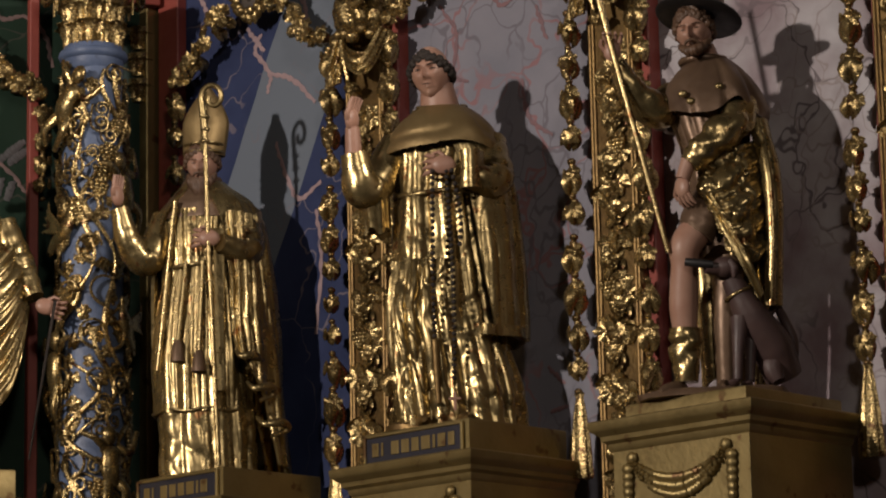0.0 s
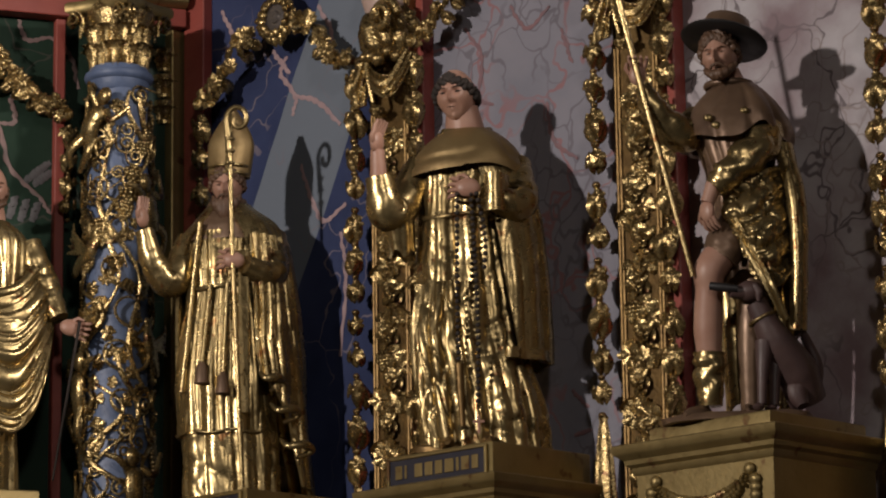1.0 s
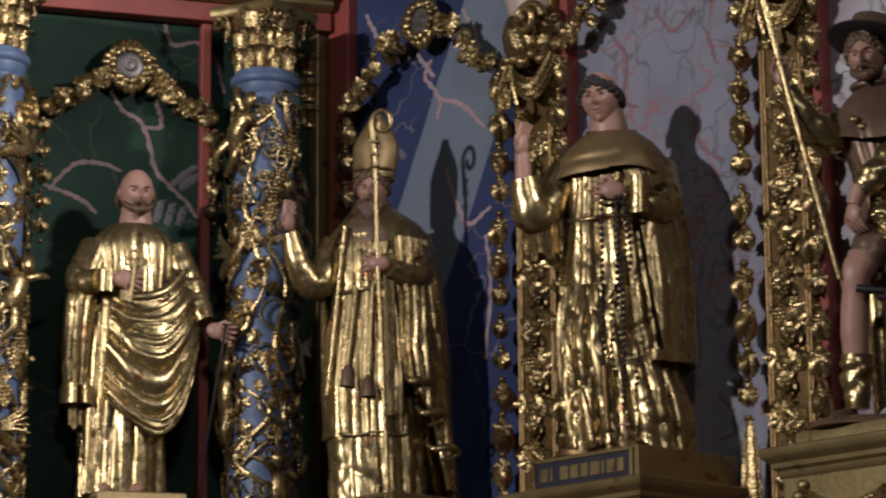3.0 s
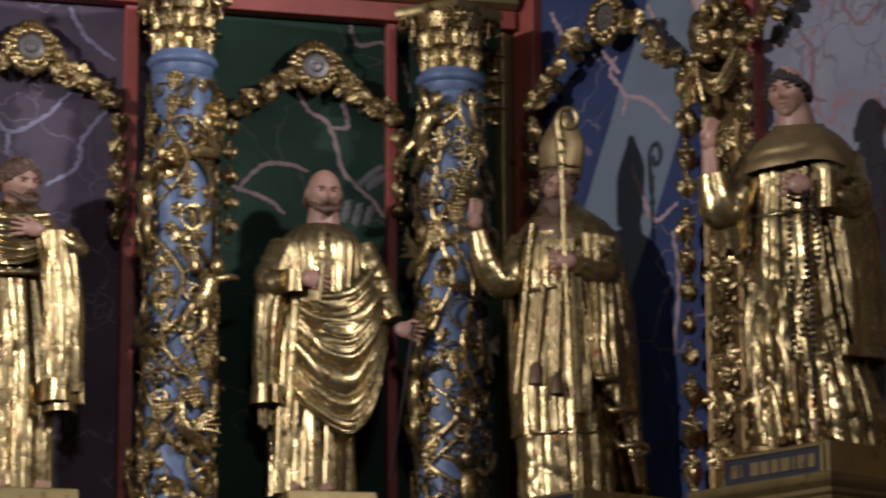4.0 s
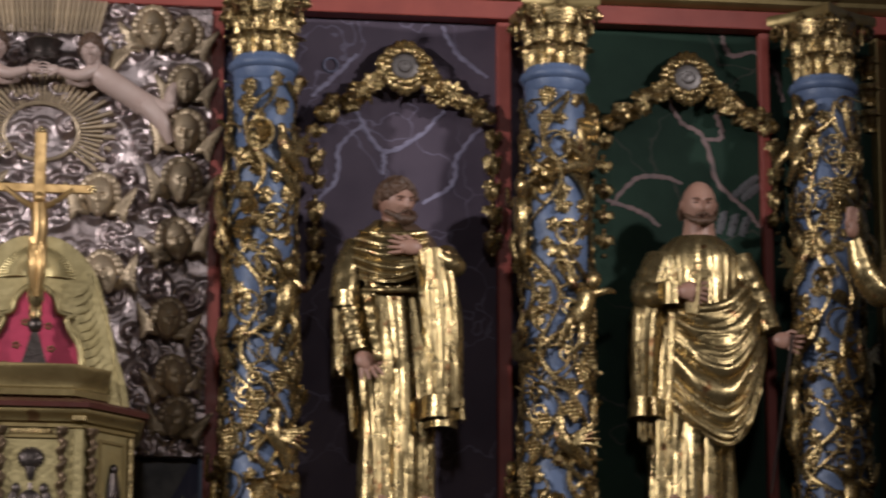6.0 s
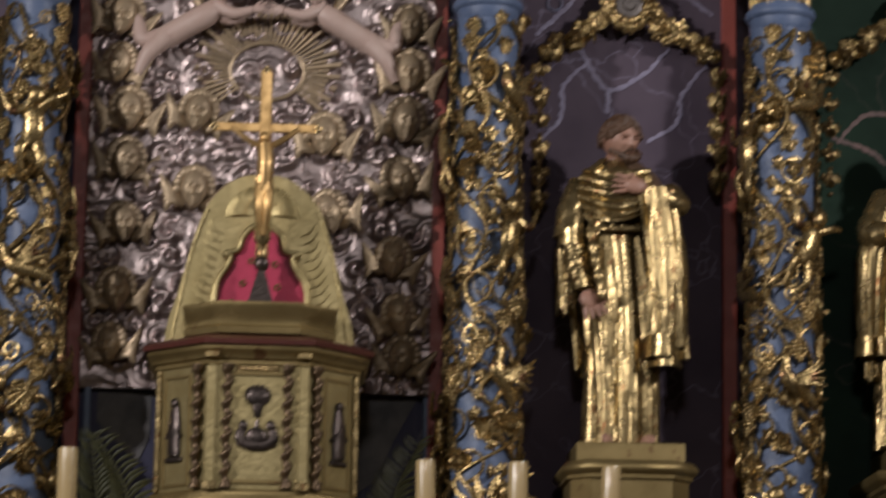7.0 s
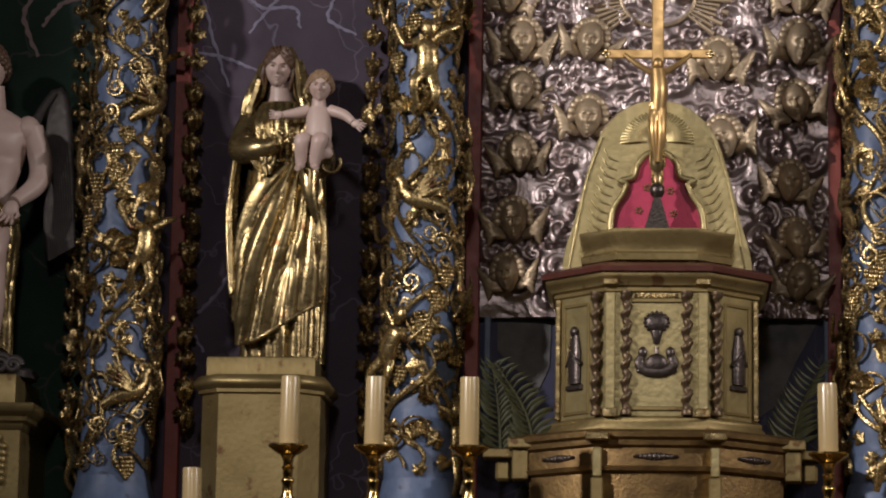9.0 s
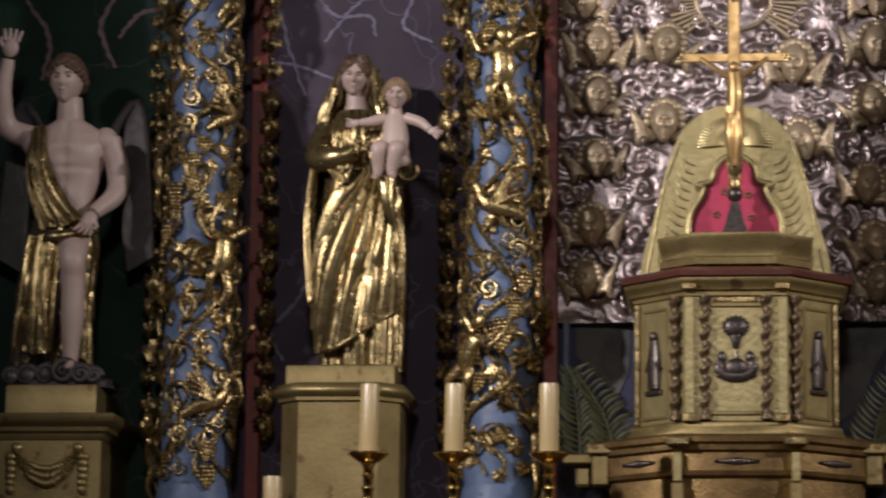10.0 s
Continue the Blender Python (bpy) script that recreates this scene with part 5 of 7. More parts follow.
    for x0, sway, ln in ((-0.012, -0.004, 0.50), (0.022, 0.012, 0.58), (0.036, 0.02, 0.22)):           # rosary strands
        n = int(ln / 0.017)
        for i in range(n):
            q = i / n
            s.ball((x0 + sway * math.sin(q * 2.4), -0.152 + 0.004 * q, 0.69 - ln * q), 0.0068, H, 8)
    s.tube([(-0.014, -0.150, 0.23), (-0.008, -0.150, 0.06)], [0.011, 0.007], B, 8)
    s.box((0.032, -0.150, 0.065), (0.008, 0.006, 0.05), S, 0.002)
    s.box((0.032, -0.150, 0.072), (0.030, 0.006, 0.007), S, 0.002)
    head(s, (-0.018, -0.035, 0.992), 0.071, turn=-13, nod=8, tilt=-4, style="tonsure", eyes=H)
    s.tube([(0.004, 0, 0.86), (-0.006, -0.02, 0.965)], [0.058, 0.041], S, 16)
    for x in (-0.05, 0.05):
        shoe(s, x, -0.12, 3, 8, 0.015)
    rocky_base(s, 0.16, 0.13, 0.022, B, 3)
    return s


def pilgrim():
    s = Shape()
    # brown tunic, cut away over the thigh
    drape(s, [(0.40, 0.03, 0, 0.085, 0.075, 0.010), (0.55, 0.03, 0, 0.088, 0.075, 0.008), (0.68, 0.02, 0, 0.085, 0.075, 0.006), (0.80, 0.01, 0, 0.115, 0.08, 0.005), (0.90, 0, 0, 0.06, 0.055, 0.0)],
          [(8, 1, 0.3, 10), (13, 0.6, 0, 5)], 4, seed=14, hem=0.03)
    # gilded skirts bunched on the hip
    cloth(s, [[(-0.020, -0.095, 0.600), (0.030, -0.110, 0.620), (0.080, -0.100, 0.650), (0.125, -0.05, 0.680)],
              [(-0.020, -0.110, 0.540), (0.040, -0.130, 0.540), (0.095, -0.115, 0.570), (0.145, -0.05, 0.610)],
              [(0.005, -0.115, 0.490), (0.055, -0.138, 0.465), (0.108, -0.120, 0.480), (0.150, -0.05, 0.530)],
              [(0.035, -0.115, 0.430), (0.075, -0.135, 0.400), (0.115, -0.115, 0.400), (0.150, -0.05, 0.450)],
              [(0.060, -0.105, 0.370), (0.090, -0.125, 0.350), (0.120, -0.105, 0.345), (0.145, -0.05, 0.380)]], 4.5, 0.012, G, 51, crumple=0.35)
    cloth(s, [[(-0.010, -0.118, 0.540), (0.045, -0.135, 0.420), (0.090, -0.135, 0.320), (0.125, -0.12, 0.245)],
              [(0.015, -0.125, 0.545), (0.068, -0.142, 0.425), (0.112, -0.140, 0.330), (0.140, -0.12, 0.260)]], 1.5, 0.006, G, 52, nv=24)
    # long cloak behind, its smooth edge towards the viewer's right
    cloth(s, [[(0.115, -0.045, 0.74), (0.142, -0.070, 0.60), (0.150, -0.080, 0.42), (0.140, -0.085, 0.235)],
              [(0.145, -0.060, 0.74), (0.168, -0.085, 0.60), (0.172, -0.095, 0.42), (0.160, -0.095, 0.230)],
              [(0.160, -0.015, 0.74), (0.184, -0.040, 0.60), (0.188, -0.050, 0.42), (0.178, -0.055, 0.235)],
              [(0.140, 0.05, 0.74), (0.160, 0.04, 0.60), (0.165, 0.03, 0.42), (0.155, 0.02, 0.24)]], 1.6, 0.007, G, 53, nv=60)
    drape(s, [(0.06, 0.045, 0.05, 0.075, 0.05, 0.012), (0.3, 0.055, 0.05, 0.09, 0.05, 0.012), (0.62, 0.045, 0.03, 0.10, 0.06, 0.008)], [(8, 1, 0.9, 3)], G, 110, 80, seed=15, arc=[(0.06, -110, 110), (0.62, -110, 110)], hem=0.02)
    # short cape of brown leather, parted over the arm
    a = np.linspace(0, 2 * np.pi, 110, endpoint=False)
    rows = []
    for t in np.linspace(0, 1, 24):
        rx, ry = 0.052 + 0.098 * np.sin(t * 1.45), 0.05 + 0.078 * np.sin(t * 1.45)
        wob = 0.008 * t * lobes(lattice(a / (2 * np.pi) * 11, 1.5 * t + 0 * a, 8, 11))
        gap = 0.045 * np.exp(-((a - 0.50) / 0.28) ** 2) + 0.02 * np.exp(-((a - 2 * np.pi + 0.9) / 0.5) ** 2)
        rows.append(np.stack([0.018 + (rx + wob) * np.sin(a), -(ry + wob) * np.cos(a), 0.915 - (0.172 - gap) * t ** 1.25], -1))
    rows.append(rows[-1] * (0.94, 0.94, 1) + (0, 0, 0.005))
    s.grid(np.stack(rows)[::-1], True, 4, False, True)
    for x, y, z in ((-0.05, -0.118, 0.80), (-0.03, -0.124, 0.778), (0.045, -0.118, 0.815)):       # shells and buttons on the cape
        s.ball((x, y, z), (0.013, 0.007, 0.010), G, 10)
    s.tube(np.stack([0.058 * np.sin(a), -0.052 * np.cos(a), 0.915 + 0 * a], -1), 0.010, 4, 8)
    limb(s, [(-0.085, 0, 0.83), (-0.125, -0.05, 0.775), (-0.185, -0.10, 0.825), (-0.222, -0.12, 0.895)], [0.040, 0.046, 0.036, 0.022], G, 16, 0.14, 8)
    hand(s, (-0.231, -0.128, 0.925), (0.1, -0.05, 1), S, 0.058, grip=0.85)
    s.tube([(-0.292, -0.14, 1.20), (-0.231, -0.145, 0.93), (-0.103, -0.13, 0.375)], [0.009, 0.009, 0.007], G, 9)
    limb(s, [(0.115, -0.02, 0.80), (0.075, -0.10, 0.715), (0.0, -0.135, 0.645), (-0.04, -0.14, 0.605)], [0.040, 0.044, 0.040, 0.028], G, 16, 0.22, 8)
    limb(s, [(-0.04, -0.14, 0.615), (-0.058, -0.142, 0.565)], [0.021, 0.019], S)
    hand(s, (-0.060, -0.142, 0.545), (0.1, -0.1, -1), S, 0.058, spread=0.05, grip=0.65, palm=(0.6, 0.8, 0))
    # brown breeches, bared knee, boot; the other leg behind
    limb(s, [(0.03, -0.03, 0.56), (-0.015, -0.07, 0.47), (-0.035, -0.085, 0.42)], [0.055, 0.055, 0.046], 4, 16, 0.05, 4)
    limb(s, [(-0.025, -0.075, 0.45), (-0.060, -0.10, 0.395), (-0.064, -0.095, 0.345), (-0.072, -0.075, 0.24), (-0.070, -0.06, 0.12)], [0.044, 0.043, 0.036, 0.038, 0.026], S, 18)
    limb(s, [(-0.070, -0.062, 0.185), (-0.072, -0.06, 0.13), (-0.072, -0.058, 0.045)], [0.043, 0.038, 0.030], G, 16, 0.20, 4)
    shoe(s, -0.098, -0.085, 4, -50, 0.016)
    limb(s, [(0.05, -0.02, 0.42), (0.035, -0.03, 0.22), (0.03, -0.02, 0.04)], [0.045, 0.036, 0.028], 4, 16)
    shoe(s, 0.025, -0.06, 4, 0, 0.02)
    # dog that sits beside him with a loaf in its mouth
    limb(s, [(0.175, 0.0, 0.06), (0.150, -0.04, 0.13), (0.105, -0.08, 0.20), (0.075, -0.10, 0.26), (0.055, -0.11, 0.305)], [0.050, 0.056, 0.046, 0.032, 0.027], 3, 16)
    s.ball((0.040, -0.12, 0.332), (0.036, 0.028, 0.027), 3, 14)
    s.tube([(0.03, -0.125, 0.330), (-0.010, -0.14, 0.326)], [0.021, 0.014], 3, 10)
    s.tube([(-0.058, -0.148, 0.345), (-0.025, -0.155, 0.338), (0.012, -0.15, 0.334)], [0.011, 0.012, 0.010], 5, 10)
    for y in (-0.102, -0.138):
        s.tube([(0.055, y, 0.345), (0.066, y, 0.325), (0.064, y, 0.300)], [0.009, 0.012, 0.005], 3, 8)
    t = np.linspace(0, 2 * np.pi, 24)
    s.tube(np.stack([0.072 + 0.033 * np.cos(t), -0.10 + 0.033 * np.sin(t), 0.262 + 0.016 * np.cos(t)], -1), 0.0045, G, 6)
    for x, y in ((0.062, -0.115), (0.092, -0.085)):
        limb(s, [(x + 0.012, y + 0.015, 0.20), (x + 0.004, y, 0.11), (x, y - 0.008, 0.035)], [0.026, 0.015, 0.012], 3, 12)
        s.ball((x - 0.008, y - 0.016, 0.028), (0.017, 0.018, 0.010), 3, 8)
    limb(s, [(0.165, -0.01, 0.12), (0.150, -0.05, 0.075), (0.165, -0.065, 0.035)], [0.050, 0.036, 0.016], 3, 14)
    s.tube(smooth_path([(0.19, 0.0, 0.06), (0.205, -0.02, 0.14), (0.185, -0.03, 0.20), (0.165, -0.05, 0.235), (0.15, -0.06, 0.215)], 18), np.linspace(0.017, 0.009, 18), 3, 9)
    head(s, (-0.018, -0.045, 0.985), 0.066, turn=-10, nod=10, tilt=-6, style="short", beard=0.40, eyes=H)
    s.tube([(0.01, 0, 0.88), (-0.008, -0.02, 0.95)], [0.050, 0.038], S, 14)
    hat = Shape().revolve([(0.045, 0.002), (0.112, -0.006), (0.117, 0.000), (0.112, 0.006), (0.075, 0.012)], 5, 48)
    hat.revolve([(0.070, 0.006), (0.067, 0.035), (0.058, 0.062), (0.030, 0.074), (0.004, 0.076)], 4, 36)
    s.merge(hat, pose(-0.006, -0.035, 1.030, -12, 11, 0))
    rocky_base(s, 0.20, 0.14, 0.022, 4, 5)
    return s


def madonna():
    s = Shape()
    drape(s, [(0.0, 0.012, 0, 0.108, 0.095, 0.013), (0.15, 0.012, 0, 0.112, 0.095, 0.013), (0.45, 0.0, 0, 0.112, 0.09, 0.008), (0.60, -0.01, 0, 0.088, 0.078, 0.004),
              (0.74, -0.01, 0, 0.098, 0.08, 0.004), (0.81, -0.01, 0, 0.07, 0.055, 0.0)],
          [(9, 1, 0.4, 0), (15, 0.5, 0.3, 2)], G, seed=16, hem=0.006)
    # mantle gathered under the child and drawn down across the legs
    cloth(s, [[(0.010, -0.085, 0.605), (-0.055, -0.100, 0.540), (-0.110, -0.075, 0.390), (-0.118, -0.050, 0.150)],
              [(0.040, -0.105, 0.605), (-0.010, -0.128, 0.470), (-0.075, -0.120, 0.270), (-0.105, -0.085, 0.050)],
              [(0.060, -0.112, 0.595), (0.028, -0.136, 0.430), (-0.015, -0.136, 0.250), (-0.045, -0.120, 0.060)],
              [(0.078, -0.112, 0.585), (0.065, -0.132, 0.420), (0.045, -0.134, 0.280), (0.025, -0.126, 0.105)],
              [(0.095, -0.100, 0.575), (0.102, -0.110, 0.420), (0.102, -0.112, 0.290), (0.092, -0.106, 0.155)],
              [(0.110, -0.060, 0.565), (0.128, -0.065, 0.420), (0.132, -0.065, 0.290), (0.124, -0.060, 0.180)]], 4.6, 0.012, G, 61, nu=90, nv=150)
    s.tube(smooth_path([(-0.108, -0.085, 0.048), (-0.045, -0.124, 0.058), (0.025, -0.130, 0.104), (0.092, -0.110, 0.154), (0.124, -0.062, 0.178)], 30), 0.007, G, 8)
    # veil over the head and down the back
    drape(s, [(0.16, -0.005, 0.015, 0.128, 0.10, 0.009), (0.4, -0.005, 0.01, 0.134, 0.105, 0.009), (0.62, -0.006, 0.01, 0.124, 0.10, 0.007), (0.76, -0.01, 0.01, 0.108, 0.085, 0.004), (0.83, -0.01, 0.0, 0.070, 0.068, 0.004), (0.93, -0.01, -0.008, 0.061, 0.066, 0.002), (0.985, -0.01, -0.01, 0.034, 0.044, 0)],
          [(10, 1, 0.9, 0), (15, 0.5, 0, 0)], G, seed=18, arc=[(0.16, 72, 284), (0.5, 76, 282), (0.75, 62, 296), (0.83, 40, 322), (0.93, 36, 326), (0.985, 20, 340)], hem=0.03)
    cloth(s, [[(-0.085, -0.055, 0.79), (-0.118, -0.06, 0.62), (-0.128, -0.07, 0.45), (-0.112, -0.08, 0.22)],
              [(-0.105, -0.030, 0.79), (-0.138, -0.04, 0.62), (-0.146, -0.05, 0.45), (-0.130, -0.06, 0.20)],
              [(-0.100, 0.02, 0.79), (-0.132, 0.01, 0.62), (-0.142, 0.0, 0.45), (-0.126, 0.0, 0.20)]], 2.5, 0.008, G, 62, nv=60)
    cloth(s, [[(-0.060, -0.060, 0.930), (-0.070, -0.065, 0.880), (-0.080, -0.075, 0.830), (-0.100, -0.070, 0.770)],
              [(-0.070, -0.030, 0.930), (-0.085, -0.035, 0.880), (-0.105, -0.04, 0.830), (-0.120, -0.035, 0.770)]], 2, 0.006, G, 63, nv=30)
    cloth(s, [[(0.036, -0.065, 0.940), (0.045, -0.07, 0.890), (0.050, -0.08, 0.840), (0.062, -0.08, 0.790)],
              [(0.052, -0.030, 0.940), (0.066, -0.035, 0.890), (0.080, -0.04, 0.840), (0.090, -0.04, 0.790)]], 2, 0.006, G, 64, nv=30)
    # blouse, sleeves and the clasp of flowers at the breast
    cloth(s, [[(-0.065, -0.055, 0.79), (-0.070, -0.085, 0.74), (-0.065, -0.09, 0.68), (-0.055, -0.085, 0.61)],
              [(-0.025, -0.075, 0.80), (-0.028, -0.100, 0.74), (-0.025, -0.10, 0.68), (-0.020, -0.095, 0.61)],
              [(0.020, -0.075, 0.80), (0.025, -0.100, 0.74), (0.025, -0.10, 0.68), (0.020, -0.095, 0.61)],
              [(0.060, -0.055, 0.79), (0.070, -0.085, 0.74), (0.065, -0.09, 0.68), (0.055, -0.085, 0.61)]], 6, 0.005, G, 65, nu=40, nv=80)
    limb(s, [(-0.088, -0.01, 0.77), (-0.105, -0.07, 0.66), (-0.060, -0.125, 0.640), (0.0, -0.14, 0.655)], [0.036, 0.042, 0.036, 0.026], G, 16, 0.10, 6)
    cloth(s, [[(-0.085, -0.12, 0.64), (-0.070, -0.13, 0.60), (-0.045, -0.135, 0.565)], [(-0.035, -0.145, 0.645), (-0.035, -0.145, 0.60), (-0.030, -0.14, 0.56)], [(0.0, -0.13, 0.64), (-0.008, -0.13, 0.60), (-0.018, -0.13, 0.565)]], 2, 0.006, G, 66, nu=24, nv=40)
    rng = np.random.RandomState(9)
    for i in range(16):
        s.ball((rng.uniform(-0.015, 0.045), -0.145 - rng.uniform(0, 0.012), rng.uniform(0.655, 0.70)), rng.uniform(0.007, 0.012), G, 7)
    limb(s, [(0.085, -0.01, 0.76), (0.115, -0.06, 0.62), (0.120, -0.125, 0.60)], [0.036, 0.040, 0.030], G, folds=0.08)
    hand(s, (0.135, -0.165, 0.625), (-0.9, -0.3, 0.15), S, 0.05)
    s.tube(smooth_path([(0.09, -0.125, 0.57), (0.095, -0.135, 0.50), (0.115, -0.12, 0.42)], 12), np.linspace(0.032, 0.010, 12), G, 10)
    t = np.linspace(0.2, 3.6, 16)
    s.tube(np.stack([0.150 - 0.026 * np.cos(t), np.full(16, -0.13), 0.60 - 0.03 * np.sin(t)], -1), 0.006, G, 7)
    head(s, (-0.014, -0.045, 0.915), 0.057, turn=4, nod=12, tilt=5, style="long", eyes=H)
    s.tube([(-0.01, 0, 0.79), (-0.012, -0.02, 0.88)], [0.046, 0.029], S, 14)
    # the child on her arm, arms spread, knees drawn up
    cx = 0.112
    limb(s, [(cx, -0.13, 0.640), (cx + 0.002, -0.14, 0.69), (cx, -0.13, 0.765)], [0.034, 0.038, 0.033], S, 18)
    head(s, (cx + 0.004, -0.142, 0.832), 0.044, turn=4, nod=8, tilt=2, style="curly", hair=4, eyes=H)
    s.tube([(cx, -0.13, 0.77), (cx, -0.135, 0.80)], [0.022, 0.018], S, 10)
    limb(s, [(cx - 0.030, -0.135, 0.762), (cx - 0.065, -0.15, 0.748), (cx - 0.098, -0.16, 0.742)], [0.018, 0.016, 0.011], S)
    hand(s, (cx - 0.108, -0.162, 0.742), (-1, -0.1, 0.0), S, 0.028)
    limb(s, [(cx + 0.032, -0.135, 0.762), (cx + 0.072, -0.15, 0.745), (cx + 0.100, -0.16, 0.720)], [0.018, 0.016, 0.011], S)
    hand(s, (cx + 0.108, -0.163, 0.714), (0.8, -0.2, -0.5), S, 0.030)
    for sx in (-1, 1):
        limb(s, [(cx + sx * 0.016, -0.14, 0.650), (cx - 0.012 + sx * 0.024, -0.200, 0.655), (cx - 0.020 + sx * 0.020, -0.185, 0.600), (cx - 0.022 + sx * 0.020, -0.180, 0.575)], [0.026, 0.023, 0.017, 0.012], S, 14)
        s.tube([(cx - 0.022 + sx * 0.020, -0.178, 0.580), (cx - 0.022 + sx * 0.026, -0.205, 0.566)], [0.012, 0.008], S, 8)
    rocky_base(s, 0.12, 0.10, 0.012, G, 7)
    return s


def angel():
    s = Shape()
    # bared torso with breast and ribs
    n, k = 70, 72
    z = np.linspace(0.48, 0.86, n)[:, None]
    th = np.linspace(0, 2 * np.pi, k, endpoint=False)[None, :]
    rx = np.interp(z[:, 0], [0.48, 0.56, 0.62, 0.70, 0.77, 0.81, 0.84, 0.86], [0.090, 0.082, 0.086, 0.108, 0.128, 0.122, 0.075, 0.042])[:, None]
    ry = np.interp(z[:, 0], [0.48, 0.56, 0.62, 0.70, 0.77, 0.81, 0.84, 0.86], [0.070, 0.062, 0.066, 0.074, 0.072, 0.062, 0.050, 0.042])[:, None]
    x = rx * np.sin(th)
    fr = np.clip(np.cos(th), 0, 1)
    bulge = sum(0.013 * np.exp(-((x - sx * 0.052) / 0.045) ** 2 - ((z - 0.745) / 0.04) ** 2) for sx in (-1, 1))
    bulge = bulge - 0.006 * np.exp(-(x / 0.010) ** 2) * (z > 0.55) - 0.008 * np.exp(-((z - 0.695) / 0.012) ** 2) * np.exp(-(x / 0.09) ** 2) + 0.004 * np.exp(-(x / 0.05) ** 2) * np.sin(z * 75)
    s.grid(np.stack([x, -(ry * np.cos(th) + bulge * fr), z + 0 * th], -1), True, S, True, True)
    for sx in (-1, 1):
        s.ball((sx * 0.116, 0, 0.790), (0.040, 0.046, 0.046), S, 16)
    # arm bent to the hip, the other raised high
    limb(s, [(0.125, 0, 0.795), (0.155, 0.01, 0.70), (0.155, -0.01, 0.62), (0.100, -0.08, 0.545)], [0.040, 0.037, 0.034, 0.022], S, 18)
    hand(s, (0.092, -0.10, 0.52), (-0.3, -0.2, -0.8), S, 0.060, grip=0.4)
    limb(s, [(-0.115, 0, 0.80), (-0.195, -0.03, 0.835), (-0.205, -0.07, 0.93), (-0.185, -0.09, 1.04)], [0.040, 0.036, 0.030, 0.020], S, 18)
    hand(s, (-0.178, -0.095, 1.075), (0.15, -0.1, 1), S, 0.062)
    # cloth from the shoulder to the hip, then skirts parted over the leg
    cloth(s, [[(-0.110, -0.050, 0.815), (-0.112, -0.085, 0.70), (-0.090, -0.10, 0.58), (-0.060, -0.10, 0.50)],
              [(-0.085, -0.070, 0.825), (-0.075, -0.105, 0.70), (-0.035, -0.115, 0.58), (0.010, -0.11, 0.50)],
              [(-0.062, -0.065, 0.830), (-0.045, -0.095, 0.71), (0.010, -0.105, 0.60), (0.070, -0.10, 0.53)]], 3.5, 0.009, G, 71)
    drape(s, [(0.10, -0.045, 0.02, 0.115, 0.09, 0.018), (0.3, -0.035, 0.01, 0.115, 0.09, 0.016), (0.45, -0.01, 0, 0.108, 0.085, 0.010), (0.54, -0.01, 0, 0.095, 0.08, 0.006)],
          [(8, 1, 0.3, 4), (13, 0.5, 0, 0)], G, seed=20, arc=[(0.10, 60, 352), (0.3, 58, 352), (0.40, 40, 358), (0.45, 0, 360), (0.54, 0, 360)], hem=0.05, crumple=0.03)
    cloth(s, [[(0.005, -0.10, 0.46), (0.0, -0.11, 0.34), (-0.010, -0.11, 0.22), (-0.015, -0.10, 0.11)],
              [(-0.040, -0.11, 0.47), (-0.050, -0.12, 0.34), (-0.055, -0.12, 0.22), (-0.060, -0.11, 0.10)],
              [(-0.090, -0.09, 0.47), (-0.110, -0.10, 0.34), (-0.125, -0.10, 0.22), (-0.135, -0.09, 0.12)]], 3, 0.012, G, 72)
    s.tube(smooth_path([(-0.09, -0.06, 0.49), (-0.02, -0.115, 0.465), (0.06, -0.10, 0.48), (0.10, -0.05, 0.50)], 20), 0.020, G, 12, 0.7)
    limb(s, [(0.035, -0.06, 0.45), (0.046, -0.115, 0.395), (0.048, -0.105, 0.34), (0.045, -0.085, 0.22), (0.036, -0.06, 0.08)], [0.052, 0.044, 0.037, 0.037, 0.023], S, 18)
    shoe(s, 0.045, -0.10, S, 10, 0.055)
    limb(s, [(-0.05, -0.03, 0.42), (-0.06, -0.03, 0.22), (-0.06, 0, 0.06)], [0.05, 0.042, 0.026], S, 14)
    head(s, (-0.008, -0.03, 0.980), 0.073, turn=-4, nod=4, style="curly", hair=2, eyes=H)
    s.tube([(0, 0, 0.83), (0, -0.015, 0.93)], [0.046, 0.038], S, 14)
    for sx in (-1, 1):                                               # folded wings
        for i in range(12):
            q = i / 11
            s.tube(smooth_path([(sx * (0.09 + 0.02 * q), 0.09, 0.80), (sx * (0.155 + 0.03 * (1 - q)), 0.13, 0.945 - 0.05 * q), (sx * (0.225 - 0.06 * q), 0.12, 0.74 - 0.02 * i), (sx * (0.25 - 0.075 * q), 0.12, 0.44 - 0.004 * i)], 16),
                   np.concatenate([np.linspace(0.012, 0.018, 8), np.linspace(0.018, 0.007, 8)]), 3, 7, 0.5)
    for i, (x, z, r) in enumerate(((0.03, 0.042, 0.040), (-0.03, 0.036, 0.032), (0.085, 0.034, 0.030), (-0.09, 0.034, 0.032), (0.125, 0.030, 0.024), (-0.14, 0.030, 0.026))):    # scrolled cloud underfoot
        a = np.linspace(0, 3.4 * np.pi, 30)
        rr = r * (1 - 0.8 * a / a[-1])
        s.tube(np.stack([x + rr * np.cos(a), -0.115 - 0.008 * a / a[-1] + 0.015 * (i % 2), z + rr * np.sin(a)], -1), np.linspace(0.012, 0.008, 30), 3, 8)
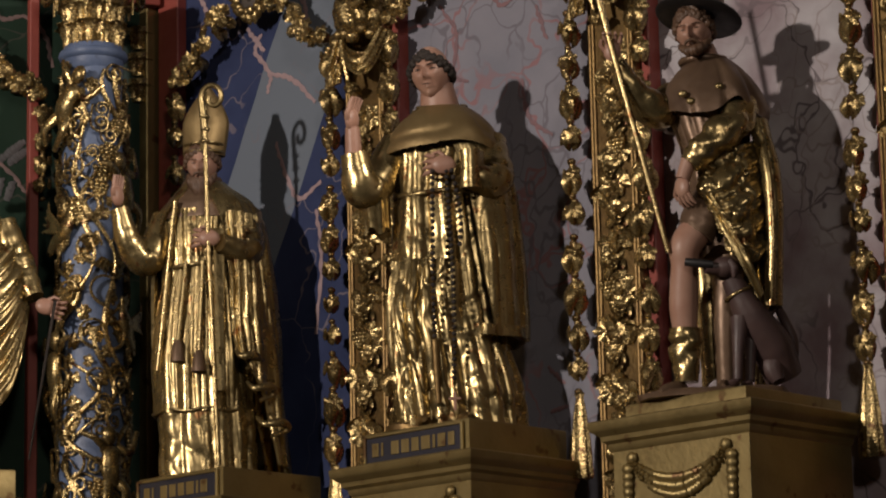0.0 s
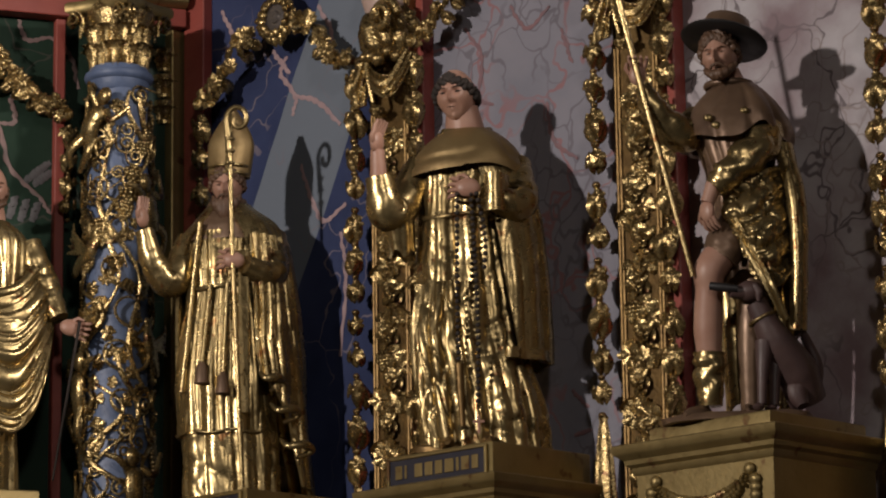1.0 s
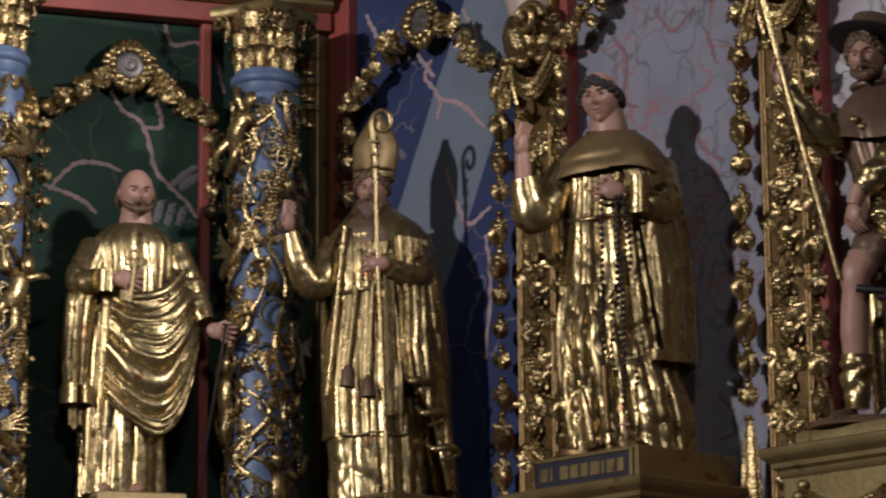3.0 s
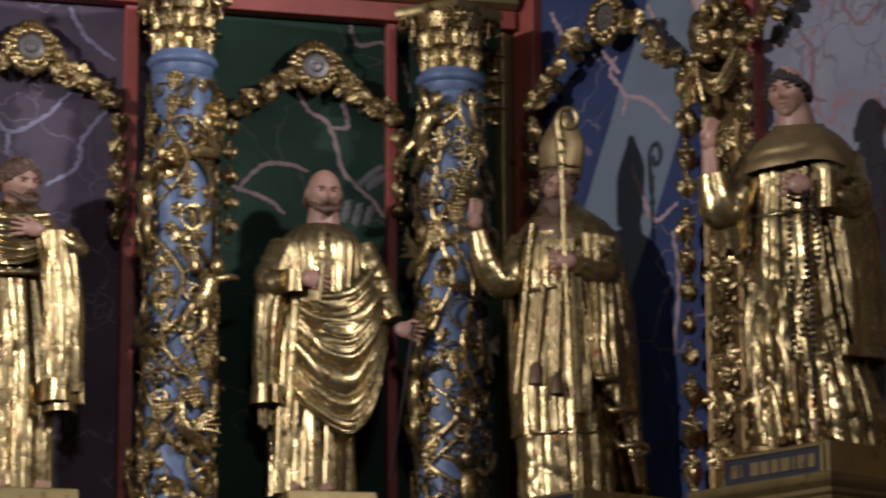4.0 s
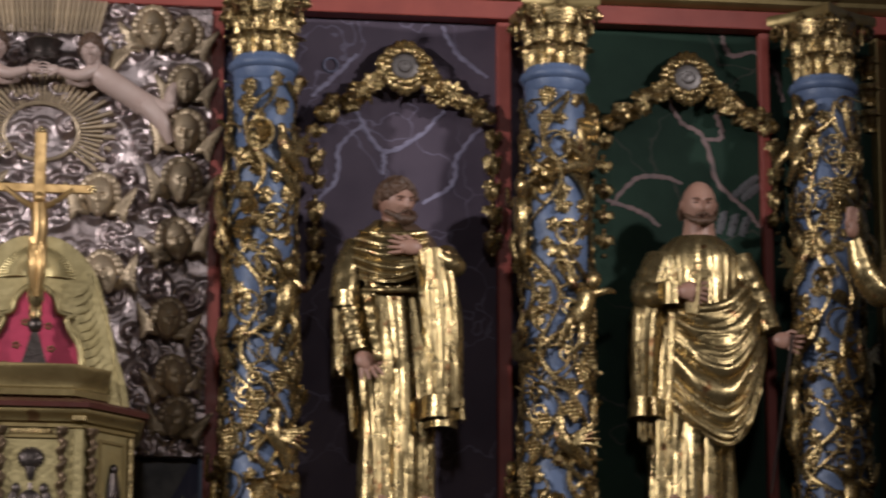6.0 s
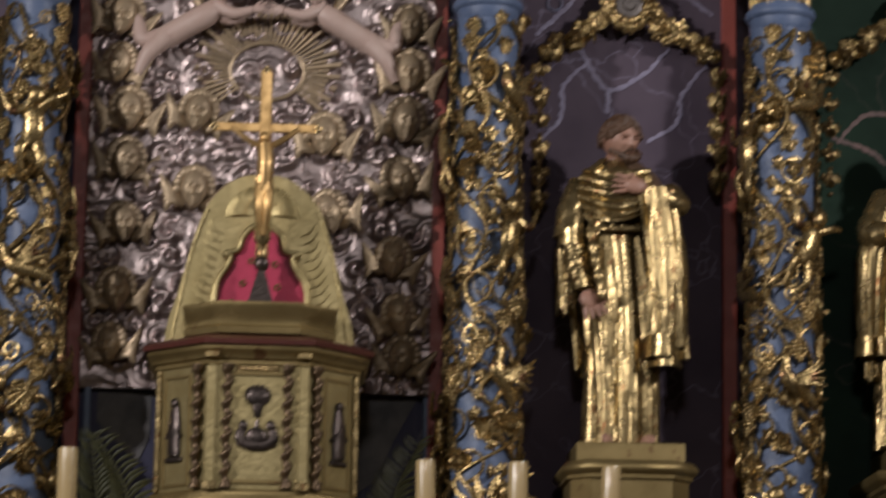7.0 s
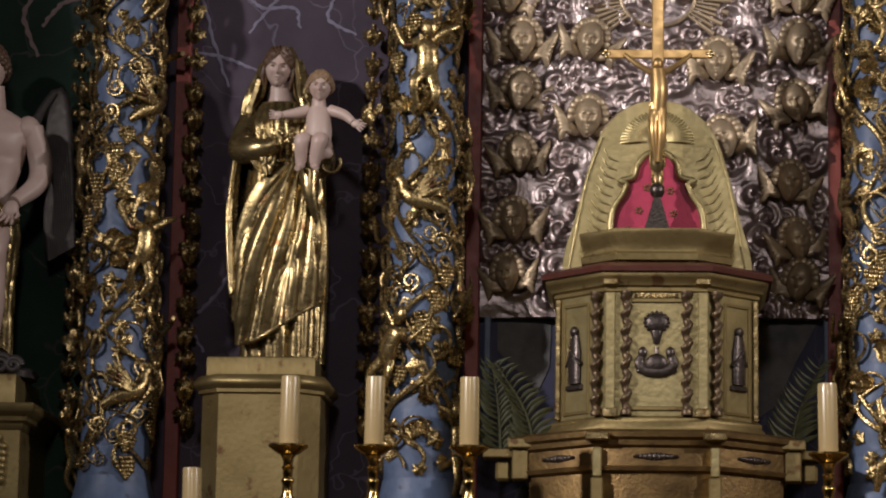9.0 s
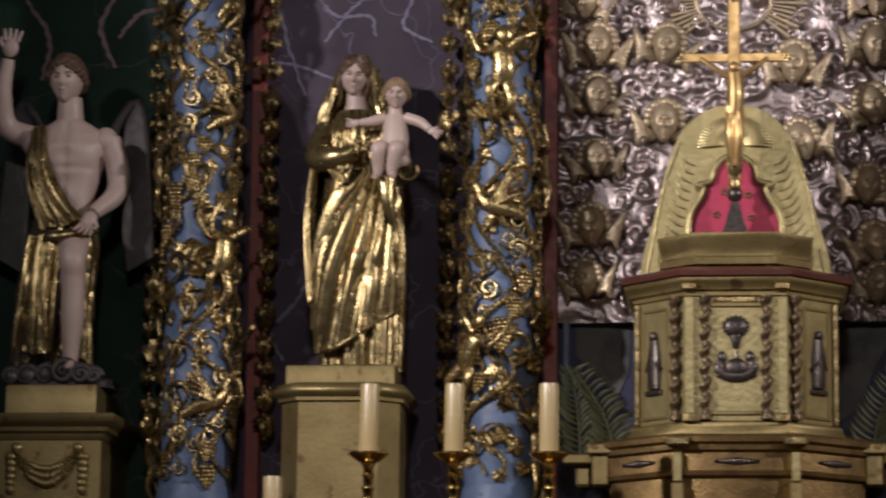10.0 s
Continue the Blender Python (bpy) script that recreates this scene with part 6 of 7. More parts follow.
        s.ball((x, -0.10, z), (r * 0.9, 0.02, r * 0.9), 3, 12)
    rocky_base(s, 0.17, 0.11, 0.03, 3, 9)
    return s


GROUND = 2.895
statue(at(1.13, 0.23, GROUND) @ Matrix.Diagonal((1.18, 1.05, 1, 1)), apostle_praying(), [GOLD, SKIN, HAIR_BROWN, CAPE], "gilded statue of a bearded apostle, hand on breast")
statue(at(2.085, 0.23, GROUND + 0.02, -6) @ Matrix.Diagonal((1.06, 1.04, 1.01, 1)), apostle_key(), [GOLD, SKIN, HAIR_BROWN, HAIR], "gilded statue of a bald apostle holding a key and a sword")
statue(wing_at(0.53, 0.30, 2.862, 42) @ Matrix.Diagonal((1.16, 1.10, 1.10, 1)), bishop(), [GOLD, SKIN, HAIR_BROWN, CAPE, CAPE_GOLD], "gilded statue of a mitred bishop with crozier, hand raised")
statue(wing_at(1.55, 0.30, 2.882, 40) @ Matrix.Diagonal((1.13, 1.06, 1.055, 1)), monk(), [GOLD, SKIN, HAIR, GOLD_DARK, CAPE_GOLD], "gilded statue of a tonsured monk holding a dark rosary")
statue(wing_at(2.55, 0.32, 2.845, 36) @ Matrix.Scale(1.0, 4), pilgrim(), [GOLD, SKIN, HAIR_BROWN, DOG, CAPE, BLACK], "gilded statue of a hatted pilgrim with staff and brown dog")
statue(at(-1.165, 0.23, GROUND - 0.005) @ Matrix.Diagonal((1.10, 1.05, 1.01, 1)), madonna(), [GOLD, SKIN_PALE, HAIR_BROWN, BROWN, HAIR_FAIR], "gilded statue of a veiled mother carrying a pale child")
statue(at(-2.09, 0.23, 2.835), angel(), [GOLD, SKIN_PALE, HAIR_BROWN, WING_GREY], "half-draped winged angel statue, pale flesh and gilded cloth")

# ---------------------------------------------------------------- supports below the altarpiece
slab("trim_predella", pose(0, YC - 0.28, 1.55), (5.56, 0.56, 1.3), GOLD_DARK)
slab("trim_predella_wing", wing_at(1.95, 0.30, 1.45), (4.1, 0.60, 1.1), GOLD_DARK)
for x in (-1.66, -0.72, 0.69, 1.62, 2.50):
    slab("trim_column_block", at(x, 0.25, 2.30), (0.34, 0.34, 0.2), GOLD_DULL, bevel=0.01)


# ---------------------------------------------------------------- pedestals
def stacked(s, outline, steps, mat=0):
    """Mouldings: the outline pushed out by each step's amount at each height."""
    s.loft([outline(o) for o, _ in steps], [z for _, z in steps], mat)


def rect(w, d0, d1):
    return lambda o: [(-w - o, -d1 - o), (w + o, -d1 - o), (w + o, -d0), (-w - o, -d0)]


def octa(wf, ws, df, dm, db):
    """Plan with canted front corners: front half width, full half width, depths of the front, of the cants' ends and of the back."""
    return lambda o: [(-ws - o, -db), (-ws - o, -dm - 0.4 * o), (-wf - 0.4 * o, -df - o), (wf + 0.4 * o, -df - o), (ws + o, -dm - 0.4 * o), (ws + o, -db)]


def canted_pedestal(m, label):
    t = thing("pedestal", m, label, "pedestal", "pedestals of the statues")
    body = Shape()
    stacked(body, octa(0.122, 0.180, 0.20, 0.14, -0.12), [(0, 2.20), (0, 2.775)])
    part("body", body, GOLD_DULL, t)
    c = Shape()
    stacked(c, octa(0.122, 0.180, 0.20, 0.14, -0.12), [(0.0, 2.772), (0.012, 2.776), (0.012, 2.786), (0.024, 2.796), (0.028, 2.802), (0.028, 2.812), (0.016, 2.826), (0.012, 2.830)])
    part("cornice", c, GOLD_DULL, t)
    p = Shape()
    stacked(p, rect(0.165, -0.12, 0.17), [(0, 2.828), (0, 2.884), (-0.004, 2.889)])
    part("plinth", p, GOLD_DULL, t, "flat block under the statue's feet")
    return t


def swag_shape(w, drop, z, y):
    """A carved swag with end drops."""
    s = Shape()
    u = np.linspace(-1, 1, 34)
    zz = z - drop * (1 - u ** 2)
    r = 0.010 + 0.022 * (1 - u ** 2)
    rng = np.random.RandomState(2)
    for a, h, q in zip(u, zz, r):
        for k in range(3):
            s.ball((a * w + rng.uniform(-0.006, 0.006), y - 0.004, h + (k - 1) * q * 0.7), (q * 0.42, 0.012, q * 0.40), 0, 7)
    for sx in (-1, 1):
        s.ball((sx * w, y - 0.004, z + 0.012), (0.017, 0.012, 0.017), 0, 9)
        for k in range(6):
            s.ball((sx * (w + 0.016), y - 0.004, z - 0.015 - 0.020 * k), (0.019 - 0.001 * k, 0.012, 0.016), 0, 8)
    return s


def square_pedestal(m, w, top, named, label, block=0.097):
    """top: height of the ledge. The name board carries its unread letters as bars."""
    t = thing("pedestal", m, label, "pedestal", "pedestals of the statues")
    b = Shape()
    stacked(b, rect(w - 0.05, -0.26, 0.16), [(0, 2.0), (0, top - 0.078)])
    part("body", b, GOLD_DULL, t)
    c = Shape()
    stacked(c, rect(w - 0.05, -0.26, 0.16), [(0, top - 0.08), (0.008, top - 0.072), (0.010, top - 0.060), (0.022, top - 0.052), (0.024, top - 0.040), (0.040, top - 0.028), (0.046, top - 0.022), (0.048, top - 0.004), (0.044, top)])
    part("cornice", c, GOLD_DULL, t)
    p = Shape()
    stacked(p, rect(w - 0.075, -0.26, 0.135), [(0, top - 0.002), (0, top + block - 0.005), (-0.004, top + block)])
    part("plinth", p, GOLD_DULL, t)
    part("swag", swag_shape(w - 0.12, 0.075, top - 0.115, -0.165), GOLD_DULL, t, "carved swag of fruit")
    if named:
        board = part("name_board", Shape().box((-0.005, -0.139, top + 0.047), (2 * w - 0.19, 0.008, 0.072), 0, 0.002), BLUE_BOARD, t, "dark blue name board")
        fr = Shape()
        for z in (top + 0.008, top + 0.086):
            fr.box((-0.005, -0.143, z), (2 * w - 0.17, 0.010, 0.009), 0, 0.002)
        for sx in (-1, 1):
            fr.box((-0.005 + sx * (w - 0.09), -0.143, top + 0.047), (0.009, 0.010, 0.087), 0, 0.002)
        part("frame", fr, GOLD_DULL, board)
        x = -w + 0.115
        for wd in (0.026, 0.008, 0.0, 0.030, 0.030, 0.028, 0.034, 0.010, 0.030, 0.024):
            if wd and x + wd < w - 0.11:
                part("letter_bar", Shape().box((x + wd / 2, -0.1445, top + 0.046), (wd, 0.004, 0.038), 0, 0.001), GOLD_DULL, board)
            x += (wd or 0.012) + 0.010
    return t


BLUE_BOARD = material("dark_blue_board", (0.012, 0.013, 0.024), 0.5, second=(0.02, 0.02, 0.032), scale=20, bump=0.2)
one = canted_pedestal(at(1.13, 0.23, 0), "gilded pedestal with canted corners under an apostle statue")
tagged(copy_thing(one, at(-1.195, 0.23, 0)), "gilded pedestal with canted corners under the mother and child")
square_pedestal(at(-2.09, 0.24, 0), 0.215, 2.738, False, "gilded square pedestal with carved swag under the angel")
square_pedestal(at(2.085, 0.24, 0), 0.215, 2.815, False, "gilded square pedestal with carved swag under the bald apostle")
square_pedestal(wing_at(0.60, 0.34, 0), 0.27, 2.765, True, "gilded square pedestal with a name board under the bishop")
square_pedestal(wing_at(1.60, 0.34, 0), 0.28, 2.785, True, "gilded square pedestal with a blue name board under the monk")
square_pedestal(wing_at(2.57, 0.34, 0), 0.275, 2.80, False, "gilded square pedestal with a carved swag under the pilgrim", 0.045)


# ---------------------------------------------------------------- garlands
def petal_ring(r0, r1, n, y=0.0):
    s = Shape()
    for i in range(n):
        a = 2 * np.pi * i / n
        rot = (Matrix.Rotation(-a, 3, "Y") @ Matrix.Rotation(radians(-18), 3, "X")).to_4x4()
        rm = (r0 + r1) / 2
        s.ball((rm * np.sin(a), y - 0.010 - 0.004 * (i % 2), rm * np.cos(a)), ((r1 + r0) * 0.5 * np.pi / n * 1.12, 0.009, (r1 - r0) * 0.62), 0, 8, rot)
    return s


ROSETTE = petal_ring(0.050, 0.094, 17).merge(petal_ring(0.044, 0.070, 15, -0.012)).mesh("petals", [GOLD_LEAF], 60)
DISC = Shape().revolve([(0.050, 0.0), (0.050, 0.010), (0.034, 0.016), (0.022, 0.015), (0.018, 0.020), (0.012, 0.019), (0.004, 0.022)], 0, 28).mesh("centre_disc", [MIRROR])
RING = Shape().revolve([(0.014, -0.01), (0.020, -0.01), (0.022, 0.0), (0.022, 0.014), (0.016, 0.018), (0.012, 0.012), (0.006, 0.006)], 0, 20).mesh("scroll_end", [GOLD_LEAF])
HUSK2 = bud_mesh("husk", GOLD_LEAF, 0.104, 0.031)
BEAD = Shape().ball((0, 0, 0), (0.012, 0.012, 0.010), 0, 9).mesh("bead", [GOLD_LEAF], 60)
TURN_X = Matrix.Rotation(radians(90), 4, "X")


def strand(parent, x, y, z_top, z_end, rng, tassel=False, scale=1.0):
    """Husks, beads and leaves hanging one below the other."""
    z = z_top
    while z > z_end:
        k = scale * rng.uniform(0.85, 1.12)
        part("husk", HUSK2 if rng.rand() > 0.35 else BUD, None, parent, m=pose(x + rng.uniform(-0.005, 0.005), y, z, rng.uniform(-8, 8), rng.uniform(-8, 8), rng.uniform(0, 360)) @ Matrix.Scale(k * 0.86, 4))
        for sx in (-1, 1):
            part("leaf", LEAVES[int(rng.randint(3))], None, parent, m=pose(x + sx * 0.020, y - 0.016, z - 0.030 * k, rng.uniform(-20, 20), sx * rng.uniform(100, 160), sx * 35) @ Matrix.Scale(0.60 * k, 4))
        part("bead", BEAD, None, parent, m=pose(x, y - 0.004, z - 0.090 * k) @ Matrix.Scale(k * 0.9, 4))
        z -= 0.096 * k
    if tassel:
        a = np.linspace(0, 2 * np.pi, 22, endpoint=False)
        rows = [np.stack([(r * (1 + 0.12 * np.cos(9 * a))) * np.cos(a), r * 0.7 * (1 + 0.12 * np.cos(9 * a)) * np.sin(a), np.full(22, q)], -1)
                for r, q in ((0.034, -0.23), (0.037, -0.22), (0.030, -0.12), (0.018, -0.03), (0.012, 0.0), (0.016, 0.012), (0.006, 0.02))]
        part("tassel", Shape().grid(np.stack(rows), True, 0, True, True), GOLD_LEAF, parent, "gilded tassel", m=pose(x, y, z - 0.01))


def festoon(m, half, drop, rise, lengths, seed, label, tassel=False):
    """A rosette with leafy garlands down to two scroll ends, from which husk strands hang."""
    rng = np.random.RandomState(seed)
    t = thing("garland", m, label, "garland", "garlands over the niches")
    ros = part("petals", ROSETTE, None, t, "wreath of gilded petals")
    part("centre_disc", DISC, None, ros, "dull glass boss", m=pose(0, -0.004, 0) @ TURN_X)
    for sx, ln in ((-1, lengths[0]), (1, lengths[1])):
        p = smooth_path([(sx * 0.095, -0.02, -0.040), (sx * half * 0.45, -0.02, -rise), (sx * half * 0.75, -0.02, -drop * 0.72), (sx * half, -0.02, -drop)], 9)
        for i, (x, y, z) in enumerate(p[:-1]):
            d = p[i + 1] - p[i]
            ang = math.degrees(math.atan2(d[0], -d[2]))
            k = 0.58 + 0.34 * math.sin(math.pi * (i + 0.4) / 9)
            part("husk", HUSK2, None, t, m=pose(x, y, z, 0, -ang, rng.uniform(0, 360)) @ Matrix.Scale(k * 0.72, 4))
            for j in range(4):
                part("leaf", LEAVES[int(rng.randint(3))], None, t, m=pose(x + rng.uniform(-0.020, 0.020), y - 0.010 - rng.uniform(0, 0.016), z + rng.uniform(-0.03, 0.02), rng.uniform(-40, 40), rng.uniform(0, 360), rng.uniform(-40, 40)) @ Matrix.Scale(0.86 * k, 4))
        part("scroll_end", RING, None, t, m=pose(sx * half, -0.03, -drop) @ TURN_X)
        if ln:
            strand(t, sx * (half + 0.012), -0.018, -drop - 0.03, -drop - ln, rng, tassel, 1.18 if tassel else 0.9)
    return t


GARL = "gilded carved garland with a rosette above the apostle's niche"
festoon(at(1.16, 0.05, 4.358), 0.275, 0.170, 0.075, (0.46, 0.40), 1, GARL)
festoon(at(2.095, 0.05, 4.358), 0.275, 0.165, 0.07, (0.44, 0.30), 2, "gilded carved garland with a rosette above the bald apostle")
festoon(at(-1.19, 0.05, 4.358), 0.275, 0.170, 0.075, (1.45, 1.45), 3, "gilded carved garland hanging beside the mother and child")
festoon(at(-2.13, 0.05, 4.358), 0.275, 0.170, 0.075, (0.4, 1.45), 4, "gilded carved garland above the angel's niche")
for u, s in ((0.50, 5), (1.50, 6), (2.50, 7), (3.5, 8)):
    festoon(wing_at(u, 0.07, 4.455), 0.355, 0.22, 0.05, (0.30 if u < 1 else 1.25, 1.25), s, "gilded carved garland with husk strands and tassels beside a wing niche", True)


# ---------------------------------------------------------------- carved pilasters of the wing
def pilaster(m, seed):
    rng = np.random.RandomState(seed)
    t = thing("pilaster", m, "gilded pilaster carved with roses and leaves between red borders", "pilaster", "pilasters of the wing")
    part("board", Shape().box((0, -0.04, 3.35), (0.165, 0.08, 2.5), 0, 0.004), GOLD_DARK, t, "fluted gilded board")
    for sx in (-1, 1):
        part("red_border", Shape().box((sx * 0.098, -0.025, 3.35), (0.030, 0.05, 2.5), 0, 0.003), RED, t)
        for k in (0.078, 0.066):
            part("moulding", Shape().tube([(sx * k, -0.083, 2.1), (sx * k, -0.083, 4.6)], 0.0055, 0, 8), GOLD_DARK, t)
    z = 2.25
    i = 0
    while z < 3.98:
        x = 0.012 * (1 if i % 2 else -1)
        part("flower", FLOWER, None, t, m=pose(x, -0.086, z, rng.uniform(-10, 10), rng.uniform(0, 60), rng.uniform(-10, 10)) @ Matrix.Scale(rng.uniform(0.95, 1.2), 4))
        for j in range(5):
            part("leaf", LEAVES[j % 3], None, t, m=pose(rng.uniform(-0.045, 0.045), -0.084 - rng.uniform(0, 0.01), z + 0.065 + rng.uniform(-0.03, 0.03), rng.uniform(-30, 30), rng.uniform(0, 360), rng.uniform(-25, 25)) @ Matrix.Scale(rng.uniform(0.75, 1.1), 4))
        part("acanthus_leaf", ACANTHUS, None, t, m=pose(-x * 2.5, -0.084, z + 0.035, 0, rng.uniform(-40, 40), 0) @ Matrix.Scale(0.75, 4))
        if i % 3 == 1:
            part("grape_cluster", GRAPE, None, t, m=pose(-x * 2, -0.088, z + 0.09) @ Matrix.Scale(1.1, 4))
        z += 0.135
        i += 1
    # bracket: a plain torso wrapped in swirling cloth, a belt of fruit, and drapery tied in a bow
    br = Shape()
    a = np.linspace(0, 2 * np.pi, 90, endpoint=False)
    rows = []
    for zz in np.linspace(4.20, 4.36, 26):
        r = np.interp(zz, [4.20, 4.24, 4.30, 4.34, 4.36], [0.070, 0.092, 0.100, 0.092, 0.075])
        rr = r * (1 + 0.11 * ridge(9 * a + 34 * (zz - 4.2)) + 0.05 * lobes(lattice(a / 6.2832 * 12, zz * 20, 4, 12)))
        rows.append(np.stack([rr * np.sin(a), -0.075 - 0.85 * rr * np.cos(a), np.full(90, zz)], -1))
    br.grid(np.stack(rows), True, 0, True, True)
    bracket = part("bracket", br, GOLD_LEAF, t, "gilded bracket of swirling carved cloth")
    s_ = np.linspace(0, 4.2 * np.pi, 50)
    r = 0.052 * (1 - 0.85 * s_ / s_[-1])
    part("volute", Shape().tube(np.stack([0.062 + r * np.cos(s_), -0.155 - 0.004 * s_, 4.315 + r * np.sin(s_)], -1), np.linspace(0.015, 0.009, 50), 0, 9), GOLD_LEAF, bracket)
    for i in range(9):
        g = -1.25 + 2.5 * i / 8
        part("fruit", Shape().ball((0, 0, 0), (0.021, 0.021, 0.020), 0, 10), GOLD_LEAF, bracket, m=pose(0.098 * math.sin(g), -0.08 - 0.085 * math.cos(g), 4.195 + 0.012 * math.sin(i * 2.3)) @ Matrix.Scale(0.8 + 0.3 * (i % 3) / 2, 4))
    tail = Shape()
    cloth(tail, [[(-0.020, -0.15, 4.185), (-0.030, -0.15, 4.12), (-0.040, -0.15, 4.055)], [(-0.030, -0.165, 4.185), (-0.062, -0.165, 4.12), (-0.082, -0.16, 4.045)],
                 [(-0.042, -0.15, 4.185), (-0.088, -0.14, 4.12), (-0.118, -0.13, 4.055)]], 4, 0.009, 0, 3, nu=26, nv=50)
    part("cloth_tail", tail, GOLD_LEAF, bracket, "gilded carved cloth end")
    loop = Shape()
    cloth(loop, [[(-0.015, -0.155, 4.185), (0.030, -0.165, 4.135), (0.075, -0.155, 4.125), (0.108, -0.12, 4.20)], [(-0.018, -0.16, 4.175), (0.030, -0.180, 4.105), (0.085, -0.165, 4.095), (0.122, -0.12, 4.20)],
                 [(-0.020, -0.155, 4.165), (0.025, -0.165, 4.080), (0.090, -0.150, 4.065), (0.130, -0.10, 4.19)]], 3, 0.010, 0, 6, nu=40, nv=50)
    part("cloth_loop", loop, GOLD_LEAF, bracket, "gilded carved cloth slung in a loop")
    part("cloth_cord", Shape().tube(smooth_path([(-0.015, -0.165, 4.18), (0.0, -0.17, 4.11), (0.012, -0.165, 4.05)], 12), np.linspace(0.010, 0.007, 12), 0, 8), GOLD_LEAF, bracket)
    part("drop_flower", FLOWER, None, t, m=pose(0.0, -0.13, 4.035, 60, 0, 0) @ Matrix.Scale(0.8, 4))
    bust = Shape()
    bust.tube(smooth_path([(0.005, -0.075, 4.34), (-0.008, -0.080, 4.39), (-0.012, -0.080, 4.44), (-0.005, -0.07, 4.52)], 18), np.interp(np.linspace(0, 1, 18), [0, 0.4, 1], [0.070, 0.078, 0.092]), 0, 24)
    part("bust", bust, SKIN_PALE, bracket, "flesh-coloured torso above the bracket")
    wrap = Shape()
    cloth(wrap, [[(-0.105, -0.06, 4.50), (-0.05, -0.165, 4.48), (0.05, -0.16, 4.53)], [(-0.10, -0.06, 4.46), (-0.05, -0.172, 4.44), (0.05, -0.165, 4.50)], [(-0.09, -0.07, 4.43), (-0.04, -0.16, 4.415), (0.05, -0.155, 4.47)]], 3, 0.007, 0, 9, nu=40, nv=40)
    part("cloth_wrap", wrap, GOLD_LEAF, bracket, "gilded cloth round the torso")
    return t


post = pilaster(wing_at(1.018, 0.0, 0), 21)
for u in (2.022, 3.02):
    copy_thing(post, wing_at(u, 0.0, 0))

# small capitals stacked on the corner upright
for z in (4.24, 4.33, 4.42):
    t = thing("corner_capital", wing_at(-0.06, 0.08, z), "small gilded leaf capital on the corner upright", "capital", "corner capitals")
    part("bell", Shape().revolve([(0.026, -0.03), (0.028, 0.0), (0.036, 0.03), (0.04, 0.045)], 0, 18), GOLD_LEAF, t)
    for i in range(6):
        part("acanthus_leaf", ACANTHUS, None, t, m=Matrix.Rotation(2 * np.pi * i / 6, 4, "Z") @ pose(0, -0.026, -0.02) @ Matrix.Scale(0.6, 4))

# ---------------------------------------------------------------- silver cloud relief behind the altar
rng = np.random.RandomState(8)
NX, NZ = 250, 330
gx, gz = np.meshgrid(np.linspace(-0.555, 0.535, NX), np.linspace(3.07, 4.53, NZ))
height = 0.010 * np.sin(gx * 21 + 3 * np.sin(gz * 13)) * np.sin(gz * 17)
for i in range(420):
    cx, cz, rad, sg = rng.uniform(-0.56, 0.54), rng.uniform(3.06, 4.54), rng.uniform(0.022, 0.048), rng.choice([-1, 1])
    dx, dz = gx - cx, gz - cz
    rr = np.hypot(dx, dz)
    near = rr < rad * 2.6
    an = np.arctan2(dz, dx)
    bump = (0.55 + 0.45 * np.cos(rr / rad * 5.2 - sg * an + i)) * np.exp(-(rr / (rad * 1.15)) ** 2)
    height = np.where(near, np.maximum(height * 0.9, 0.030 * bump * (rad / 0.03) ** 0.6 + height * 0.35), height)
relief = thing("relief_panel", at(0, 0.03, 0), "tarnished silver relief of swirling clouds with gilded winged heads", "relief")
front = np.stack([gx, -0.012 - height, gz], -1)
back = np.stack([gx, np.full_like(gx, 0.02), gz], -1)
cl = Shape()
cl.grid(front, False, 0)
edge = np.concatenate([front[0], front[1:, -1], front[-1, -2::-1], front[-2:0:-1, 0]])
wall = np.stack([edge * (1, 0, 1) + (0, 0.02, 0), edge])
cl.grid(wall, True, 0, True, False)
part("clouds", cl, SILVER, relief, "silvered curling clouds", sharp=70)


def winged_head_mesh():
    s = Shape()
    head(s, (0, -0.028, 0), 0.044, nod=8, skin=0, hair=0, style="none")
    for i in range(11):
        a = radians(-100 + 20 * i)
        s.ball((0.038 * math.sin(a), -0.022 - 0.004 * (i % 2), 0.006 + 0.042 * math.cos(a)), (0.013, 0.012, 0.013), 0, 8)
    for sx in (-1, 1):
        for i in range(6):
            q = i / 5
            s.tube(smooth_path([(sx * 0.02, -0.008, -0.035), (sx * (0.05 + 0.012 * q), -0.018, -0.03 + 0.03 * q), (sx * (0.060 + 0.022 * q), -0.012, -0.055 + 0.085 * q)], 8), [0.007, 0.010, 0.011, 0.011, 0.010, 0.009, 0.007, 0.003], 0, 6)
    return s.mesh("winged_head", [GOLD_RELIEF], 60)


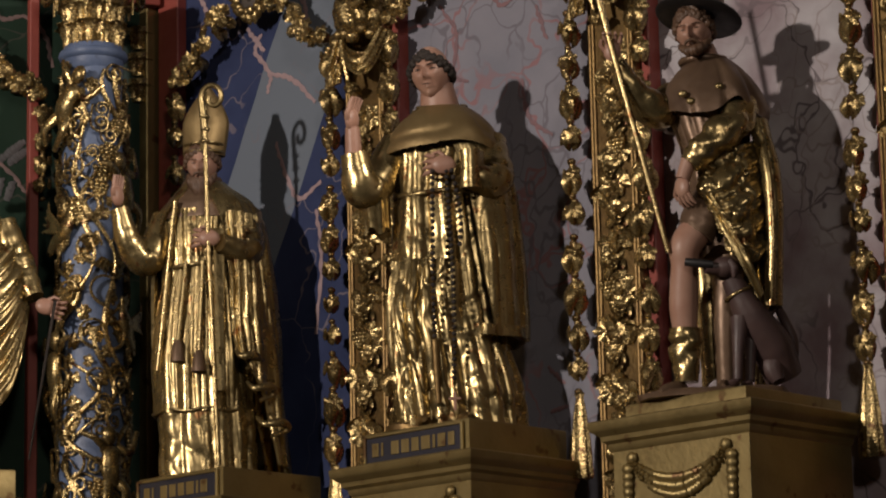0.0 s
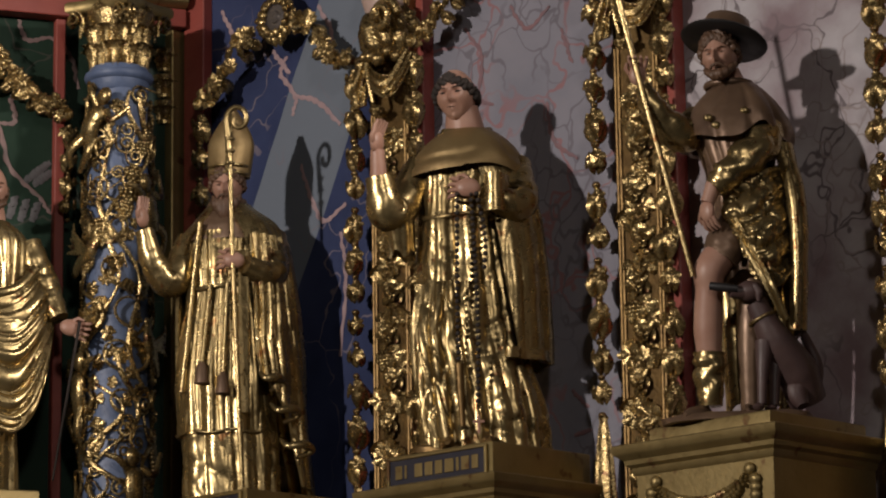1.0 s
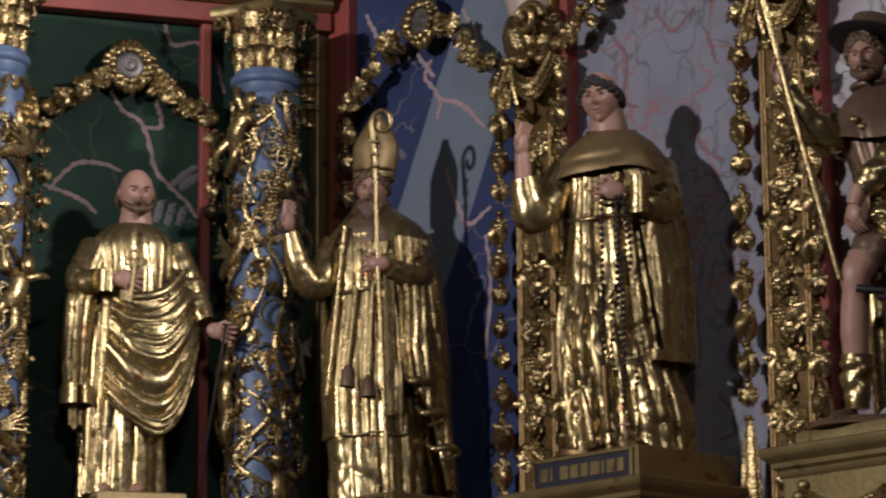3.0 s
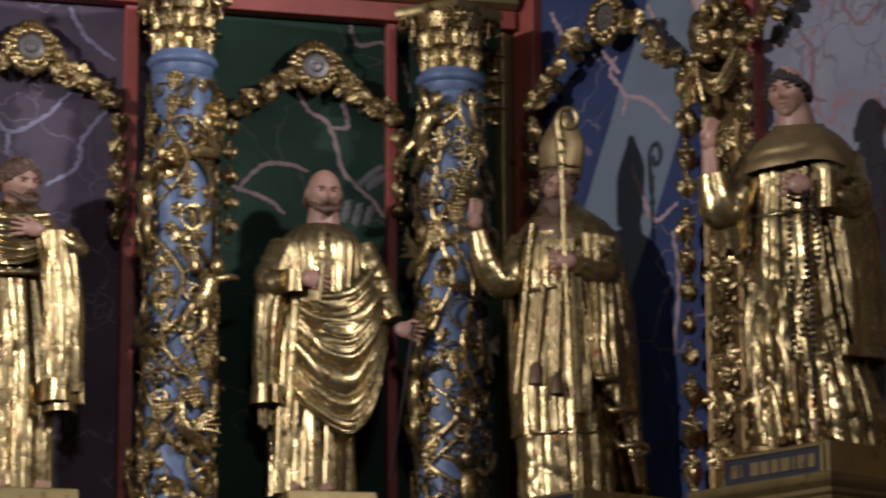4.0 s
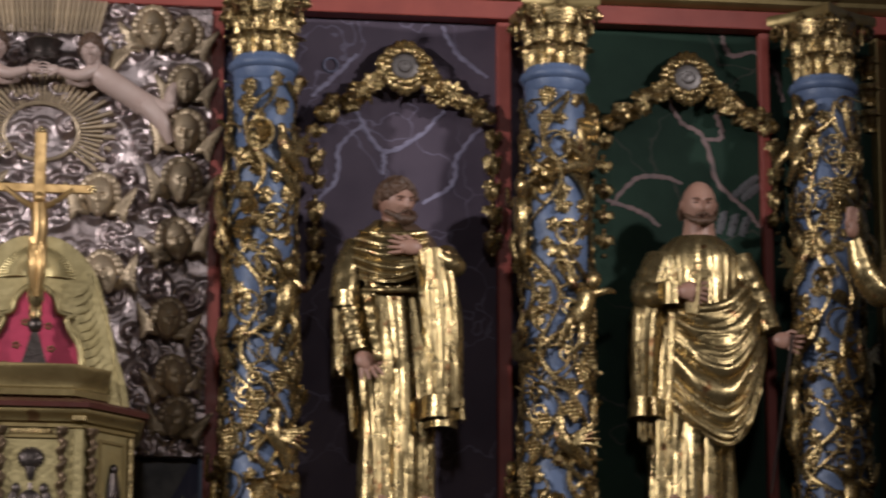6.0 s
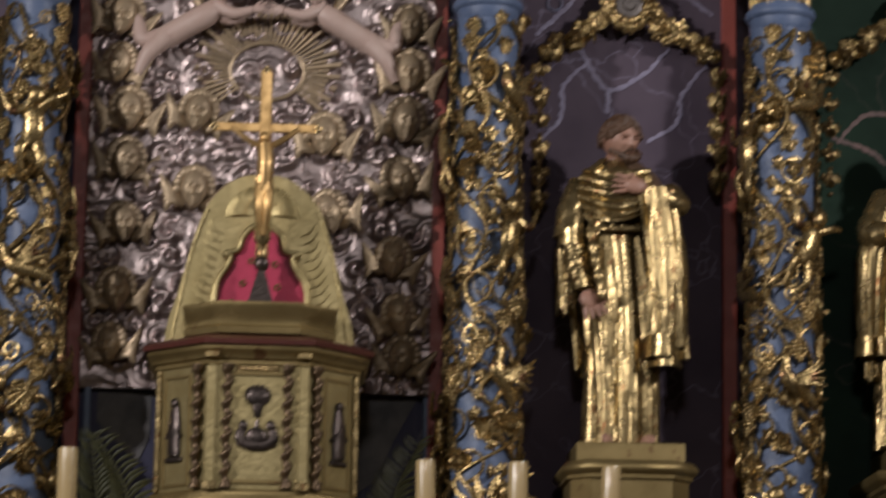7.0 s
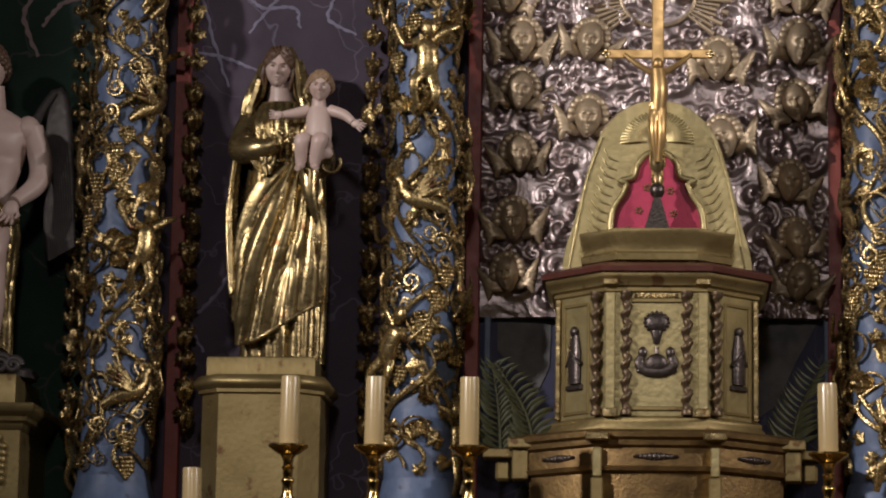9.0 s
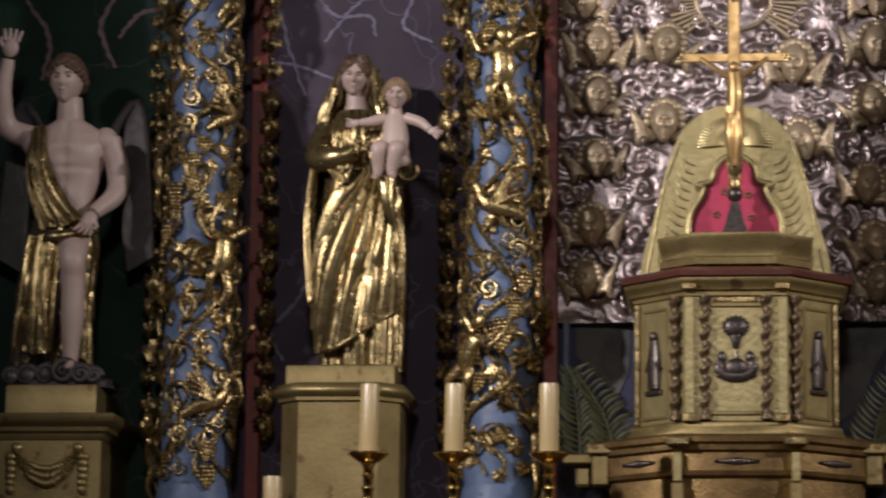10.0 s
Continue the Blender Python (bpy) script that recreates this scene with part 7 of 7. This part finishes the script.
GOLD_RELIEF = material("browned_gilding", (0.47, 0.37, 0.24), 0.42, 0.5, second=(0.31, 0.235, 0.16), scale=25, bump=0.3, bump_scale=90, per_piece=0.25)
WINGED = winged_head_mesh()
for x, z in ((-0.43, 3.95), (-0.44, 3.79), (-0.44, 3.585), (-0.45, 3.37), (-0.215, 3.95), (-0.22, 3.70), (0.19, 3.885), (0.215, 3.635), (0.44, 3.94), (0.435, 3.75),
             (0.41, 3.495), (0.43, 3.31), (0.455, 4.42), (0.35, 4.44), (0.455, 4.26), (0.455, 4.10), (-0.46, 4.42), (-0.35, 4.44), (-0.46, 4.26), (-0.46, 4.10), (-0.46, 3.20), (0.45, 3.18)):
    part("winged_head", WINGED, None, relief, m=pose(x, -0.035, z, 0, rng.uniform(-14, 14), rng.uniform(-20, 20)) @ Matrix.Diagonal((1.34, 0.95, 1.34, 1)) @ Matrix.Scale(rng.uniform(0.92, 1.08), 4))
RAY = Shape().tube([(0, 0, 0), (0, -0.004, 0.10)], [0.0035, 0.0085], 0, 6).mesh("ray", [GOLD_RELIEF])
fan = part("ray_fan", Shape().tube(np.stack([0.118 * np.cos(turn), 0.094 * np.sin(turn), 0 * turn], -1), 0.007, 0, 8, side=(0, 0, 1)), GOLD_RELIEF, relief, "fan of gilded rays", m=pose(0, -0.026, 4.10) @ Matrix.Rotation(radians(90), 4, "X"))
for i in range(46):                                                  # fan of gilded rays round a clouded centre
    a = -128 + 256 * i / 45
    x, z = 0.12 * math.sin(radians(a)), 0.096 * math.cos(radians(a))
    part("ray", RAY, None, fan, m=(pose(0, -0.026, 4.10) @ Matrix.Rotation(radians(90), 4, "X")).inverted() @ pose(x, -0.030, 4.10 + z, 0, a, 0) @ Matrix.Scale(0.95 + 0.25 * (i % 2) - 0.18 * abs(math.sin(i * 1.7)), 4))
for i in range(24):
    x = -0.21 + 0.42 * i / 23
    part("ray", RAY, None, relief, m=pose(x * 0.8, -0.045, 4.42, 0, x * 60, 0) @ Matrix.Scale(1.12, 4))


def putto(mirror):
    """A flying child, plain carved form in pale flesh."""
    s = Shape()
    f = -1 if mirror else 1
    q = lambda x, y, z: (f * x, y, z)
    limb(s, [q(0.10, 0, -0.075), q(0.05, -0.01, -0.045), q(-0.02, -0.02, -0.005), q(-0.055, -0.02, 0.02)], [0.040, 0.038, 0.040, 0.034], 0, 16)
    head(s, q(-0.075, -0.045, 0.085), 0.047, turn=-10 * f, nod=16, skin=0, hair=1, style="curly")
    s.tube([q(-0.06, -0.02, 0.03), q(-0.07, -0.035, 0.06)], [0.026, 0.022], 0, 10)
    limb(s, [q(-0.06, -0.03, 0.03), q(-0.115, -0.05, 0.0), q(-0.175, -0.055, 0.012)], [0.023, 0.019, 0.013], 0)
    hand(s, q(-0.19, -0.056, 0.016), (-f, 0, 0.15), 0, 0.038)
    limb(s, [q(-0.03, -0.02, 0.03), q(-0.09, -0.01, -0.01), q(-0.15, -0.02, -0.01)], [0.022, 0.017, 0.011], 0)
    limb(s, [q(0.10, -0.01, -0.075), q(0.15, -0.02, -0.13), q(0.185, -0.015, -0.20)], [0.036, 0.028, 0.015], 0)
    limb(s, [q(0.10, 0.0, -0.07), q(0.17, -0.01, -0.085), q(0.19, 0, -0.02), q(0.225, -0.01, 0.0)], [0.034, 0.026, 0.020, 0.011], 0)
    for i in range(5):
        s.tube(smooth_path([q(-0.01, 0.02, 0.04), q(0.0 + 0.012 * i, 0.03, 0.11), q(-0.02 + 0.028 * i, 0.03, 0.16 - 0.012 * i)], 8), np.linspace(0.013, 0.005, 8), 2, 7)
    return s


for f, x in ((False, 0.225), (True, -0.225)):
    solid("putto", at(x, 0.09, 4.265), putto(f), [SKIN_PALE, HAIR_BROWN, GOLD_RELIEF], "pale carved flying child on the cloud relief", "statue", "flying children", sharp=60)
solid("carved_crown", at(0, 0.10, 4.34), Shape().revolve([(0.05, -0.02), (0.055, -0.005), (0.045, 0.0), (0.05, 0.02), (0.065, 0.04), (0.05, 0.05), (0.01, 0.055)], 0, 16), BRONZE, "dark carved crown held by two flying children", "crown")

# ---------------------------------------------------------------- tabernacle
tab = thing("tabernacle", at(0, 0, 0), "gilded canted tabernacle with twisted colonnettes and dark silver reliefs", "tabernacle")
plan = octa(0.145, 0.298, 0.68, 0.52, 0.14)
s = Shape()
stacked(s, plan, [(0, 2.672), (0, 3.050)])
part("body", s, PALEGOLD, tab, "pale gilded panels")
s = Shape()
stacked(s, plan, [(0.0, 3.045), (0.006, 3.050), (0.006, 3.060), (0.016, 3.066), (0.018, 3.078), (0.028, 3.086), (0.032, 3.092), (0.032, 3.100)])
part("cornice", s, GOLD_DULL, tab)
s = Shape()
stacked(s, plan, [(0.030, 3.099), (0.044, 3.104), (0.046, 3.118), (0.02, 3.132)])
part("top_board", s, REDWOOD, tab, "dark red-brown top board")
s = Shape()
stacked(s, plan, [(0.022, 2.640), (0.022, 2.652), (0.012, 2.664), (0.012, 2.676), (0.0, 2.684)])
part("base_moulding", s, GOLD_DULL, tab)
step = octa(0.112, 0.205, 0.63, 0.545, 0.25)
s = Shape()
stacked(s, step, [(0.018, 3.150), (0.020, 3.168), (0.010, 3.176), (0.010, 3.196), (0.016, 3.204), (0.022, 3.226), (0.026, 3.234), (0.026, 3.242), (0.018, 3.244)])
part("stepped_top", s, GOLD_DULL, tab, "carved gilded step under the cross")
for x in (-0.10, 0.10):
    part("foot", Shape().box((x, -0.615, 3.141), (0.026, 0.03, 0.024), 0, 0.004), GOLD_DULL, tab)


COLONNETTE = material("dark_bronzed_gilding", (0.17, 0.115, 0.065), 0.42, 0.7, second=(0.10, 0.07, 0.045), scale=30, bump=0.4, bump_scale=120)


def twisted(x, d, r=0.0125):
    n = 110
    zz = np.linspace(2.70, 3.035, n)
    a = np.linspace(0, 2 * np.pi, 16, endpoint=False)
    ang = (zz - 2.7) * 2 * np.pi / 0.050
    rows = np.stack([np.stack([x + r * 0.38 * np.cos(w) + r * (1 + 0.16 * np.sin(2 * w)) * np.cos(a), -d + r * 0.38 * np.sin(w) + r * np.sin(a), np.full(16, h)], -1) for w, h in zip(ang, zz)])
    sh = Shape().grid(rows, True, 0, True, True)
    sh.revolve([(r * 1.3, 2.684), (r * 1.4, 2.69), (r * 1.1, 2.70)], 0, 16, (x, -d, 0))
    sh.revolve([(r * 1.1, 3.03), (r * 1.5, 3.04), (r * 1.5, 3.048)], 0, 16, (x, -d, 0))
    return sh


for x, d in ((-0.088, 0.692), (0.088, 0.692), (-0.176, 0.668), (0.176, 0.668)):
    part("twisted_colonnette", twisted(x, d), COLONNETTE, tab, "dark gilded twisted colonnette")
for sx in (-1, 1):
    part("corner_strip", Shape().box((sx * 0.135, -0.688, 2.865), (0.030, 0.018, 0.36), 0, 0.003), PALEGOLD, tab)
    part("strip_foot", Shape().box((sx * 0.135, -0.694, 2.690), (0.044, 0.030, 0.026), 0, 0.003), GOLD, tab)
    part("strip_cap", Shape().box((sx * 0.135, -0.698, 3.073), (0.044, 0.036, 0.018), 0, 0.003), GOLD, tab)
    part("edge_strip", Shape().box((sx * 0.292, -0.535, 2.865), (0.016, 0.02, 0.36), 0, 0.003), GOLD, tab, "bright gilded edge strip")
    # side figure in low relief, set on the canted panel
    f = Shape()
    f.ball((0, -0.006, 0.085), (0.012, 0.008, 0.014), 0, 10)
    f.tube([(0, -0.004, 0.075), (0, -0.006, 0.03), (0, -0.005, -0.05)], [0.012, 0.020, 0.019], 0, 12, 0.45)
    f.tube([(-0.022, -0.005, -0.005), (0, -0.01, 0.03), (0.022, -0.005, -0.002)], [0.006, 0.009, 0.006], 0, 8)
    f.box((0, -0.003, -0.060), (0.052, 0.012, 0.014), 0, 0.003)
    part("side_figure", f, BRONZE, tab, "dark relief figure", m=pose(sx * 0.238, -0.583, 2.845, 0, 0, sx * 46) @ Matrix.Diagonal((1.35, 1.2, 1.15, 1)))
    pn = Shape()
    for z in (2.70, 3.02):
        pn.box((0, 0, z - 2.86), (0.112, 0.008, 0.010), 0, 0.002)
    for q in (-1, 1):
        pn.box((q * 0.052, 0, 0), (0.010, 0.008, 0.32), 0, 0.002)
    part("panel_frame", pn, GOLD_DULL, tab, m=pose(sx * 0.236, -0.587, 2.86, 0, 0, sx * 46))
ch = Shape()                                                          # cup with a disc above, two small bowed forms beside
ch.ball((0, -0.685, 2.955), (0.034, 0.012, 0.030), 0, 16)
for i in range(16):
    a = 2 * np.pi * i / 16
    ch.ball((0.034 * math.cos(a), -0.685, 2.958 + 0.028 * math.sin(a)), 0.006, 0, 6)
ch.tube([(0, -0.684, 2.93), (0, -0.688, 2.91), (0, -0.684, 2.895)], [0.018, 0.013, 0.009], 0, 12, 0.6)
ch.tube([(0, -0.684, 2.885), (0, -0.684, 2.865)], [0.006, 0.007], 0, 8)
for sx in (-1, 1):
    ch.ball((sx * 0.040, -0.685, 2.868), (0.014, 0.009, 0.018), 0, 10)
    ch.tube(smooth_path([(sx * 0.042, -0.684, 2.858), (sx * 0.050, -0.686, 2.835), (sx * 0.03, -0.686, 2.815), (0, -0.686, 2.812)], 12), np.linspace(0.012, 0.018, 12), 0, 10, 0.5)
ch.ball((0, -0.685, 2.835), (0.034, 0.012, 0.030), 0, 14)
ch.ball((0, -0.684, 2.815), (0.060, 0.010, 0.016), 0, 16)
part("front_relief", ch, BRONZE, tab, "dark relief of a cup with disc")
pf = Shape()
for z in (2.705, 3.022):
    pf.box((0, -0.684, z), (0.150, 0.008, 0.012), 0, 0.002)
part("panel_frame", pf, GOLD_DULL, tab)
for i in range(7):
    part("frieze_leaf", LEAVES[i % 3], None, tab, m=pose(-0.055 + 0.018 * i, -0.686, 3.036, 0, 180, 0) @ Matrix.Scale(0.34, 4))


def bell(w, h, z0, n=26):
    """Half outline of the bell-shaped back, both sides joined."""
    pts = smooth_path([(1.0, 0.0), (0.96, 0.15), (0.875, 0.30), (0.795, 0.47), (0.71, 0.64), (0.61, 0.79), (0.46, 0.90), (0.24, 0.98), (0.0, 1.0)], n)
    right = [(x * w, z0 + z * h) for x, z in pts]
    return right + [(-x, z) for x, z in right[-2::-1]]


canopy = Shape().plate(bell(0.290, 0.550, 3.135), -0.34, -0.40, 0, 0.001)
cano = part("canopy_back", canopy, PALEGOLD, tab, "pale embossed gilded bell-shaped back", sharp=20)
em = Shape()
for sx in (-1, 1):
    for i in range(15):
        a = radians(8 + 76 * i / 14)
        em.tube(smooth_path([(sx * 0.03 * math.sin(a), -0.402, 3.555 + 0.03 * math.cos(a)), (sx * 0.07 * math.sin(a), -0.408, 3.55 + 0.07 * math.cos(a)), (sx * 0.115 * math.sin(a), -0.402, 3.54 + 0.112 * math.cos(a))], 7), [0.003, 0.005, 0.006, 0.006, 0.006, 0.005, 0.002], 0, 6)
    for i in range(13):
        z = 3.17 + 0.027 * i
        w = 0.205 - 0.0050 * i
        em.tube(smooth_path([(sx * (w - 0.028), -0.401, z), (sx * w, -0.4025, z + 0.012), (sx * (w + 0.030 - 0.001 * i), -0.401, z + 0.042)], 8), np.array([0.0012, 0.0022, 0.003, 0.0034, 0.003, 0.0026, 0.002, 0.001]), 0, 7)
    em.tube(smooth_path([(sx * 0.268, -0.401, 3.15), (sx * 0.243, -0.404, 3.29), (sx * 0.212, -0.404, 3.44), (sx * 0.168, -0.404, 3.57)], 24), 0.0035, 0, 7)
em.ball((-0.005, -0.405, 3.615), 0.012, 0, 10)
part("embossed_leaves", em, PALEGOLD, cano)
arch = smooth_path([(0.140, 3.20), (0.140, 3.30), (0.128, 3.350), (0.102, 3.390), (0.092, 3.422), (0.112, 3.430), (0.070, 3.442), (0.058, 3.482), (0.032, 3.512), (0.0, 3.518)], 34)
full = [(x, z) for x, z in arch] + [(-x, z) for x, z in arch[-2::-1]]
lining = part("pink_lining", Shape().plate(full, -0.38, -0.418, 0), PINK, tab, "deep pink embroidered silk lining")
part("arch_rim", Shape().tube([(x, -0.425, z) for x, z in full], 0.010, 0, 9), PALEGOLD, tab, "raised gilded rim of the opening")
fl = Shape()
for x, z in ((-0.09, 3.28), (-0.055, 3.34), (0.05, 3.33), (0.09, 3.27), (-0.03, 3.41), (0.04, 3.40), (-0.02, 3.27), (0.0, 3.47)):
    for k in range(5):
        fl.ball((x + 0.008 * math.cos(k * 1.257), -0.420, z + 0.008 * math.sin(k * 1.257)), 0.0045, 0, 6)
part("embroidery", fl, GOLD_DULL, lining)

# ledge and lower stage below the tabernacle
low = thing("tabernacle_stage", at(0, 0, 0), "gilded stepped stage with piers and painted panels under the tabernacle", "altar stage")
lp = octa(0.185, 0.385, 0.70, 0.52, 0.10)
s = Shape()
stacked(s, lp, [(0.0, 2.588), (0.012, 2.596), (0.014, 2.610), (0.026, 2.618), (0.028, 2.632), (0.020, 2.640)])
part("ledge", s, GOLD_DARK, low)
s = Shape()
stacked(s, lp, [(0, 2.535), (0, 2.590)])
part("frieze", s, GOLD_DARK, low)
s = Shape()
stacked(s, lp, [(-0.012, 2.20), (-0.012, 2.515), (0.006, 2.522), (0.010, 2.534), (0.0, 2.537)])
part("lower_body", s, GOLD_DARK, low)
for x, d, rz in ((0.0, 0.702, 0), (-0.285, 0.612, -42), (0.285, 0.612, 42)):
    o = Shape()
    for k in range(9):
        u = -1 + k / 4
        o.ball((u * 0.055, 0, 0), (0.012, 0.007, 0.011 * (1.15 - abs(u) * 0.6)), 0, 8)
    part("frieze_ornament", o, BRONZE, low, "dark scrolled frieze ornament", m=pose(x, -d, 2.563, 0, 0, rz))
for sx in (-1, 1):
    part("pier", Shape().box((sx * 0.17, -0.700, 2.545), (0.026, 0.04, 0.085), 0, 0.003), PALEGOLD, low)
    part("pier_cap", Shape().box((sx * 0.17, -0.712, 2.618), (0.068, 0.065, 0.024), 0, 0.004), GOLD, low)
    part("pier_shaft", Shape().box((sx * 0.17, -0.700, 2.35), (0.036, 0.045, 0.30), 0, 0.004), GOLD_DULL, low)
    part("outer_pier", Shape().box((sx * 0.40, -0.50, 2.555), (0.05, 0.07, 0.09), 0, 0.004), GOLD_DULL, low)
    part("outer_cap", Shape().box((sx * 0.40, -0.505, 2.616), (0.075, 0.095, 0.03), 0, 0.004), GOLD_DULL, low)
    part("side_wing", Shape().box((sx * 0.47, -0.42, 2.595), (0.09, 0.10, 0.028), 0, 0.004), GOLD_DULL, low)
    part("side_console", Shape().box((sx * 0.455, -0.42, 2.545), (0.045, 0.05, 0.06), 0, 0.008), GOLD_DULL, low)

# ---------------------------------------------------------------- crucifix
CROSS_GOLD = material("bright_gilding", (0.64, 0.43, 0.19), 0.38, 0.8, second=(0.52, 0.33, 0.13), scale=20, bump=0.2)
cr = thing("crucifix", at(0.0, 0.50, 0), "gilded standing crucifix with a small figure on a knobbed foot", "crucifix")
c = Shape()
c.box((0, 0, 3.68), (0.036, 0.016, 0.60), 0, 0.003)
c.box((0.003, 0, 3.806), (0.31, 0.011, 0.028), 0, 0.003)
cross = part("cross", c, CROSS_GOLD, cr, "plain gilded cross")
c = Shape()
for x, z in ((0, 3.985), (0.158, 3.806), (-0.155, 3.806)):
    for k in range(4):
        c.ball((x + 0.009 * math.cos(k * 1.571), -0.002, z + 0.009 * math.sin(k * 1.571)), 0.007, 0, 8)
part("finials", c, GOLD, cross)
c = Shape()
c.ball((0, -0.016, 3.775), (0.013, 0.013, 0.016), 0, 10)
limb(c, [(0, -0.015, 3.76), (0.003, -0.018, 3.71), (0, -0.015, 3.66)], [0.017, 0.020, 0.017], 0, 12)
for sx in (-1, 1):
    limb(c, [(sx * 0.014, -0.014, 3.755), (sx * 0.045, -0.014, 3.775), (sx * 0.075, -0.012, 3.800)], [0.008, 0.007, 0.005], 0, 8)
    limb(c, [(sx * 0.007, -0.015, 3.67), (sx * 0.009, -0.024, 3.61), (sx * 0.003, -0.015, 3.54)], [0.013, 0.011, 0.006], 0, 9)
drape(c, [(3.635, 0, -0.016, 0.020, 0.015, 0.003), (3.68, 0, -0.016, 0.019, 0.014, 0.002)], [(7, 1, 0, 30)], 0, 40, 16)
part("figure", c, CROSS_GOLD, cr, "small gilded figure", m=pose(0, -0.004, 3.80) @ Matrix.Diagonal((1.35, 1.5, 1.28, 1)) @ pose(0, 0, -3.80))
c = Shape().revolve([(0.016, 3.40), (0.020, 3.42), (0.014, 3.44), (0.024, 3.46), (0.024, 3.50), (0.012, 3.52)], 0, 14)
part("stem", c, GOLD, cr)
part("knob", Shape().ball((0, -0.002, 3.385), (0.023, 0.022, 0.025), 0, 16), BRONZE, cr, "dark round knob")
c = Shape()
c.loft([[(-0.045, -0.03), (0.045, -0.03), (0.045, 0.03), (-0.045, 0.03)], [(-0.03, -0.022), (0.03, -0.022), (0.03, 0.022), (-0.03, 0.022)], [(-0.010, -0.01), (0.010, -0.01), (0.010, 0.01), (-0.010, 0.01)]], (3.245, 3.29, 3.365))
c.box((0, 0, 3.36), (0.012, 0.012, 0.03), 0, 0.002)
part("foot", c, BRONZE, cr, "dark stepped foot")

# ---------------------------------------------------------------- candles on the altar shelf
shelf = solid("altar_shelf", at(0, 1.0, 2.16), Shape().box((0, 0, 0), (3.2, 0.42, 0.08), 0, 0.006), GOLD_DARK, "gilded shelf behind the altar carrying the candlesticks", "shelf")
solid("altar", at(0, 1.05, 1.51), Shape().box((0, 0, 0), (3.0, 0.5, 1.22), 0, 0.01), GOLD_DARK, "gilded high altar block below the candle shelf", "altar")


def candlestick_shape():
    s = Shape().revolve([(0.060, 2.20), (0.062, 2.215), (0.05, 2.225), (0.03, 2.235), (0.018, 2.26), (0.014, 2.30), (0.022, 2.315), (0.014, 2.33), (0.013, 2.37), (0.020, 2.385), (0.022, 2.40), (0.016, 2.415),
                         (0.014, 2.44), (0.018, 2.450), (0.018, 2.456), (0.013, 2.462), (0.015, 2.485), (0.019, 2.490), (0.013, 2.496), (0.016, 2.515), (0.020, 2.520), (0.022, 2.524)], 0, 20)
    return s


stick_mesh = candlestick_shape().mesh("stem", [BRASS])
tray_mesh = Shape().revolve([(0.010, 2.522), (0.030, 2.528), (0.046, 2.540), (0.056, 2.548), (0.056, 2.553), (0.04, 2.551), (0.012, 2.550)], 0, 36).mesh("tray", [BRASS])
candle_shape = Shape().revolve([(0.0272, 0.0), (0.0275, 0.01), (0.0272, 0.19), (0.0255, 0.197), (0.018, 0.196), (0.010, 0.191), (0.003, 0.190)], 0, 28)
candle_mesh = candle_shape.mesh("candle", [CREAM])
for i, (x, dz) in enumerate(((-1.30, -0.265), (-1.032, 0.0), (-0.791, 0.0), (-0.523, 0.0), (0.478, -0.010), (0.737, -0.010), (0.997, -0.016))):
    low_one = dz < -0.2
    st = thing("candlestick", at(x, 1.0, dz if not low_one else -0.0), "turned brass candlestick with a wide drip tray", "candlestick", "altar candlesticks")
    k = Matrix() if not low_one else pose(0, 0, 2.2) @ Matrix.Diagonal((1, 1, 0.25, 1)) @ pose(0, 0, -2.2)
    part("stem", stick_mesh, None, st, m=k)
    part("tray", tray_mesh, None, st, m=Matrix() if not low_one else pose(0, 0, -0.262))
    cd = new("candle", candle_mesh)
    cd.matrix_world = at(x, 1.0, 2.551 + (dz if not low_one else -0.262), 40 * i) @ pose(0, 0, 0, 0.6 * (i % 3 - 1), 0.9 * ((i * 2) % 3 - 1), 0)
    tagged(cd, "unlit cream wax candle standing on a brass candlestick", "candle", "altar candles")


# ---------------------------------------------------------------- palm fronds behind the tabernacle
def frond(m, lean, seed):
    rng = np.random.RandomState(seed)
    t = thing("palm_frond", m, "dark green palm frond standing behind the tabernacle", "plant", "palm fronds")
    p = smooth_path([(0, 0, 0), (lean * 0.25, -0.01, 0.17), (lean, -0.02, 0.33)], 20)
    part("stalk", Shape().tube(p, np.linspace(0.007, 0.002, 20), 0, 6), GREENERY, t)
    lf = Shape()
    n = 9
    q = np.linspace(0, 1, n)
    w = 0.009 * np.sin(np.pi * (0.08 + 0.9 * q))
    mid = np.stack([q * 0.12, -0.02 * np.sin(q * 2), 0.05 * q - 0.06 * q ** 2], -1)
    up, dn = mid + np.stack([0 * q, 0 * q + 0.002, w], -1), mid - np.stack([0 * q, 0 * q - 0.002, w], -1)
    lf.grid(np.stack([up, mid - (0, 0.002, 0), dn, mid + (0, 0.003, 0)], 1), True, 0, True, True)
    me = lf.mesh("leaflet", [GREENERY])
    for i in range(3, 19):
        for sx in (-1, 1):
            part("leaflet", me, None, t, m=Matrix.Translation(p[i]) @ Matrix.Rotation(radians(rng.uniform(-12, 12)), 4, "X") @ Matrix.Rotation(radians((-38 if sx > 0 else -142) + rng.uniform(-8, 8)), 4, "Y") @ Matrix.Scale(1.0 - 0.03 * i, 4))
    return t


frond(at(-0.36, 0.30, 2.56), -0.13, 1)
frond(at(-0.47, 0.25, 2.56), -0.03, 2)
frond(at(0.40, 0.30, 2.56), 0.10, 3)
